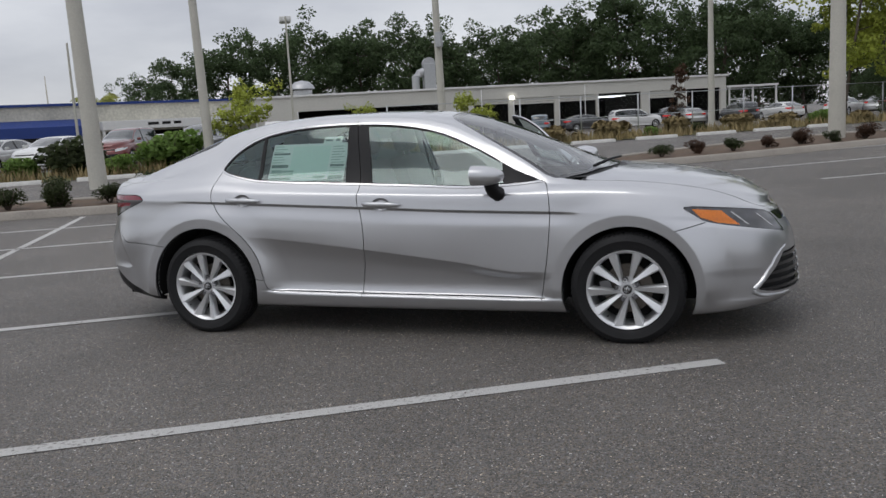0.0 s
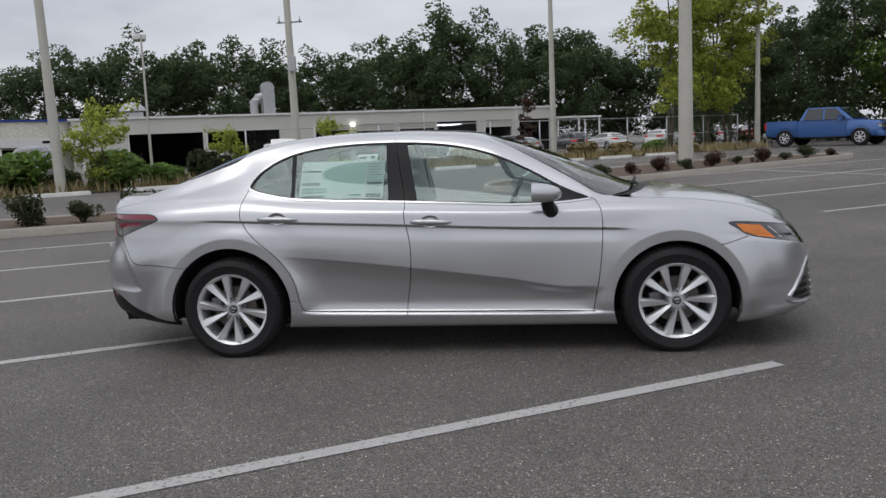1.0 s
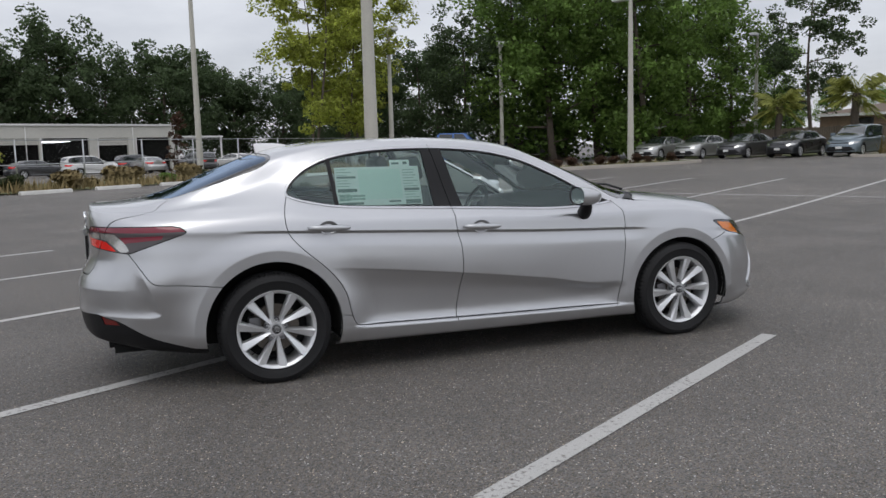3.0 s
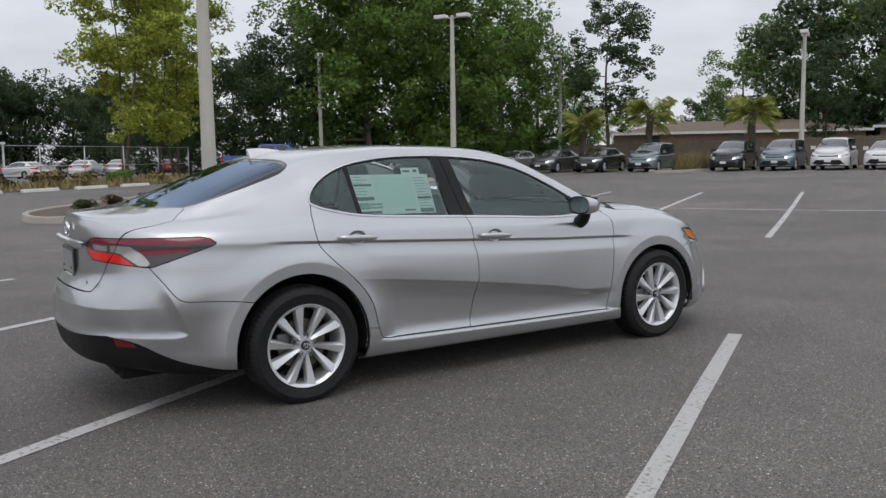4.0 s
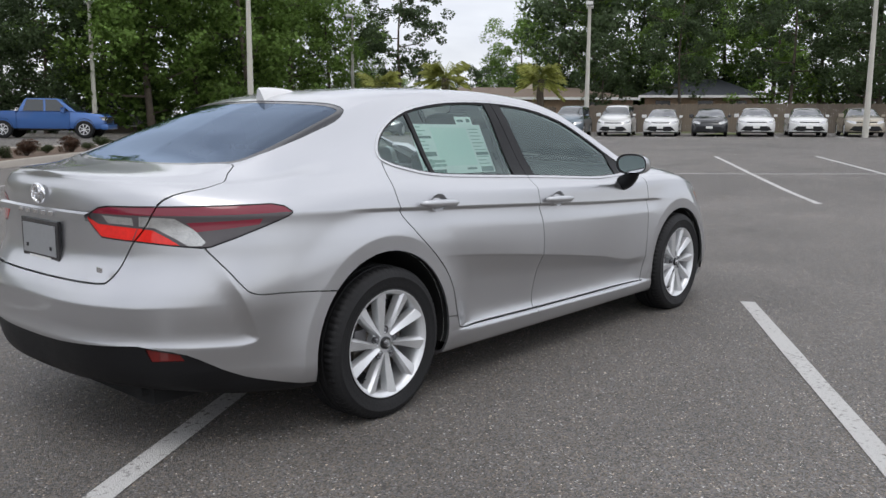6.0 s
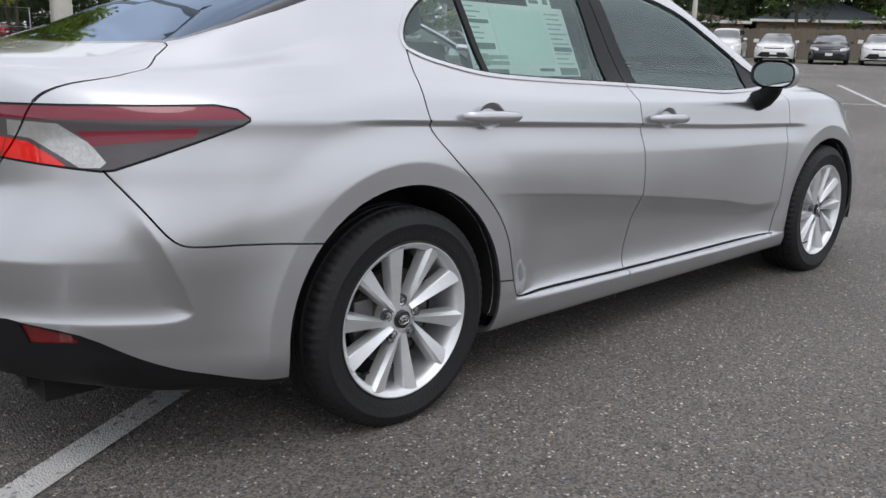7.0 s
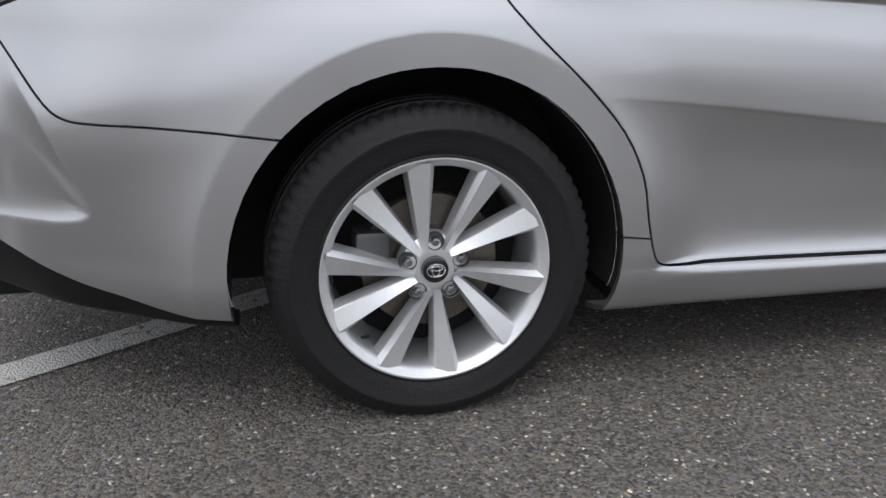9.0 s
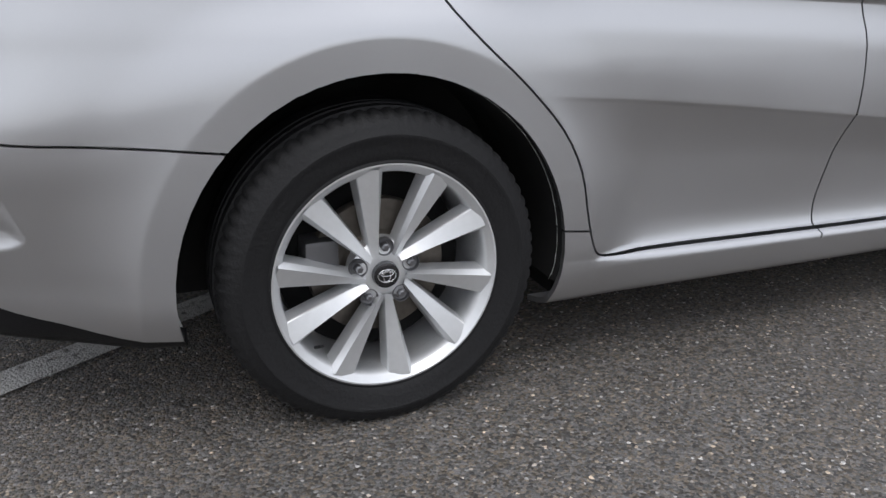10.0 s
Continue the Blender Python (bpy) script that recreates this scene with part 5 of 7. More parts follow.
part("rear_view_mirror", boxbm(1.86, 1.89, -0.12, 0.12, 1.225, 1.285, 0.012), M_DASH, saloon, smooth=True)
# seat belts on the middle pillars
for s in (-1, 1):
    part("seat_belt", tubebm([(1.10, s * 0.60, 1.22), (1.13, s * 0.70, 0.95), (1.15, s * 0.72, 0.5)], 0.014, 4), M_DASH, saloon)

# price sheet inside the rear side window
sheet_o, sheet_u, sheet_v = Vector((0.437, -0.728, 1.020)), Vector((0.556, 0.005, -0.006)), Vector((0.012, 0.124, 0.238))
sheet_n = sheet_u.cross(sheet_v).normalized()


def on_sheet(a0, a1, b0, b1, lift=0.0):
    bm = bmesh.new()
    q = [sheet_o + sheet_u * a + sheet_v * b for a, b in ((a0, b0), (a1, b0), (a1, b1), (a0, b1))]
    n = sheet_n if sheet_n.y < 0 else -sheet_n
    top = [bm.verts.new(v + n * lift) for v in q]
    low = [bm.verts.new(v + n * (lift - 0.0012)) for v in q]
    bm.faces.new(top)
    bm.faces.new(low[::-1])
    for k in range(4):
        bm.faces.new((top[k], low[k], low[(k + 1) % 4], top[(k + 1) % 4]))
    bmesh.ops.recalc_face_normals(bm, faces=bm.faces[:])
    return bm


sheet = part("price_sheet", on_sheet(0, 1, 0, 1), M_PAPER, right_rear, "pale green printed price sheet inside the window")
part("sheet_tab", on_sheet(0.66, 0.90, 1.0, 1.17), M_PAPER, sheet)
part("sheet_stamp", on_sheet(0.82, 0.87, 1.05, 1.12, 0.0015), M_PRINT, sheet)
part("tab_print", on_sheet(0.68, 0.77, 1.05, 1.10, 0.0015), M_PRINT, sheet)
for a0, a1, b0, b1 in ((0.02, 0.24, 0.71, 0.76), (0.02, 0.24, 0.36, 0.44), (0.02, 0.30, 0.03, 0.09), (0.80, 0.98, 0.36, 0.42), (0.80, 0.98, 0.02, 0.12), (0.60, 0.74, 0.07, 0.11)):
    part("print_bar", on_sheet(a0, a1, b0, b1, 0.0015), M_PRINT, sheet)
for k in range(24):
    a0, b0 = ((0.02, 0.80)[k % 2], 0.93 - 0.036 * k)
    if b0 > 0.1:
        part("print_line", on_sheet(a0, a0 + 0.17 * (0.7 + 0.3 * math.sin(k * 2.3) ** 2), b0, b0 + 0.016, 0.0012), M_PRINTLT, sheet)
part("print_panel", on_sheet(0.27, 0.77, 0.16, 0.93, 0.001), mat("sheet_middle", (0.78, 0.93, 0.85), 0.8, var=0.03), sheet)
for k in range(8):
    part("print_line", on_sheet(0.03 + 0.15 * (k % 4) * 0.5, 0.10 + 0.15 * (k % 4) * 0.5, 0.15 + 0.08 * (k // 4), 0.20 + 0.08 * (k // 4), 0.0018), M_PRINTLT, sheet)

# ---- wheels ----


def build_tyre(parent, turn):
    prof = [(0.220, -0.088), (0.229, -0.099), (0.236, -0.103), (0.240, -0.1005), (0.262, -0.1085), (0.282, -0.1085), (0.284, -0.1100), (0.290, -0.1098), (0.292, -0.1075), (0.305, -0.104), (0.315, -0.0975), (0.324, -0.089), (0.3295, -0.078), (0.331, -0.060), (0.331, -0.052), (0.324, -0.050), (0.324, -0.044), (0.332, -0.042), (0.3325, -0.020), (0.325, -0.018), (0.325, -0.010), (0.333, -0.008), (0.333, 0.008), (0.325, 0.010), (0.325, 0.018), (0.3325, 0.020), (0.332, 0.060), (0.3295, 0.078), (0.318, 0.095), (0.290, 0.108), (0.255, 0.106), (0.226, 0.095)]
    bm = bmesh.new()
    seg, rings = 216, []
    for k in range(seg):
        a = 2 * math.pi * k / seg
        groove = k % 3 == 0
        row = []
        for i, (r, h) in enumerate(prof):
            if groove and 10 <= i <= 14:
                r -= 0.0055 * min(1.0, (i - 9) / 2)
            down = math.cos(a + math.pi / 2 - turn)
            squash = max(0.0, r * down - WHEEL_Z + 0.002)
            bulge = 1 + 0.06 * max(0.0, down) ** 12 * (0.25 < r < 0.32)
            row.append(bm.verts.new((r * math.cos(a) - squash * math.sin(turn), h * bulge, r * math.sin(a) + squash * math.cos(turn))))
        rings.append(row)
    for k in range(seg):
        a, b = rings[k], rings[(k + 1) % seg]
        for i in range(len(prof) - 1):
            bm.faces.new((a[i], a[i + 1], b[i + 1], b[i]))
    bmesh.ops.recalc_face_normals(bm, faces=bm.faces[:])
    return part("tyre", bm, M_RUBBER, parent, "black road tyre with a notched tread shoulder", smooth=True, auto=40)


def spoke_mesh(lean, hand):
    """One blade of a V-pair, from the pair's foot near the hub (at angle 0) out to the rim (at angle lean), faceted, its face towards -y."""
    bm = bmesh.new()
    rows = []
    a = math.radians(lean)
    p0, p1 = Vector((0.043, 0.006 * hand)), Vector((0.2245 * math.cos(a), 0.2245 * math.sin(a)))
    along = (p1 - p0).normalized()
    side = Vector((-along.y, along.x))
    for i in range(11):
        t = i / 10
        mid = p0.lerp(p1, t)
        w = 0.5 * (0.014 + 0.040 * t ** 0.95)
        face = -0.0765 - 0.0195 * t ** 1.2
        crest = 0.0085 * (1 - 0.5 * t)
        pts = []
        for q, d in ((-1.22, 0.040), (-1.02, 0.0075), (-0.94, 0.0045), (0.62 * hand, -crest), (0.94, 0.0045), (1.02, 0.0075), (1.22, 0.040)):
            off = q * w
            pts.append(bm.verts.new((mid.x + side.x * off, face + d, mid.y + side.y * off)))
        rows.append(pts)
    for c, b in zip(rows, rows[1:]):
        for k in range(6):
            bm.faces.new((c[k], c[k + 1], b[k + 1], b[k]))
    bmesh.ops.recalc_face_normals(bm, faces=bm.faces[:])
    if sum(f.normal.y * f.calc_area() for f in bm.faces) > 0:
        bmesh.ops.reverse_faces(bm, faces=bm.faces[:])
    return bm


def build_wheel(xw, s):
    w = new("wheel")
    w.parent = saloon
    w.matrix_basis = pose(xw, -WHEEL_Y * s, WHEEL_Z + 0.012, 0, 0, 0 if s > 0 else 180) @ Matrix.Rotation(math.radians(-12 if xw else 0) * s, 4, "Y")
    w["label"] = "silver multi-spoke alloy wheel with a black tyre"
    build_tyre(w, math.radians(-12 if xw else 0))
    bm = bmesh.new()
    lathe(bm, [(0.2260, -0.086), (0.2335, -0.0985), (0.2345, -0.1005), (0.2335, -0.1022), (0.2305, -0.1022), (0.2270, -0.0985), (0.2190, -0.0930), (0.2150, -0.0890), (0.2110, -0.0700), (0.2090, -0.050)], 96)
    bmesh.ops.recalc_face_normals(bm, faces=bm.faces[:])
    rim = part("rim", bm, M_ALLOY, w, smooth=True, auto=40)
    bm = bmesh.new()
    lathe(bm, [(0.2090, -0.0500), (0.203, 0.0), (0.204, 0.08)], 72)
    part("barrel", bm, M_ALLOY, rim, "silver inner barrel", smooth=True)
    bm = bmesh.new()
    lathe(bm, [(0.0, -0.070), (0.030, -0.074), (0.040, -0.0745), (0.056, -0.0700), (0.068, -0.0600), (0.072, -0.02)], 60)
    bmesh.ops.recalc_face_normals(bm, faces=bm.faces[:])
    hub = part("hub", bm, M_ALLOY, w, smooth=True, auto=40)
    first = {}
    for k in range(10):
        kind = k % 2
        m = Matrix.Rotation(math.radians(-(54 + 72 * (k // 2))), 4, "Y")
        if kind not in first:
            first[kind] = part("spoke", spoke_mesh((7, -27)[kind], (1, -1)[kind]), M_ALLOY, w, smooth=True, auto=14)
            first[kind].matrix_basis = m
        else:
            again(first[kind], w, m)
    nut = None
    for k in range(5):
        a = math.radians(90 - 72 * k)
        m = pose(0.0575 * math.cos(a), 0, 0.0575 * math.sin(a))
        if nut is None:
            bm = bmesh.new()
            lathe(bm, [(0.0, -0.083), (0.0055, -0.083), (0.0085, -0.0805), (0.0092, -0.062)], 6)
            lathe(bm, [(0.0100, -0.0700), (0.0150, -0.0712), (0.0172, -0.0765), (0.0184, -0.0768), (0.0192, -0.066)], 20)
            bmesh.ops.recalc_face_normals(bm, faces=bm.faces[:])
            nut = part("wheel_nut", bm, M_NUT, w, smooth=True, auto=30)
            nut.matrix_basis = m
        else:
            again(nut, w, m)
    bm = bmesh.new()
    lathe(bm, [(0.0, -0.0865), (0.020, -0.0865), (0.0265, -0.0845), (0.0285, -0.070)], 40)
    bmesh.ops.recalc_face_normals(bm, faces=bm.faces[:])
    cap = part("centre_cap", bm, M_GLOSSB, w, "gloss black centre cap", smooth=True, auto=40)
    bm = bmesh.new()
    for a, b, dz in ((0.0185, 0.0135, 0.0), (0.0075, 0.0125, 0.0), (0.0135, 0.0045, 0.004)):
        tube(bm, [(a * math.cos(t), -0.0870, b * math.sin(t) + dz) for t in (2 * math.pi * q / 24 for q in range(25))], 0.0011, 5)
    part("cap_badge", bm, M_CHROME, cap, "chrome oval mark")
    bm = bmesh.new()
    lathe(bm, [(0.05, -0.020), (0.072, -0.034), (0.078, -0.026), (0.142, -0.026), (0.144, -0.022), (0.144, -0.004), (0.05, -0.004)], 60)
    bmesh.ops.recalc_face_normals(bm, faces=bm.faces[:])
    part("brake_disc", bm, M_STEEL, w, "dull brown-grey brake disc", smooth=True, auto=30)
    b = boxbm(-0.155, -0.085, -0.05, 0.02, -0.02, 0.075, 0.012)
    part("brake_caliper", b, M_ALLOYD, w, smooth=True)
    # near-black disc that paints the shade seen between the spokes
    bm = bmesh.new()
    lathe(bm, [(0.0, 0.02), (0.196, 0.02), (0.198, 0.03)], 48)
    part("back_plate", bm, M_NEARBLACK, w)
    part("valve", tubebm([(-0.15, -0.080, -0.135), (-0.138, -0.098, -0.125)], 0.0035, 6), M_BLACKP, w)


for xw in AXLES:
    for s in (1, -1):
        build_wheel(xw, s)

# ---- trees and shrubs ----


def leaves_mesh(name, centres, radii, per, size, rng, flat_up=0.3):
    """Many small leaf clusters, each a pair of crossed bent blades, gathered in clumps."""
    co, fs, no = [], [], []
    mid = np.mean([np.array(c) for c in centres], axis=0)
    span = np.max([np.linalg.norm(np.array(c) - mid) for c in centres]) + 1e-6
    for c, r in zip(centres, radii):
        for _ in range(per):
            d = rng.normal(size=3)
            d /= np.linalg.norm(d) + 1e-9
            p = np.array(c) + d * r * rng.uniform(0.35, 1.0) ** 0.6 * np.array((1, 1, 0.8))
            a = rng.normal(size=3)
            a[2] *= 1 - flat_up
            a /= np.linalg.norm(a)
            b = np.cross(a, rng.normal(size=3))
            b /= np.linalg.norm(b) + 1e-9
            s = size * rng.uniform(0.6, 1.35)
            out = 0.75 * d + 0.7 * (p - mid) / span + rng.normal(size=3) * 0.35 + np.array((0, 0, 0.25))
            out /= np.linalg.norm(out) + 1e-9
            if np.dot(np.cross(b, a), out) < 0:
                b = -b
            no += [tuple(out)] * 4
            k = len(co)
            co += [p - a * s * 0.5, p + b * s * 0.32 + a * s * 0.05, p + a * s * 0.55, p - b * s * 0.32 + a * s * 0.05]
            fs.append((k, k + 1, k + 2, k + 3))
    me = bpy.data.meshes.new(name)
    me.from_pydata([tuple(v) for v in co], [], fs)
    me.shade_smooth()
    me.normals_split_custom_set_from_vertices(no)
    return me


def tree_model(seed, height, spread_r, base, leaf, size=0.34, clumps=70, per=70, clump_r=0.95, trunk_r=0.22, stems=1, airy=0.0, label="", shape=1.0):
    """A tapered trunk with limbs, and a crown of leaf clumps gathered at the limbs' ends, with gaps and an uneven outline."""
    rng = np.random.default_rng(seed)
    root = thing("tree", pose(0, 0, -200), label, "tree")
    bm = bmesh.new()
    tips = []
    for s in range(stems):
        off = rng.normal(size=2) * 0.35 * (stems > 1)
        pts, z = [], 0.0
        lean = rng.normal(size=2) * 0.05
        for i in range(8):
            f = i / 7
            pts.append((off[0] + lean[0] * f * height + 0.18 * math.sin(f * 5 + seed), off[1] + lean[1] * f * height + 0.15 * math.cos(f * 4 + seed * 2), -0.3 + f * height * 0.86))
        tr = trunk_r / (1 + 0.4 * (stems - 1))
        tube(bm, pts, [tr * (1.25 if i == 0 else 1) * (1 - 0.85 * i / 7) for i in range(8)], 8)
        n = 13 // stems
        for k in range(n):
            f = base / height + (0.95 - base / height) * (k + 0.3) / n
            i = min(int(f / 0.86 * 7), 6)
            p0 = Vector(pts[i]).lerp(Vector(pts[i + 1]), min(1, max(0, f / 0.86 * 7 - i)))
            a = k * 2.4 + seed + s
            prof = math.sin(math.pi * min(1.0, max(0.06, (f * height - base) / (height - base))) ** shape) ** 0.6
            ln = spread_r * (0.35 + 0.65 * prof) * rng.uniform(0.75, 1.05)
            p2 = p0 + Vector((math.cos(a) * ln, math.sin(a) * ln, ln * rng.uniform(0.15, 0.5)))
            p1 = p0.lerp(p2, 0.5) + Vector((0, 0, -0.08 * ln))
            tube(bm, [p0, p1, p2], [tr * 0.42 * (1 - 0.6 * f), tr * 0.26 * (1 - 0.6 * f), 0.02], 5)
            tips += [(p0.lerp(p2, 0.55), 0.8), (p0.lerp(p2, 0.8), 1.0), (p2, 1.0)]
        tips.append((Vector(pts[-1]), 1.0))
    part("trunk", bm, M_BARK, root, "grey-brown trunk and limbs", smooth=True, auto=None)
    cs, rs = [], []
    for k in range(clumps):
        p, w = tips[int(rng.integers(len(tips)))]
        q = p + Vector(rng.normal(size=3)) * spread_r * 0.19
        if rng.uniform() < airy:
            continue
        cs.append(q)
        rs.append(clump_r * rng.uniform(0.55, 1.25) * w)
    me = leaves_mesh("crown", cs, rs, per, size, rng)
    me.materials.append(leaf)
    ob = new("crown", me)
    ob.parent = root
    return root


def plant(model, x, y, scale=1.0, turn=0.0, wide=1.0, group="", z=None, label=""):
    m = pose(x, y, ground_z(x, y) if z is None else z, 0, 0, turn) @ Matrix.Diagonal((scale * wide, scale * wide, scale, 1))
    t = copy_thing(model, m)
    if group:
        t["group"] = group
    if label:
        t["label"] = label
    return t


def drop(model):
    for o in (*model.children_recursive, model):
        bpy.data.objects.remove(o)


BELT = "tree belt behind the workshops"
OAKS = [tree_model(s, 14.0, 5.2, 1.6, M_LEAF, 0.39, 140, 80, 1.38, 0.32, label="dark green broadleaf tree in a far tree belt") for s in (3, 8, 15, 22)]
for i, (az, el, wide) in enumerate(((126.5, 3.4, 0.9), (124, 4.5, 0.9), (121.5, 5.4, 1.0), (118.5, 5.6, 1.0), (115.5, 6.15, 1.0), (112.5, 5.9, 1.05), (109.5, 6.0, 0.95), (106.5, 5.2, 1.0), (103.5, 5.2, 1.0), (101, 5.6, 0.95), (98.4, 6.0, 0.95), (95.3, 7.55, 0.95), (92.6, 6.1, 0.85), (89.4, 6.3, 1.05), (87.0, 5.7, 0.8), (84.4, 4.5, 1.0), (81.5, 4.4, 1.0), (79, 4.6, 1.0), (76, 5.0, 1.0))):
    dist = 112 + 5 * math.sin(i * 1.7)
    x, y = 2 + dist * math.cos(radians(az)), -6 + dist * math.sin(radians(az))
    z = ground_z(x, y)
    plant(OAKS[i % 4], x, y, (1.36 + dist * math.tan(radians(el + 0.5)) - z) / 14.2, i * 67, wide * 1.02, BELT)
    if i % 2 == 0 and i > 2:
        x, y = 2 + (dist + 9) * math.cos(radians(az - 1.6)), -6 + (dist + 9) * math.sin(radians(az - 1.6))
        plant(OAKS[(i + 1) % 4], x, y, (1.3 + dist * math.tan(radians(min(el, 5.4) + 0.5)) - z) / 14.6, i * 41, 1.2, BELT)

WOOD = "trees behind the pickup truck"
MIDS = [tree_model(s, 15.0, 4.6, 1.2, M_LEAFMID, 0.27, 150, 100, 1.1, 0.26, label="tall leafy green tree at the edge of the lot", shape=0.8) for s in (31, 37, 44)]
DARK = tree_model(52, 14.0, 4.0, 0.6, M_LEAF, 0.28, 140, 100, 1.2, 0.24, label="dark dense tree at the edge of the lot", shape=0.75)
for i, (az, dist, h, k) in enumerate(((75.5, 62, 7.0, 3), (73, 60, 7.4, 3), (70.2, 60, 9.4, 3), (67.0, 58, 10.6, 3), (64.0, 60, 15.5, 0), (61.0, 58, 16.0, 1), (58.0, 60, 16.5, 2), (55.0, 59, 15.5, 0), (52.2, 61, 13.8, 1), (49.6, 64, 11.0, 2), (63, 70, 16.5, 3), (57, 72, 17, 3), (69, 72, 10.5, 3), (52, 73, 13, 3), (47.4, 70, 8.5, 0))):
    x, y = -1.5 + dist * math.cos(radians(az)), -5 + dist * math.sin(radians(az))
    plant((MIDS + [DARK])[k], x, y, h / 15.2, i * 83, 1.0, WOOD)

LIGHT = [tree_model(s, 12.5, 2.5, 2.6, M_LEAFLT, 0.20, 190, 80, 0.66, 0.14, 2, label="slender tree with light yellow-green spring leaves", shape=0.9, airy=0.1) for s in (61, 66)]
for i, (x, y, h) in enumerate(((9.7, 42.5, 12.8), (11.6, 44.0, 12.0), (13.4, 47.0, 12.6))):
    plant(LIGHT[i % 2], x, y, h / 12.5, i * 100, 1.0 if h > 6 else 1.3, "light green trees by the fence")
AIRY = tree_model(71, 12.5, 3.3, 3.6, M_LEAF, 0.20, 170, 80, 0.62, 0.16, label="tall open-crowned tree with gaps of sky", airy=0.12, shape=0.7)
plant(AIRY, 42.0, 38.6, 0.98, 20)
plant(AIRY, 33.6, 46.5, 0.72, 160)
FAR = "trees behind the houses"
for i, (az, dist, h, k) in enumerate(((38.2, 95, 7.6, 0), (35.6, 86, 11.0, 2), (33.6, 84, 13.6, 1), (31.0, 80, 15.8, 0), (28.4, 82, 15.6, 2), (25.6, 78, 14.2, 3), (22.8, 82, 15.4, 1), (20.0, 76, 13.6, 0), (17.2, 80, 15.0, 2), (14.2, 76, 13.8, 3), (11.2, 80, 14.8, 1), (8.0, 76, 14.0, 0), (46, 96, 6.5, 2), (43.5, 100, 5.8, 1), (41, 104, 6.2, 3), (36, 100, 7.0, 2), (5, 80, 13, 2), (2, 78, 12.5, 1))):
    x, y = -2.5 + dist * math.cos(radians(az)), -4.4 + dist * math.sin(radians(az))
    plant(MIDS[k % 3] if i % 3 else OAKS[k], x, y, h / 15.0, i * 59, 1.0, FAR)
for i, (x, y, h) in enumerate(((52, 22, 10.5), (56, 16, 12.0), (54.5, 11, 9.5), (58, 6, 11.5), (50.5, 27.0, 7.0))):
    plant(AIRY, x, y, h / 12.5, i * 71, 1.0, "slender trees behind the wooden fence")


def palm_model(seed):
    """A cabbage palm: ringed trunk with a skirt of boots, and arching fans of blades."""
    rng = np.random.default_rng(seed)
    root = thing("palm_tree", pose(0, 0, -200), "small cabbage palm with arching green and yellowed fronds", "palm tree")
    bm = bmesh.new()
    h = 3.4
    tube(bm, [(0.05 * math.sin(k), 0.04 * math.cos(k), -0.2 + (h + 0.2) * k / 10) for k in range(11)], [0.21 + 0.03 * (k % 2) for k in range(11)], 10)
    part("trunk", bm, M_BARK, root, "rough grey trunk", smooth=True, auto=None)
    for k in range(44):
        bm = bmesh.new()
        a, lift = k * 2.4, rng.uniform(-0.75, 1.4)
        ln = rng.uniform(1.1, 1.6)
        d = Vector((math.cos(a), math.sin(a), 0))
        side = Vector((-d.y, d.x, 0))
        stem = [Vector((0, 0, h)) + d * (ln * t * math.cos(lift * (1 - 0.5 * t))) + Vector((0, 0, ln * (math.sin(lift) * t - 0.2 * t * t))) for t in (0, 0.25, 0.5, 0.75, 1.0)]
        tube(bm, stem, [0.02, 0.018, 0.015, 0.012, 0.006], 4)
        for t in np.linspace(0.45, 1.0, 10):
            i = min(int(t * 4), 3)
            p = stem[i].lerp(stem[i + 1], t * 4 - i)
            for s in (-1, 1):
                q = p + side * s * 0.46 * (1.2 - 0.6 * t) + d * 0.42 + Vector((0, 0, -0.16 - 0.18 * rng.uniform()))
                w = d * 0.06
                v = [bm.verts.new(p - w), bm.verts.new(p + w), bm.verts.new(p.lerp(q, 0.6) + w + Vector((0, 0, 0.04))), bm.verts.new(q)]
                bm.faces.new(v)
        part("frond", bm, M_PALM, root, "arching palm frond")
    return root


PALM = palm_model(5)
for i, (x, y, s) in enumerate(((35.8, 34.6, 0.88), (38.6, 31.6, 1.02), (42.0, 26.6, 0.98))):
    plant(PALM, x, y, s, i * 50, 1.0, "palms behind the parked cars")


def shrub_model(seed, leaf, r=0.34, per=420, size=0.045, label="small rounded clipped shrub in mulch"):
    rng = np.random.default_rng(seed)
    root = thing("shrub", pose(0, 0, -200), label, "shrub")
    bm = bmesh.new()
    for k in range(6):
        a = k * 1.05
        tube(bm, [(0, 0, -0.05), (0.1 * r * math.cos(a) * 3, 0.1 * r * math.sin(a) * 3, 0.5 * r), (0.6 * r * math.cos(a), 0.6 * r * math.sin(a), 1.2 * r)], [0.02, 0.014, 0.006], 4)
    part("woody_base", bm, M_BARK, root)
    cs = [Vector((0, 0, r * 0.75)) + Vector(rng.normal(size=3)) * r * 0.26 for _ in range(12)]
    me = leaves_mesh("foliage", cs, [r * 0.52] * 12, per // 2, size, rng)
    me.materials.append(leaf)
    ob = new("foliage", me)
    ob.parent = root
    return root


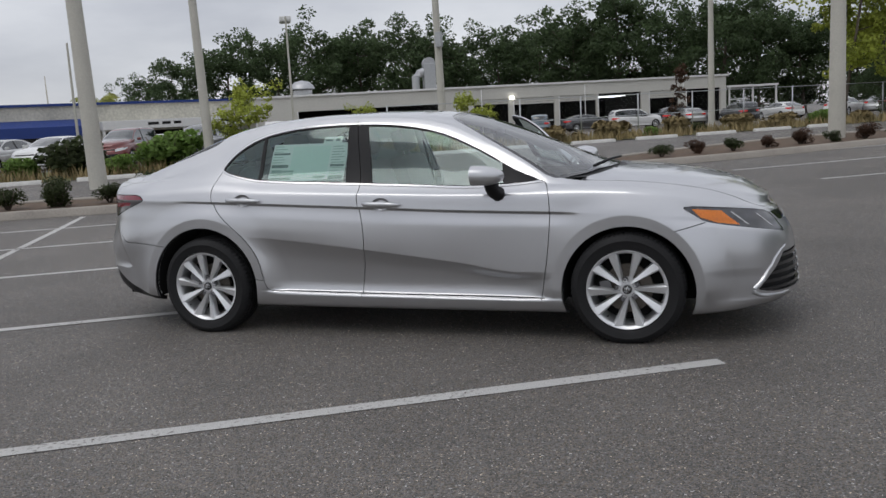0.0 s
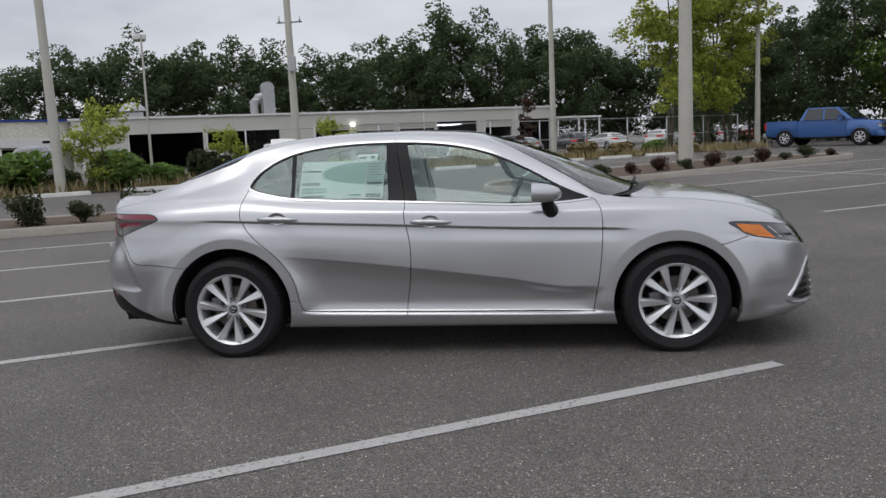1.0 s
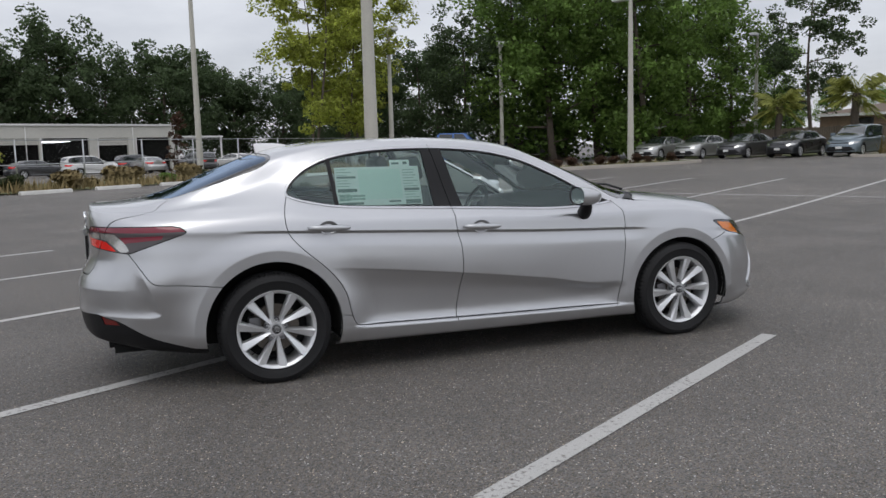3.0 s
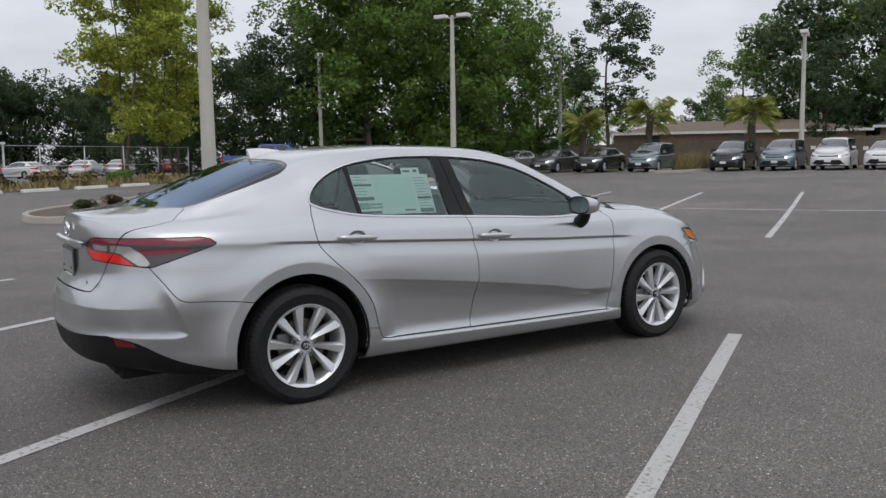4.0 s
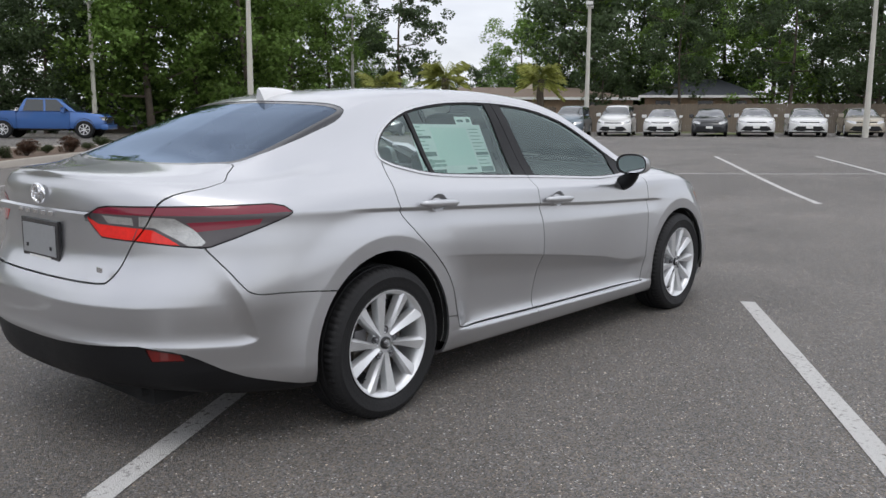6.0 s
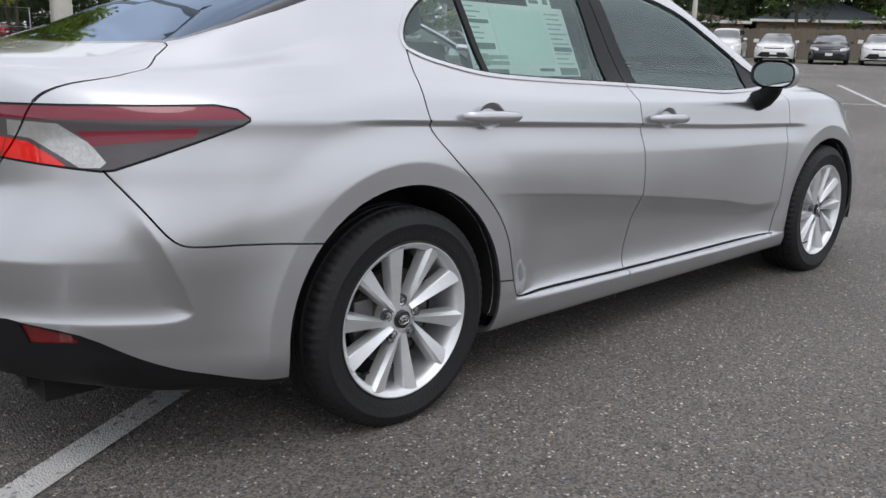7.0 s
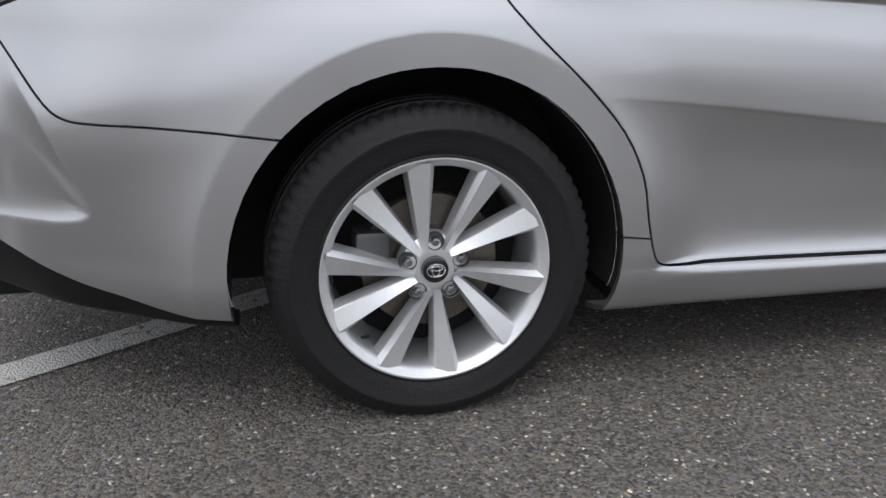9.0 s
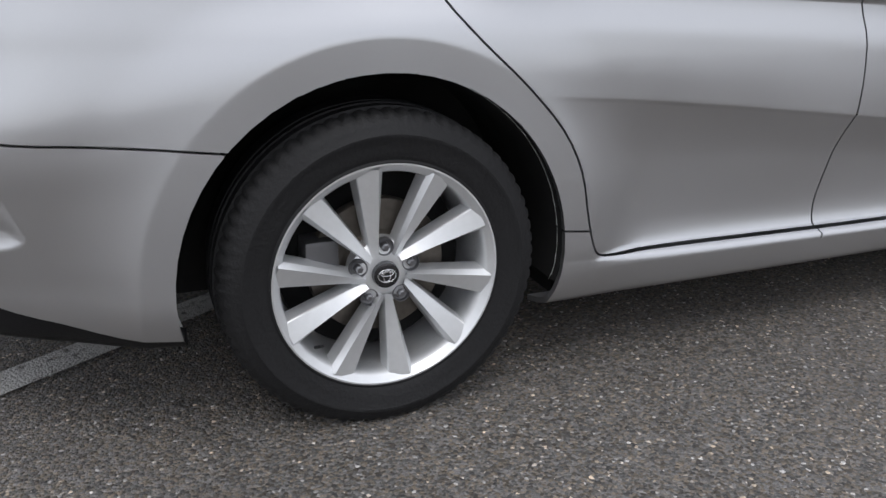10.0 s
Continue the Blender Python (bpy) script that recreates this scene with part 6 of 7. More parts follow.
SHRUBS = [shrub_model(1, M_SHRUB), shrub_model(2, M_RED, label="small reddish-brown shrub in mulch"), shrub_model(4, M_SHRUB, 0.36)]
for i in range(12):
    x, y = 2.0 + 0.82 * i, 15.2 + 0.56 * i + 0.15 * math.sin(i * 2.1)
    plant(SHRUBS[(0, 1, 0, 1, 1, 2, 1, 0, 1, 0, 0, 1)[i]], x, y, 0.66 + 0.16 * math.sin(i * 3.3), i * 40, 1.25, "shrubs on the lamp island", ground_z(x, y) + 0.1)
for i in range(12):
    x, y = lot(0.6 - 0.9 * i, 10.7 + 0.12 * math.sin(i * 2))
    plant(SHRUBS[(0, 2)[i % 2]], x, y, 0.98 + 0.12 * math.sin(i * 2.7), i * 70, 1.05, "shrubs on the side island", ground_z(x, y) + 0.1)
for i in range(10):
    x, y = 17.2 + 0.92 * i, 27.6 + 0.36 * i
    plant(SHRUBS[(1, 1, 0)[i % 3]], x, y, 0.75 + 0.2 * math.sin(i * 2.3), i * 50, 1.2, "shrubs on the far island", ground_z(x, y) + 0.08)
WEEDS = [shrub_model(11, M_SHRUB, 0.75, 400, 0.15, "unclipped green bush on the verge"), shrub_model(12, M_LEAFMID, 0.8, 400, 0.14, "unclipped leafy bush on the verge"), shrub_model(13, M_STRAW, 0.5, 500, 0.16, "clump of dry straw-coloured weeds")]
for i in range(40):
    d = -34 + 1.55 * i
    n = 23.4 + 0.16 * d + 0.8 * math.sin(i * 1.9)
    x, y = lot(d, n)
    k = (0, 1, 1, 0, 1, 1)[i % 6] if d < 4 else (2, 2, 1, 2, 0, 2)[i % 6]
    plant(WEEDS[k], x, y, (0.92 if d < 4 else 0.7) + 0.3 * math.sin(i * 2.9), i * 37, 1.35, "bushes and weeds on the verge")
TALLSHRUB = tree_model(81, 4.2, 1.5, 0.8, M_LEAFLT, 0.16, 70, 55, 0.42, 0.06, 3, label="tall pale-green multi-stemmed shrub on the verge")
plant(TALLSHRUB, *lot(-0.6, 22.4), 0.66, 0)
plant(TALLSHRUB, *lot(7.6, 24.0), 0.5, 90)
plant(TALLSHRUB, *lot(4.0, 24.2), 0.45, 190)
SAPLING = tree_model(91, 3.6, 0.42, 0.5, M_RED, 0.10, 46, 40, 0.20, 0.045, label="thin sapling with dark reddish-brown leaves on the verge")
plant(SAPLING, 1.6, 36.6, 1.0, 0)
plant(PALM, -51.5, 59.0, 1.3, 30, 1.0, label="far palm behind the showroom roof")
drop(SAPLING)
for o in OAKS + MIDS + LIGHT + SHRUBS + WEEDS + [DARK, AIRY, PALM, TALLSHRUB]:
    drop(o)


def grass_blades(name, places, blade, material, label):
    rng = np.random.default_rng(9)
    co, fs = [], []
    for x, y, r, n, h in places:
        for _ in range(n):
            a, q = rng.uniform(0, 6.28), r * rng.uniform() ** 0.5
            p = np.array((x + q * math.cos(a), y + q * math.sin(a), 0.0))
            p[2] = ground_z(p[0], p[1]) + 0.02
            d = rng.normal(size=2)
            hh = h * rng.uniform(0.5, 1.2)
            k = len(co)
            co += [p + (blade * d[1], -blade * d[0], 0), p - (blade * d[1], -blade * d[0], 0), p + (d[0] * 0.22 * hh, d[1] * 0.22 * hh, hh)]
            fs.append((k, k + 1, k + 2))
    me = bpy.data.meshes.new(name)
    me.from_pydata([tuple(c) for c in co], [], fs)
    me.materials.append(material)
    return tagged(new(name, me), label, "grass", kind="stuff")


spots = []
for i in range(150):
    x, y = lot(-34 + 0.44 * i, 23.2 + 0.16 * (-34 + 0.44 * i) + 1.4 * math.sin(i * 2.4))
    spots.append((x, y, 1.0, 60, 0.42))
grass_blades("verge_grass", spots, 0.02, M_STRAW, "dry and green grass blades on the verge")
grass_blades("island_grass", [(36.2 + 0.5 * k, 26.6 + 0.12 * k, 0.8, 260, 1.0) for k in range(4)] + [(17.4 + 0.9 * k, 28.0 + 0.4 * k, 0.9, 60, 0.25) for k in range(10)], 0.02, M_STRAW, "dry ornamental grass on kerbed islands")

# ---- lamp posts ----


def lamp_post(x, y, h, r, heads=(), label="tall tapered concrete lamp post", lean=(0, 0), z=0.0):
    root = thing("lamp_post", pose(x, y, ground_z(x, y) + z), label, "lamp post", "lamp posts round the lot")
    bm = bmesh.new()
    tube(bm, [(lean[0] * k, lean[1] * k, -0.1 + (h + 0.1) * k) for k in (0, 0.25, 0.5, 0.75, 1)], [r, r * 0.9, r * 0.8, r * 0.7, r * 0.6], 12)
    part("pole", bm, M_POLE, root, smooth=True)
    for a in heads:
        d = Vector((math.cos(radians(a)), math.sin(radians(a)), 0))
        part("arm", tubebm([(lean[0], lean[1], h - 0.15), Vector((lean[0], lean[1], h - 0.05)) + d * 0.45], 0.04, 6), M_GALV, root)
        bm = boxbm(0.30, 0.95, -0.2, 0.2, h - 0.12, h + 0.06, 0.03)
        bmesh.ops.transform(bm, matrix=pose(lean[0], lean[1], 0, 0, 0, a), verts=bm.verts[:])
        head = part("lamp_head", bm, M_WHITE, root, "pale shoebox lamp head", smooth=True)
        bm = boxbm(0.36, 0.89, -0.15, 0.15, h - 0.135, h - 0.118)
        bmesh.ops.transform(bm, matrix=pose(lean[0], lean[1], 0, 0, 0, a), verts=bm.verts[:])
        part("lens", bm, M_GALV, head)
    return root


lamp_post(6.35, 19.5, 10.5, 0.225, (30, 210), z=0.1)
lamp_post(22.9, 30.6, 8.2, 0.165, (-60, 120))
lamp_post(2.9, 41.5, 10.0, 0.18, (20, 200))
lamp_post(22.5, 45.2, 7.7, 0.155, (-110, 70))
lamp_post(14.4, 43.6, 8.2, 0.17, (-80, 100))
lamp_post(40.7, 22.5, 7.4, 0.15, (-150, 30))
lamp_post(41.6, 7.6, 7.4, 0.15, (-150, 30))
lamp_post(40.4, 41.9, 8.2, 0.15, (-150,))
lamp_post(-11.85, 12.0, 11.0, 0.23, (30,), lean=(-0.25, 0))
lamp_post(-12.3, 17.8, 9.5, 0.16, (30,), lean=(-0.2, 0))
lamp_post(-57.5, 53.5, 7.0, 0.07, (-60,), "slim pole with a flat floodlight behind the showroom")
mast = thing("antenna_mast", pose(-54.5, 56.5, ground_z(-54.5, 56.5)), "thin dark antenna mast with short cross rods", "antenna mast")
part("pole", tubebm([(0, 0, -0.1), (0, 0, 7.6)], [0.10, 0.05], 6), M_POLE, mast)
for h, w in ((6.2, 0.7), (5.7, 0.5), (6.8, 0.35)):
    part("cross_rod", tubebm([(-w, w, h), (w, -w, h)], 0.04, 5), M_POLE, mast)
lamp_post(-18.5, 19.0, 4.6, 0.06, (), "thin dark metal post", lean=(0, 0))


def utility_pole(x, y):
    root = thing("utility_pole", pose(x, y, ground_z(x, y)), "grey utility pole with boxes and fittings", "utility pole")
    part("pole", tubebm([(0, 0, -0.1), (-0.05, 0, 5), (-0.1, 0, 11)], [0.20, 0.17, 0.13], 10), M_POLE, root, smooth=True)
    part("meter_box", boxbm(-0.05, 0.25, -0.42, -0.14, 4.6, 5.3, 0.02), M_GALV, root)
    part("cross_bar", tubebm([(-0.6, 0, 6.9), (0.6, 0, 6.9)], 0.04, 6), M_GALV, root)
    for k in (-0.5, 0.5):
        part("insulator", tubebm([(k, 0, 6.9), (k, 0, 7.2)], [0.05, 0.03], 8), M_WHITE, root)


utility_pole(-9.4, 33.3)
lamp_post(-10.9, 21.0, 5.0, 0.05, (120,), "thin grey post with a small lamp head")

# ---- wheel stops at the lot's edge ----


def wheel_stop():
    bm = bmesh.new()
    prof = ((-0.085, 0), (-0.07, 0.09), (-0.045, 0.12), (0.045, 0.12), (0.07, 0.09), (0.085, 0))
    rows = [[bm.verts.new((x, y * (0.85 if abs(x) > 0.89 else 1), z * (0.9 if abs(x) > 0.89 else 1))) for y, z in prof] for x in (-0.92, -0.88, 0, 0.88, 0.92)]
    for a, b in zip(rows, rows[1:]):
        for k in range(5):
            bm.faces.new((a[k], a[k + 1], b[k + 1], b[k]))
    bm.faces.new(rows[0])
    bm.faces.new(rows[-1])
    bmesh.ops.recalc_face_normals(bm, faces=bm.faces[:])
    return tagged(to_ob("wheel_stop", bm, mat("white_painted_concrete", (0.60, 0.59, 0.56), 0.8, var=0.2, scale=3, fine=30, bump=0.3), smooth=True, auto=40), "white-painted concrete wheel stop", "wheel stop", "wheel stops along the verge")


stop = wheel_stop()
for k in range(17):
    d = -21 + 2.75 * k
    x, y = lot(d, 20.8 + 0.16 * d)
    m = pose(x, y, ground_z(x, y), 0, 0, 30.5 + 9.0)
    if k == 0:
        stop.matrix_world = m
    else:
        copy_thing(stop, m)

# ---- chain-link fence ----
fence = thing("chain_link_fence", Matrix(), "grey chain-link fence with steel posts beyond the verge", "fence")
posts = [lot(5 + 2.9 * k, 26.0 + 0.16 * (5 + 2.9 * k)) for k in range(11)]
post = None
for x, y in posts:
    if post is None:
        post = part("post", tubebm([(0, 0, -0.1), (0, 0, 1.85)], 0.032, 8), M_GALV, fence)
        post.matrix_basis = pose(x, y, ground_z(x, y))
    else:
        again(post, fence, pose(x, y, ground_z(x, y)))
for h in (1.82, 0.9):
    part("rail", tubebm([(x, y, ground_z(x, y) + h) for x, y in posts], 0.02, 6), M_GALV, fence)
bm = bmesh.new()
for (x0, y0), (x1, y1) in zip(posts, posts[1:]):
    a, b = Vector((x0, y0, ground_z(x0, y0))), Vector((x1, y1, ground_z(x1, y1)))
    for k in range(-5, 12):
        for s in (1, -1):
            t0, t1 = k / 12, (k + 6) / 12
            p, q = (t0, 0.05), (t1, 1.8)
            if s < 0:
                p, q = (t0, 1.8), (t1, 0.05)
            if p[0] < 0:
                f = -p[0] / (q[0] - p[0])
                p = (0, p[1] + (q[1] - p[1]) * f)
            if q[0] > 1:
                f = (1 - p[0]) / (q[0] - p[0])
                q = (1, p[1] + (q[1] - p[1]) * f)
            tube(bm, [a.lerp(b, p[0]) + Vector((0, 0, p[1])), a.lerp(b, q[0]) + Vector((0, 0, q[1]))], 0.0012, 3, cap=False)
mesh_wire = part("wire_mesh", bm, M_GALV, fence, "diamond wire mesh")
mesh_wire["kind"] = "stuff"

# ---- workshop building ----
WORK = pose(3.9, 84.5, -0.28, 0, 0, 30.2) @ Matrix.Diagonal((0.94, 0.94, 0.94, 1))
work = thing("workshop_building", WORK, "long low white workshop building with open service bays", "building")


def wall_with_bays(x0, x1, top, bays, th=0.3):
    """A wall in the plane y = 0 with openings cut through it."""
    bm = bmesh.new()
    xs = sorted({x0, x1, *[v for a, b, c in bays for v in (a, b)]})
    for a, b in zip(xs, xs[1:]):
        h = next((c for p, q, c in bays if p <= a and b <= q), 0)
        box(bm, a, b, 0, th, h, top)
    bmesh.ops.remove_doubles(bm, verts=bm.verts[:], dist=0.001)
    return bm


bays = [(-4.6, -0.65, 3.6), (-8.8, -5.55, 3.6), (-14.5, -9.75, 3.6), (-18.75, -14.75, 3.6), (-23.6, -19.3, 3.6), (-27.8, -24.2, 3.6), (-38.2, -31.3, 3.4), (-45.2, -38.6, 3.4)]
part("wall", wall_with_bays(-50, 0, 4.75, bays), M_WHITEWALL, work, "white-painted block wall with roof-edge stains")
part("side_wall", boxbm(-0.3, 0, 0.3, 14, 0, 4.6), M_WHITEWALL, work)
# back wall, beams and partitions are near-black: the bays' shade painted in
part("back_wall", boxbm(-50, 0, 13.7, 14, 0, 4.6), M_NEARBLACK, work)
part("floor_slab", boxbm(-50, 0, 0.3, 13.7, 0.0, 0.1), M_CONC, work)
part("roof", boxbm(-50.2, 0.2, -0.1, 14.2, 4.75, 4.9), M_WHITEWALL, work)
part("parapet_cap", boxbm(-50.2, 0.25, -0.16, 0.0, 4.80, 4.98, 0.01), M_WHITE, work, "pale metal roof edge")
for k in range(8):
    part("bay_beam", boxbm(-48 + 6 * k, -47.8 + 6 * k, 0.4, 13.6, 4.1, 4.4), M_NEARBLACK, work)
for i, (a, b, h) in enumerate(bays):
    part("opening_frame", boxbm(a - 0.1, a, -0.05, 0.0, 0, h), M_WHITE, work)
    if i in (1, 3, 4, 5):
        d = (0.9, 0.75, 0.55, 0.6, 0.65, 0.5)[i % 6]
        for k in range(3):
            part("roller_slat", boxbm(a, b, 0.1, 0.14, h - d + d / 3 * k, h - d + d / 3 * (k + 1) - 0.015, 0.006), M_ROLL, work)
    part("inner_partition", boxbm(b + 0.2, b + 0.4, 0.3, 10, 0.1, 4.2), M_NEARBLACK, work)
for k in range(4):
    part("tube_light", boxbm(-14.2 + 0.3 * k, -10.4 + 0.3 * k, 2.5 + 1.5 * k, 2.62 + 1.5 * k, 3.3, 3.36), mat("lit_tube", (0.9, 0.95, 1.0), 0.5, glow=2.5), work, "lit fluorescent tube")
for k in range(3):
    part("pipe", tubebm([(-5.0 - 11 * k, -0.06, 0.0), (-5.0 - 11 * k, -0.06, 4.7)], 0.05, 6), M_WHITE, work)
lamp = part("wall_lamp", boxbm(-24.0, -23.65, -0.25, 0.0, 3.5, 3.8, 0.03), mat("lit_wall_lamp", (1, 0.97, 0.88), 0.5, glow=6), work, "lit wall lamp")
# the lean-to beside it
shed = thing("lean_to_canopy", WORK, "open-sided flat canopy beside the workshop", "canopy")
part("roof", boxbm(0.25, 6.4, 0.2, 8, 3.55, 3.75), M_WHITE, shed)
for x in (0.6, 3.4, 6.2):
    part("post", boxbm(x - 0.08, x + 0.08, 0.3, 0.46, 0, 3.55), M_WHITE, shed)
part("rack", boxbm(1.0, 3.2, 1.0, 1.3, 2.2, 2.35), M_WHITE, shed)


def roof_fan(d, kind):
    root = thing("roof_vent", WORK @ pose(d, 3.0, 4.9), "galvanised roof vent with a weather hood", "vent")
    if kind == 0:
        part("base", boxbm(-0.9, 0.9, -0.9, 0.9, 0, 0.6, 0.03), M_GALV, root)
        bm = bmesh.new()
        lathe(bm, [(1.25, 0.75), (1.1, 1.1), (0.7, 1.45), (0.0, 1.6)], 20, axis="z")
        part("hood", bm, M_GALV, root, smooth=True)
        part("neck", tubebm([(0, 0, 0.5), (0, 0, 0.9)], 0.7, 14), M_GALV, root)
    else:
        bm = bmesh.new()
        tube(bm, [(-1.1, 0, 0), (-1.1, 0, 1.4), (-0.75, 0, 1.75), (-0.1, 0, 1.9)], 0.42, 14)
        part("duct", bm, M_GALV, root, smooth=True)
        part("square_duct", boxbm(-0.3, 0.9, -0.6, 0.6, 0, 2.7, 0.06), M_GALV, root, "tall square duct")
        part("duct_top", tubebm([(0.3, -0.5, 2.7), (0.3, 0.5, 2.7)], 0.62, 16), M_GALV, root, smooth=True)


roof_fan(-44.5, 0)
roof_fan(-31.9, 1)

# ---- showroom beside it ----
SHOW = pose(-35.7, 63.9, -0.6, 0, 0, 57.5)
show = thing("showroom_building", SHOW, "weathered flat-roofed showroom with blue roof edge and awning", "building")
part("wall", wall_with_bays(-60, 0, 4.75, [(-15.5, -4.0, 2.6), (-26, -18.0, 2.7)]), M_STAINWALL, show, "stained off-white wall")
part("side_wall", boxbm(-0.3, 0, 0.3, 12, 0, 4.7), M_STAINWALL, show)
# near-black wall: shade behind the showroom openings put into its colour
part("inner_wall", boxbm(-60, -0.3, 6, 6.2, 0, 4.6), M_NEARBLACK, show)
part("roof", boxbm(-60, 0.1, -0.1, 12, 4.75, 4.86), M_STAINWALL, show)
part("roof_edge", boxbm(-60, 0.15, -0.2, 0.0, 4.80, 5.0, 0.01), M_BLUE, show, "dark blue roof edge")
part("canopy", boxbm(-16.0, -2.5, -1.6, 0, 2.75, 3.45, 0.02), M_WHITE, show, "white canopy fascia")
bm = bmesh.new()
rows = [[bm.verts.new((x, y, z)) for y, z in ((0.0, 3.75), (-1.7, 3.2), (-1.7, 2.4), (0.0, 2.4))] for x in (-48, -16.6)]
for k in range(4):
    bm.faces.new((rows[0][k], rows[0][(k + 1) % 4], rows[1][(k + 1) % 4], rows[1][k]))
bm.faces.new(rows[0])
bm.faces.new(rows[1])
bmesh.ops.recalc_face_normals(bm, faces=bm.faces[:])
part("awning", bm, M_BLUE, show, "long blue awning")
for k, (a, w) in enumerate(((-12.4, 0.9), (-11.2, 0.7), (-10.2, 0.6), (-6.0, 1.6))):
    part("sign_bar", boxbm(a, a + w, -1.615, -1.6, 3.02, 3.24), M_NEARBLACK, show, "unreadable dark sign bar")
for x in (-16, -9.4, -2.7):
    part("post", boxbm(x, x + 0.2, -1.5, -1.3, 0, 2.75), M_WHITE, show)
for x in (-25.5, -22.8, -20.1):
    part("window", boxbm(x, x + 2.4, 0.1, 0.14, 0.3, 2.5), M_GLOSSB, show, "dark shop window")
    part("window_frame", boxbm(x - 0.08, x, 0.0, 0.2, 0.0, 2.7), M_WHITE, show)

# ---- houses and board fence behind the parked row ----


def house(m, w, d, wall_h, ridge, wall_m, roof_m, label, chimney=False):
    root = thing("house", m, label, "house")
    part("wall", boxbm(-w / 2, w / 2, -d / 2, d / 2, 0, wall_h), wall_m, root)
    bm = bmesh.new()
    e, hip = 0.5, min(d / 2, w / 3)
    v = [bm.verts.new(c) for c in ((-w / 2 - e, -d / 2 - e, wall_h), (w / 2 + e, -d / 2 - e, wall_h), (w / 2 + e, d / 2 + e, wall_h), (-w / 2 - e, d / 2 + e, wall_h), (-w / 2 + hip, 0, ridge), (w / 2 - hip, 0, ridge))]
    for f in ((0, 1, 5, 4), (1, 2, 5), (2, 3, 4, 5), (3, 0, 4), (3, 2, 1, 0)):
        bm.faces.new([v[i] for i in f])
    roof = part("roof", bm, roof_m, root)
    part("fascia", boxbm(-w / 2 - e, w / 2 + e, -d / 2 - e - 0.05, -d / 2 - e, wall_h - 0.15, wall_h + 0.05), M_WHITE, root)
    for x in (-w / 3, 0.4, w / 3):
        win = part("window", boxbm(x - 0.6, x + 0.6, -d / 2 - 0.04, -d / 2, 0.9, 2.0), M_GLOSSB, root)
        part("window_frame", boxbm(x - 0.68, x + 0.68, -d / 2 - 0.03, -d / 2 - 0.005, 0.82, 0.9), M_WHITE, win)
    if chimney:
        part("chimney", boxbm(0.5, 1.3, -0.6, 0.4, wall_h, ridge + 0.75, 0.03), mat("cream_chimney", (0.55, 0.5, 0.38), 0.9, var=0.15), roof, "cream chimney")
    return root


house(pose(59.0, 40.5, 0.75, 0, 0, -55), 19, 9, 2.3, 3.3, M_BRICKT, M_SHINGLE, "low brick house with a brown hipped roof", True)
house(pose(68.0, 27.6, 0.9, 0, 0, -65), 9, 7, 2.4, 3.9, M_BRICKT, M_SLATE, "small house with a dark roof behind the fence")
house(pose(44.0, 53.0, 0.3, 0, 0, -45), 10, 7, 2.2, 3.0, M_BRICKT, M_SHINGLE, "low house with a brown roof among trees")
house(pose(27.5, 50.5, -0.2, 0, 0, -30), 5, 4, 2.0, 2.9, M_WOOD, M_SLATE, "dark timber shed under the trees")


def board_fence(p, q, h=1.8):
    p, q = Vector(p), Vector(q)
    n = int((q - p).length / 2.4)
    a = math.degrees(math.atan2(q.y - p.y, q.x - p.x))
    root = thing("board_fence", pose(p.x, p.y, 0, 0, 0, a), "weathered grey-brown board fence", "fence")
    bm = bmesh.new()
    for k in range(16):
        box(bm, k * 0.15, k * 0.15 + 0.14, -0.012, 0.012, 0, h + 0.03 * ((k * 7) % 3 - 1))
    first = part("fence_panel", bm, M_WOOD, root)
    first["kind"] = "stuff"
    pole = part("post", boxbm(-0.05, 0.05, 0.012, 0.11, 0, h), M_WOOD, root)
    for k in range(n):
        c = p.lerp(q, k / n)
        z = ground_z(c.x, c.y)
        m = pose(k * 2.4, 0, z)
        if k == 0:
            first.matrix_basis = pole.matrix_basis = m
        else:
            o = again(first, root, m)
            o["kind"] = "stuff"
            again(pole, root, m)


board_fence((40.5, 41.5), (47.5, 27.5), 1.7)
board_fence((47.5, 27.5), (55.5, 8.0), 1.8)
board_fence((55.5, 8.0), (66, -22), 1.8)

# ---- parked vehicles ----
PAINTS = {k: mat(k + "_car_paint", c, r, m, var=0.04, coat=1.0, coat_rough=0.04) for k, c, r, m in (("white", (0.68, 0.68, 0.67), 0.4, 0.0), ("black", (0.012, 0.013, 0.016), 0.3, 0.2), ("silver", (0.50, 0.50, 0.49), 0.35, 0.8), ("grey", (0.09, 0.09, 0.095), 0.35, 0.7), ("bluegrey", (0.16, 0.20, 0.23), 0.35, 0.6), ("blue", (0.04, 0.125, 0.36), 0.4, 0.3), ("beige", (0.36, 0.32, 0.25), 0.4, 0.5), ("red", (0.14, 0.02, 0.018), 0.35, 0.3))}
M_CARGLASS = mat("dark_car_glass", (0.02, 0.026, 0.028), 0.05, var=0.05, coat=1.0, coat_rough=0.0)
SHELLS = {}


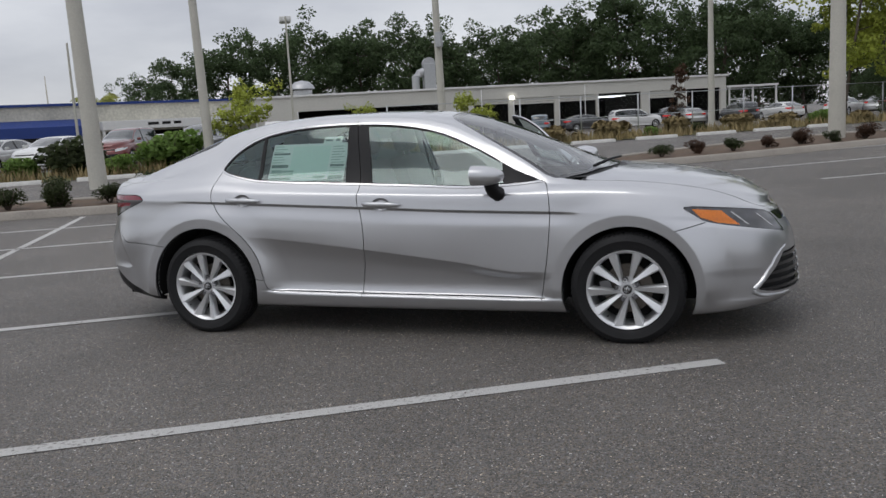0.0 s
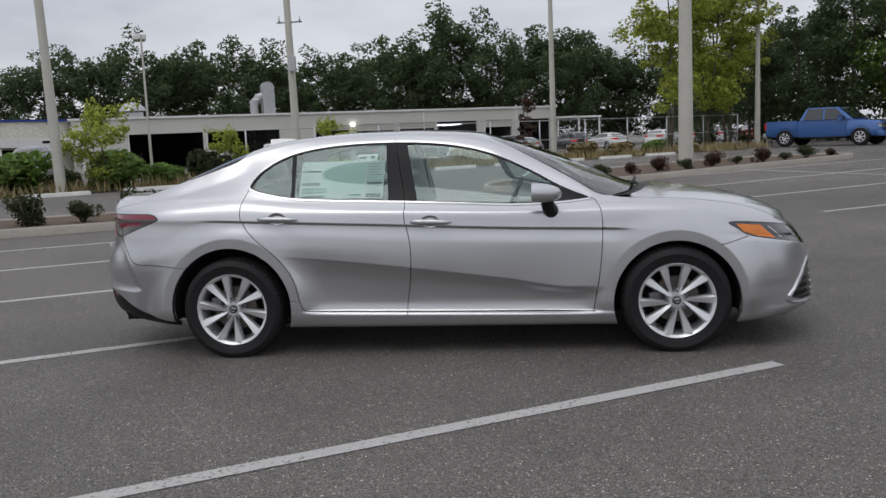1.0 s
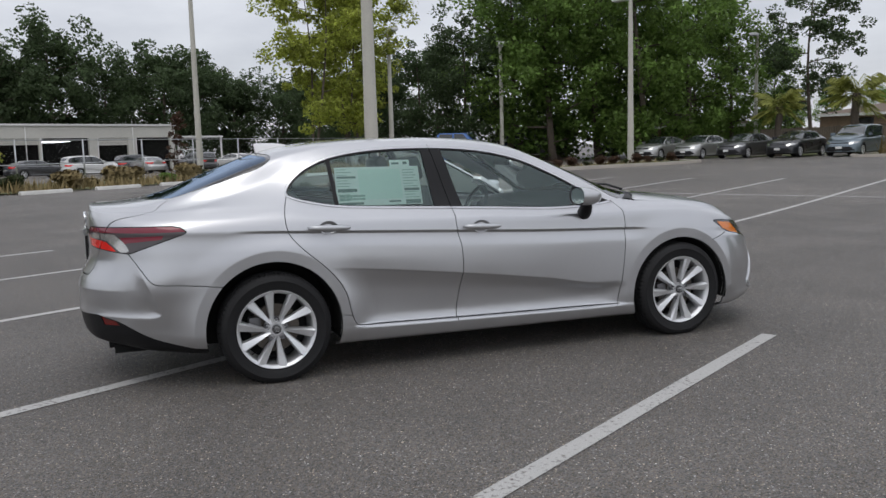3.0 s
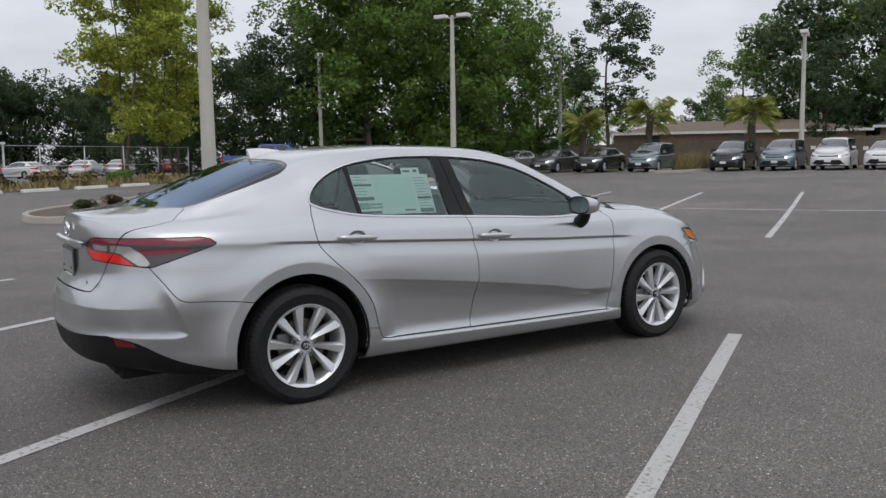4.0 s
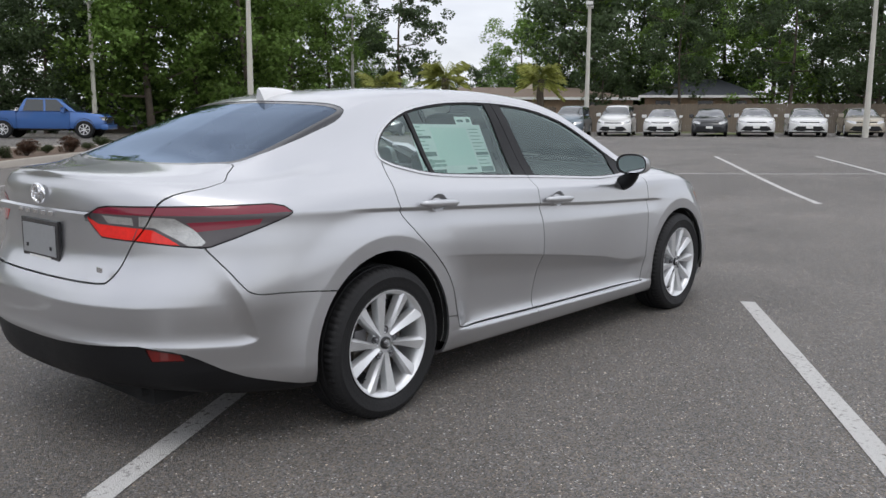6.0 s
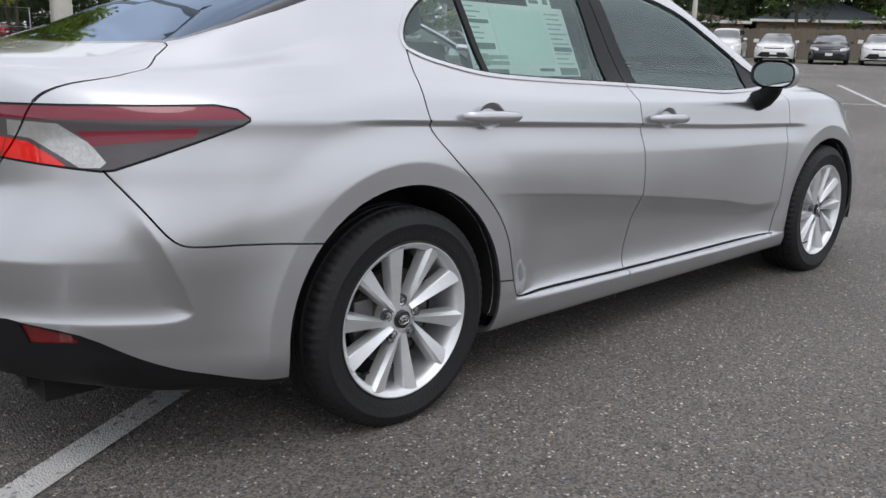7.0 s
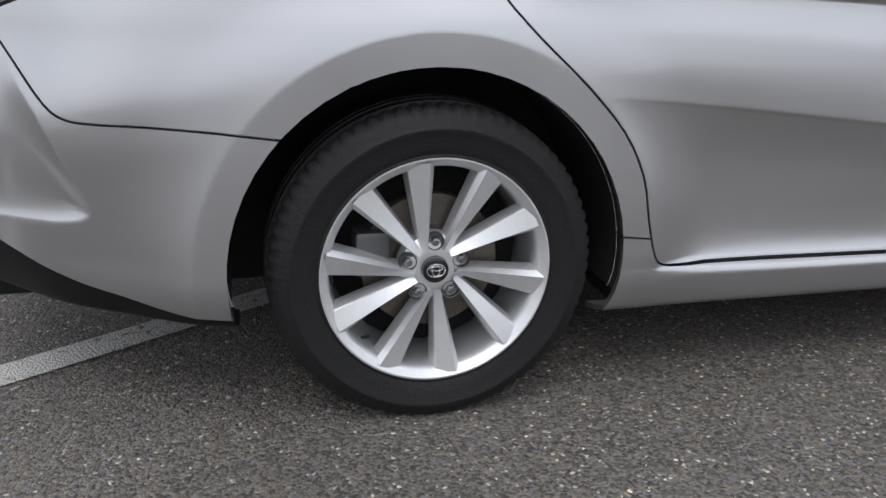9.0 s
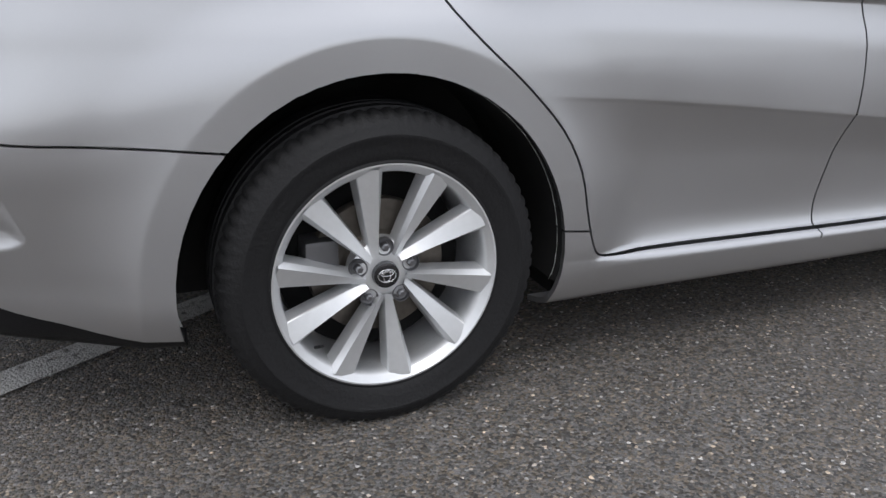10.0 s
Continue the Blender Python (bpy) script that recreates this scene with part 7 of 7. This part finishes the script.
def shell_parts(style):
    """Skin faces of a plain parked car, sorted into its parts."""
    if style in SHELLS:
        return SHELLS[style]
    dv = 0.5
    g = shell_grid(style, 0.055, 14, dv)
    n = [max(1, int(round(k * dv))) for k in (2, 2, 3, 2, 5, 9, 10, 4, 4, 10, 7, 1, 3, 1, 4, 4, 2, 2, 12, 3, 3, 7, 9)]
    tt = np.concatenate([i + np.arange(m) / m for i, m in enumerate(n)] + [[len(n)]])
    sets = {}
    for i in range(g.shape[0] - 1):
        for j in range(g.shape[1] - 1):
            q = [Vector(g[a, b]) for a, b in ((i, j), (i, j + 1), (i + 1, j + 1), (i + 1, j))]
            c = (q[0] + q[1] + q[2] + q[3]) / 4
            if c.y < -0.45 and c.z < 0.8 and min(math.hypot(c.x - a, c.z - b) for a, b, _ in ARCHES) < 0.385:
                continue
            t = (tt[j] + tt[j + 1]) / 2
            suv = style == "suv"
            key = "body"
            f, r = flat(c, FRONT), flat(c, REAR)
            if 18.0 < t < 19.05 and (-0.75 if suv else 0.16) < c.x < 2.12:
                key = ("side_glass_fore" if c.x > 1.13 else "side_glass_aft") if abs(c.x - 1.13) > 0.05 else "pillar"
            elif t > 21 and 1.70 < c.x < 2.58 + 0.1 * (t > 22) and c.z > (1.12 if suv else 1.0):
                key = "windscreen"
            elif t > 21 and ((-0.98 < c.x < -0.74) if suv else (-0.60 < c.x < 0.02)):
                key = "rear_screen"
            elif t < 2.2:
                key = "trim"
            elif c.x > 2.9 and inside(f, LAMP):
                key = "headlight"
            elif c.x > 2.9 and inside(f, GRILLE_LOW):
                key = "lower_grille"
            elif c.x > 2.9 and inside(f, GRILLE_UP):
                key = "grille"
            elif c.x < -0.3 and inside(r, TAIL):
                key = "tail_light"
            sets.setdefault(key, []).append(q)
    out = {}
    paired = ("side_glass_fore", "side_glass_aft", "pillar", "headlight", "tail_light")
    for key, quads, sides in [(k, v, s) for k, v in sets.items() for s in (((1,), (-1,)) if k in paired else ((1, -1),))]:
        bm = bmesh.new()
        for q in quads:
            for s in sides:
                v = [bm.verts.new((p.x, p.y * s, p.z)) for p in q]
                bm.faces.new(v if s > 0 else v[::-1])
        bmesh.ops.remove_doubles(bm, verts=bm.verts[:], dist=0.0015)
        bmesh.ops.recalc_face_normals(bm, faces=bm.faces[:])
        me = bpy.data.meshes.new(key)
        bm.to_mesh(me)
        bm.free()
        me.shade_smooth()
        out[key + "+" * (sides == (1,)) + "-" * (sides == (-1,))] = me
    bm = bmesh.new()
    lathe(bm, [(0.0, -0.06), (0.20, -0.075), (0.225, -0.09), (0.24, -0.10), (0.31, -0.10), (0.33, -0.08), (0.335, 0.08), (0.2, 0.09)], 28)
    out["tyre"] = bpy.data.meshes.new("tyre")
    bm.to_mesh(out["tyre"])
    bm.free()
    bm = bmesh.new()
    lathe(bm, [(0.0, -0.083), (0.05, -0.085), (0.06, -0.078)], 14)
    for k in range(7):
        fs = box(bm, 0.04, 0.215, -0.095, -0.08, -0.022, 0.022)
        bmesh.ops.transform(bm, matrix=Matrix.Rotation(2 * math.pi * k / 7, 4, "Y"), verts=list({v for f in fs for v in f.verts}))
    lathe(bm, [(0.205, -0.088), (0.215, -0.103), (0.232, -0.103), (0.236, -0.09)], 28)
    out["rim"] = bpy.data.meshes.new("rim")
    bm.to_mesh(out["rim"])
    bm.free()
    for k in ("tyre", "rim"):
        out[k].shade_smooth()
    SHELLS[style] = out
    return out


def parked_car(style, paint, x, y, heading, label, group, scale=(1, 1, 1)):
    sets = shell_parts(style)
    root = thing("parked_" + ("suv" if style == "suv" else "car"), pose(x, y, ground_z(x, y), 0, 0, heading) @ pose(-1.35 * scale[0], 0, 0), label, "car", group)
    root.scale = scale
    looks = {"body": PAINTS[paint], "side_glass_fore": M_CARGLASS, "side_glass_aft": M_CARGLASS, "pillar": M_BLACKP, "windscreen": M_CARGLASS, "rear_screen": M_CARGLASS, "trim": M_BLACKP, "headlight": M_CLEAR, "grille": M_BLACKP, "lower_grille": M_BLACKP, "tail_light": M_REDL}
    for key, look_m in [(k, looks[k.strip("+-")]) for k in sets if k.strip("+-") in looks]:
        ob = new(key.strip("+-").replace("_fore", "").replace("_aft", ""), sets[key])
        ob.parent = root
        if not ob.data.materials:
            ob.data.materials.append(look_m)
        ob.material_slots[0].link = "OBJECT"
        ob.material_slots[0].material = look_m
    for xw in AXLES:
        for s in (1, -1):
            w = new("wheel")
            w.parent = root
            w.matrix_basis = pose(xw, -0.79 * s, 0.333, 0, 0, 0 if s > 0 else 180)
            for k, mm in (("tyre", M_RUBBER), ("rim", M_ALLOY)):
                if not sets[k].materials:
                    sets[k].materials.append(mm)
                o = new(k, sets[k])
                o.parent = w
    part("plate_panel", boxbm(3.79, 3.81, -0.16, 0.16, 0.40, 0.52, 0.004), M_WHITE, root, "pale plate bar")
    for s in (-1, 1):
        part("mirror", boxbm(1.98, 2.12, s * 0.88, s * 1.05, 0.98 if style != "suv" else 1.08, 1.10 if style != "suv" else 1.2, 0.03), PAINTS[paint], root, smooth=True)
    part("underbody", boxbm(-0.9, 3.5, -0.6, 0.6, 0.2, 0.6), M_NEARBLACK, root)
    return root


ROW = "cars parked in the far row"
face_us = 202.4
for style, paint, x, y, lab, sc in (
    ("saloon", "silver", 29.9, 39.0, "silver parked saloon facing the lot", (0.93, 0.95, 1.0)),
    ("saloon", "silver", 31.0, 36.3, "light silver parked saloon facing the lot", (0.93, 0.95, 1.01)),
    ("saloon", "grey", 32.0, 33.6, "dark grey parked saloon facing the lot", (1, 1, 1)),
    ("saloon", "black", 33.0, 30.6, "black parked saloon facing the lot", (1, 1, 1.02)),
    ("suv", "bluegrey", 34.3, 27.6, "blue-grey parked SUV beside dry grass", (0.94, 1, 1)),
    ("suv", "black", 36.3, 23.4, "black parked SUV facing the lot", (0.94, 1, 1)),
    ("suv", "bluegrey", 37.2, 20.9, "blue-grey parked SUV facing the lot", (0.94, 1, 1)),
    ("suv", "white", 38.1, 18.5, "white parked SUV facing the lot", (0.94, 1, 1)),
    ("saloon", "white", 39.0, 16.2, "white parked saloon facing the lot", (1, 1, 1)),
    ("saloon", "black", 39.9, 13.9, "black parked saloon facing the lot", (1, 1, 1)),
    ("saloon", "white", 40.8, 11.8, "white parked saloon with a tall grille", (1, 1, 1.02)),
    ("saloon", "white", 41.7, 9.5, "plain white parked saloon facing the lot", (1, 1, 1)),
    ("saloon", "beige", 42.6, 7.1, "beige parked saloon facing the lot", (1, 1, 1)),
):
    c = Vector((x - 0.27, y + 0.65)) - ROW_OUT * 2.35 * sc[0]
    parked_car(style, paint, c.x, c.y, face_us, lab, ROW, sc)
YARD = "cars in the workshop yard"
for style, paint, d, n, h, lab in (
    ("saloon", "silver", 32.0, 52, 110, "silver saloon parked before the workshop"),
    ("suv", "grey", 35.5, 50, 115, "dark SUV parked before the workshop"),
    ("saloon", "white", 38.8, 49, 120, "white saloon parked before the workshop"),
    ("suv", "white", 28.0, 54, 30, "white SUV parked before the workshop"),
    ("saloon", "grey", 24.0, 55, 30, "grey saloon parked before the workshop"),
    ("suv", "bluegrey", 20.0, 56, 100, "grey SUV parked before the workshop"),
    ("saloon", "white", 42.6, 46, 60, "white saloon parked by the fence"),
    ("saloon", "silver", 45.5, 45, 60, "silver saloon parked by the fence"),
    ("suv", "white", 48.5, 46, 75, "white SUV parked by the fence"),
    ("saloon", "red", 51.5, 45, 75, "dark red saloon parked by the fence"),
    ("suv", "grey", 33.5, 55.5, 30, "grey van-like SUV before an open bay"),
    ("saloon", "white", 54.5, 44, 75, "white saloon under the trees"),
    ("saloon", "silver", 57.0, 46, 85, "silver saloon under the trees"),
    ("suv", "silver", 8.0, 44, 100, "silver SUV behind bushes"),
    ("saloon", "white", 4.0, 45, 100, "white saloon behind bushes"),
):
    x, y = lot(d + 4, n + 8)
    parked_car(style, paint, x, y, h, lab, YARD)
for style, paint, x, y, h, lab in (
    ("suv", "red", -23.6, 27.9, 285, "dark red SUV behind the bushes"),
    ("saloon", "white", -25.2, 25.1, 280, "white saloon behind the bushes"),
    ("saloon", "white", -26.4, 34.5, 285, "white saloon behind the other cars"),
    ("suv", "grey", -21.4, 30.8, 285, "grey SUV behind the bushes"),
    ("saloon", "silver", -28.2, 24.8, 280, "silver saloon behind the bushes"),
):
    parked_car(style, paint, x, y, h, lab, "cars before the showroom")


def pickup(x, y, heading):
    """A crew-cab pickup: cab, bed, flared wings, tall grille."""
    root = thing("pickup_truck", pose(x, y, ground_z(x, y), 0, 0, heading) @ pose(-1.85, 0, 0), "bright blue crew-cab pickup truck", "pickup truck")
    blue = PAINTS["blue"]

    def hull(rows, name, m, auto=30):
        bm = bmesh.new()
        vs = [[bm.verts.new(p) for p in r] for r in rows]
        k = len(rows[0])
        for a, b in zip(vs, vs[1:]):
            for i in range(k):
                bm.faces.new((a[i], a[(i + 1) % k], b[(i + 1) % k], b[i]))
        bm.faces.new(vs[0])
        bm.faces.new(vs[-1])
        bmesh.ops.recalc_face_normals(bm, faces=bm.faces[:])
        bmesh.ops.bevel(bm, geom=[e for e in bm.edges if e.calc_face_angle(0) > 0.5], offset=0.03, segments=2, affect="EDGES")
        return part(name, bm, m, root, smooth=True, auto=auto)

    def sect(x, w, z0, z1, wt=None):
        wt = wt or w
        zm = z0 + (z1 - z0) * 0.62
        return [(x, -w + 0.04, z0), (x, -w, z0 + 0.12), (x, -w, zm), (x, -wt, z1), (x, wt, z1), (x, w, zm), (x, w, z0 + 0.12), (x, w - 0.04, z0)]

    hull([sect(-1.05, 0.96, 0.55, 1.28), sect(-0.6, 0.985, 0.5, 1.29), sect(0.58, 0.985, 0.46, 1.29), sect(0.64, 0.985, 0.46, 1.26)], "bed", blue)
    part("bed_liner", boxbm(-0.95, 0.5, -0.8, 0.8, 1.20, 1.296), M_BLACKP, root)
    hull([sect(0.65, 0.985, 0.44, 1.24), sect(2.9, 0.985, 0.42, 1.22), sect(3.05, 0.985, 0.44, 1.22)], "cab_body", blue)
    hull([sect(3.05, 0.985, 0.46, 1.24, 0.90), sect(3.7, 0.985, 0.45, 1.22, 0.88), sect(4.45, 0.95, 0.45, 1.14, 0.82), sect(4.62, 0.88, 0.48, 1.02, 0.76)], "bonnet", blue)
    cab = [(0.66, 0.93, 1.22), (3.38, 0.93, 1.22), (2.50, 0.74, 1.88), (0.98, 0.74, 1.89)]
    bm = bmesh.new()
    a = [bm.verts.new((p, -w, z)) for p, w, z in cab]
    b = [bm.verts.new((p, w, z)) for p, w, z in cab]
    for i in range(4):
        bm.faces.new((a[i], a[(i + 1) % 4], b[(i + 1) % 4], b[i]))
    bm.faces.new(a)
    bm.faces.new(b)
    bmesh.ops.recalc_face_normals(bm, faces=bm.faces[:])
    bmesh.ops.bevel(bm, geom=bm.edges[:], offset=0.06, segments=3, affect="EDGES")
    part("cab_roof", bm, blue, root, smooth=True)
    for s in (-1, 1):
        for x0, x1, t0, t1 in ((0.92, 1.86, 1.10, 1.84), (1.96, 3.02, 1.94, 2.44)):
            bm = bmesh.new()
            q = [(x0, s * 0.916, 1.29), (x1, s * 0.916, 1.29), (t1, s * 0.770, 1.83), (t0, s * 0.770, 1.84)]
            f = bm.faces.new([bm.verts.new((p, yy + s * 0.012, z)) for p, yy, z in q])
            r = bmesh.ops.extrude_face_region(bm, geom=[f])
            for v in [v for v in r["geom"] if isinstance(v, bmesh.types.BMVert)]:
                v.co.y -= s * 0.02
            part("side_window", bm, M_CARGLASS, root)
        part("mirror", boxbm(2.72, 2.86, s * 0.98, s * 1.16, 1.25, 1.46, 0.03), blue, root, smooth=True)
        part("headlight", boxbm(4.42, 4.64, s * 0.62, s * 0.90, 0.86, 1.02, 0.03), M_CLEAR, root, smooth=True)
        for x0 in (1.0, 2.05):
            part("door_handle", boxbm(x0, x0 + 0.2, s * 0.985, s * 1.005, 1.10, 1.14, 0.006), blue, root)
        part("tail_light", boxbm(-1.07, -1.0, s * 0.84, s * 0.97, 0.85, 1.22, 0.01), M_REDL, root)
        part("step_bar", tubebm([(0.7, s * 0.93, 0.42), (2.9, s * 0.93, 0.42)], 0.05, 8), M_BLACKP, root)
    bm = bmesh.new()
    f = bm.faces.new([bm.verts.new(p) for p in ((3.28, -0.80, 1.30), (3.28, 0.80, 1.30), (2.60, 0.66, 1.83), (2.60, -0.66, 1.83))])
    bmesh.ops.translate(bm, verts=bm.verts[:], vec=(0.035, 0, 0.02))
    part("windscreen", bm, M_CARGLASS, root)
    part("grille", boxbm(4.58, 4.66, -0.55, 0.55, 0.72, 1.02, 0.03), M_BLACKP, root)
    part("grille_bar", boxbm(4.62, 4.68, -0.52, 0.52, 0.86, 0.91, 0.01), M_CHROME, root)
    part("front_bumper", boxbm(4.45, 4.78, -0.96, 0.96, 0.42, 0.68, 0.06), blue, root, smooth=True)
    part("rear_bumper", boxbm(-1.22, -1.0, -0.9, 0.9, 0.48, 0.68, 0.03), M_CHROME, root)
    part("underbody", boxbm(-0.9, 4.3, -0.62, 0.62, 0.36, 0.6), M_NEARBLACK, root)
    sets = shell_parts("saloon")
    for xw in (0.0, 3.70):
        for s in (1, -1):
            bm = bmesh.new()
            lathe(bm, [(0.455, -0.02), (0.47, -0.015), (0.47, 0.1), (0.0, 0.1)], 28)
            bmesh.ops.transform(bm, matrix=pose(xw, -0.985 * s, 0.48, 0, 0, 0 if s > 0 else 180), verts=bm.verts[:])
            part("wheel_opening", bm, M_BLACKP, root)
            w = new("wheel")
            w.parent = root
            w.matrix_basis = pose(xw, -0.915 * s, 0.425, 0, 0, 0 if s > 0 else 180) @ Matrix.Diagonal((1.28, 1.1, 1.28, 1))
            for k in ("tyre", "rim"):
                o = new(k, sets[k])
                o.parent = w
                if k == "rim":
                    o.matrix_basis = Matrix.Diagonal((0.86, 1.02, 0.86, 1))
    return root


pickup(16.5, 38.0, -42)
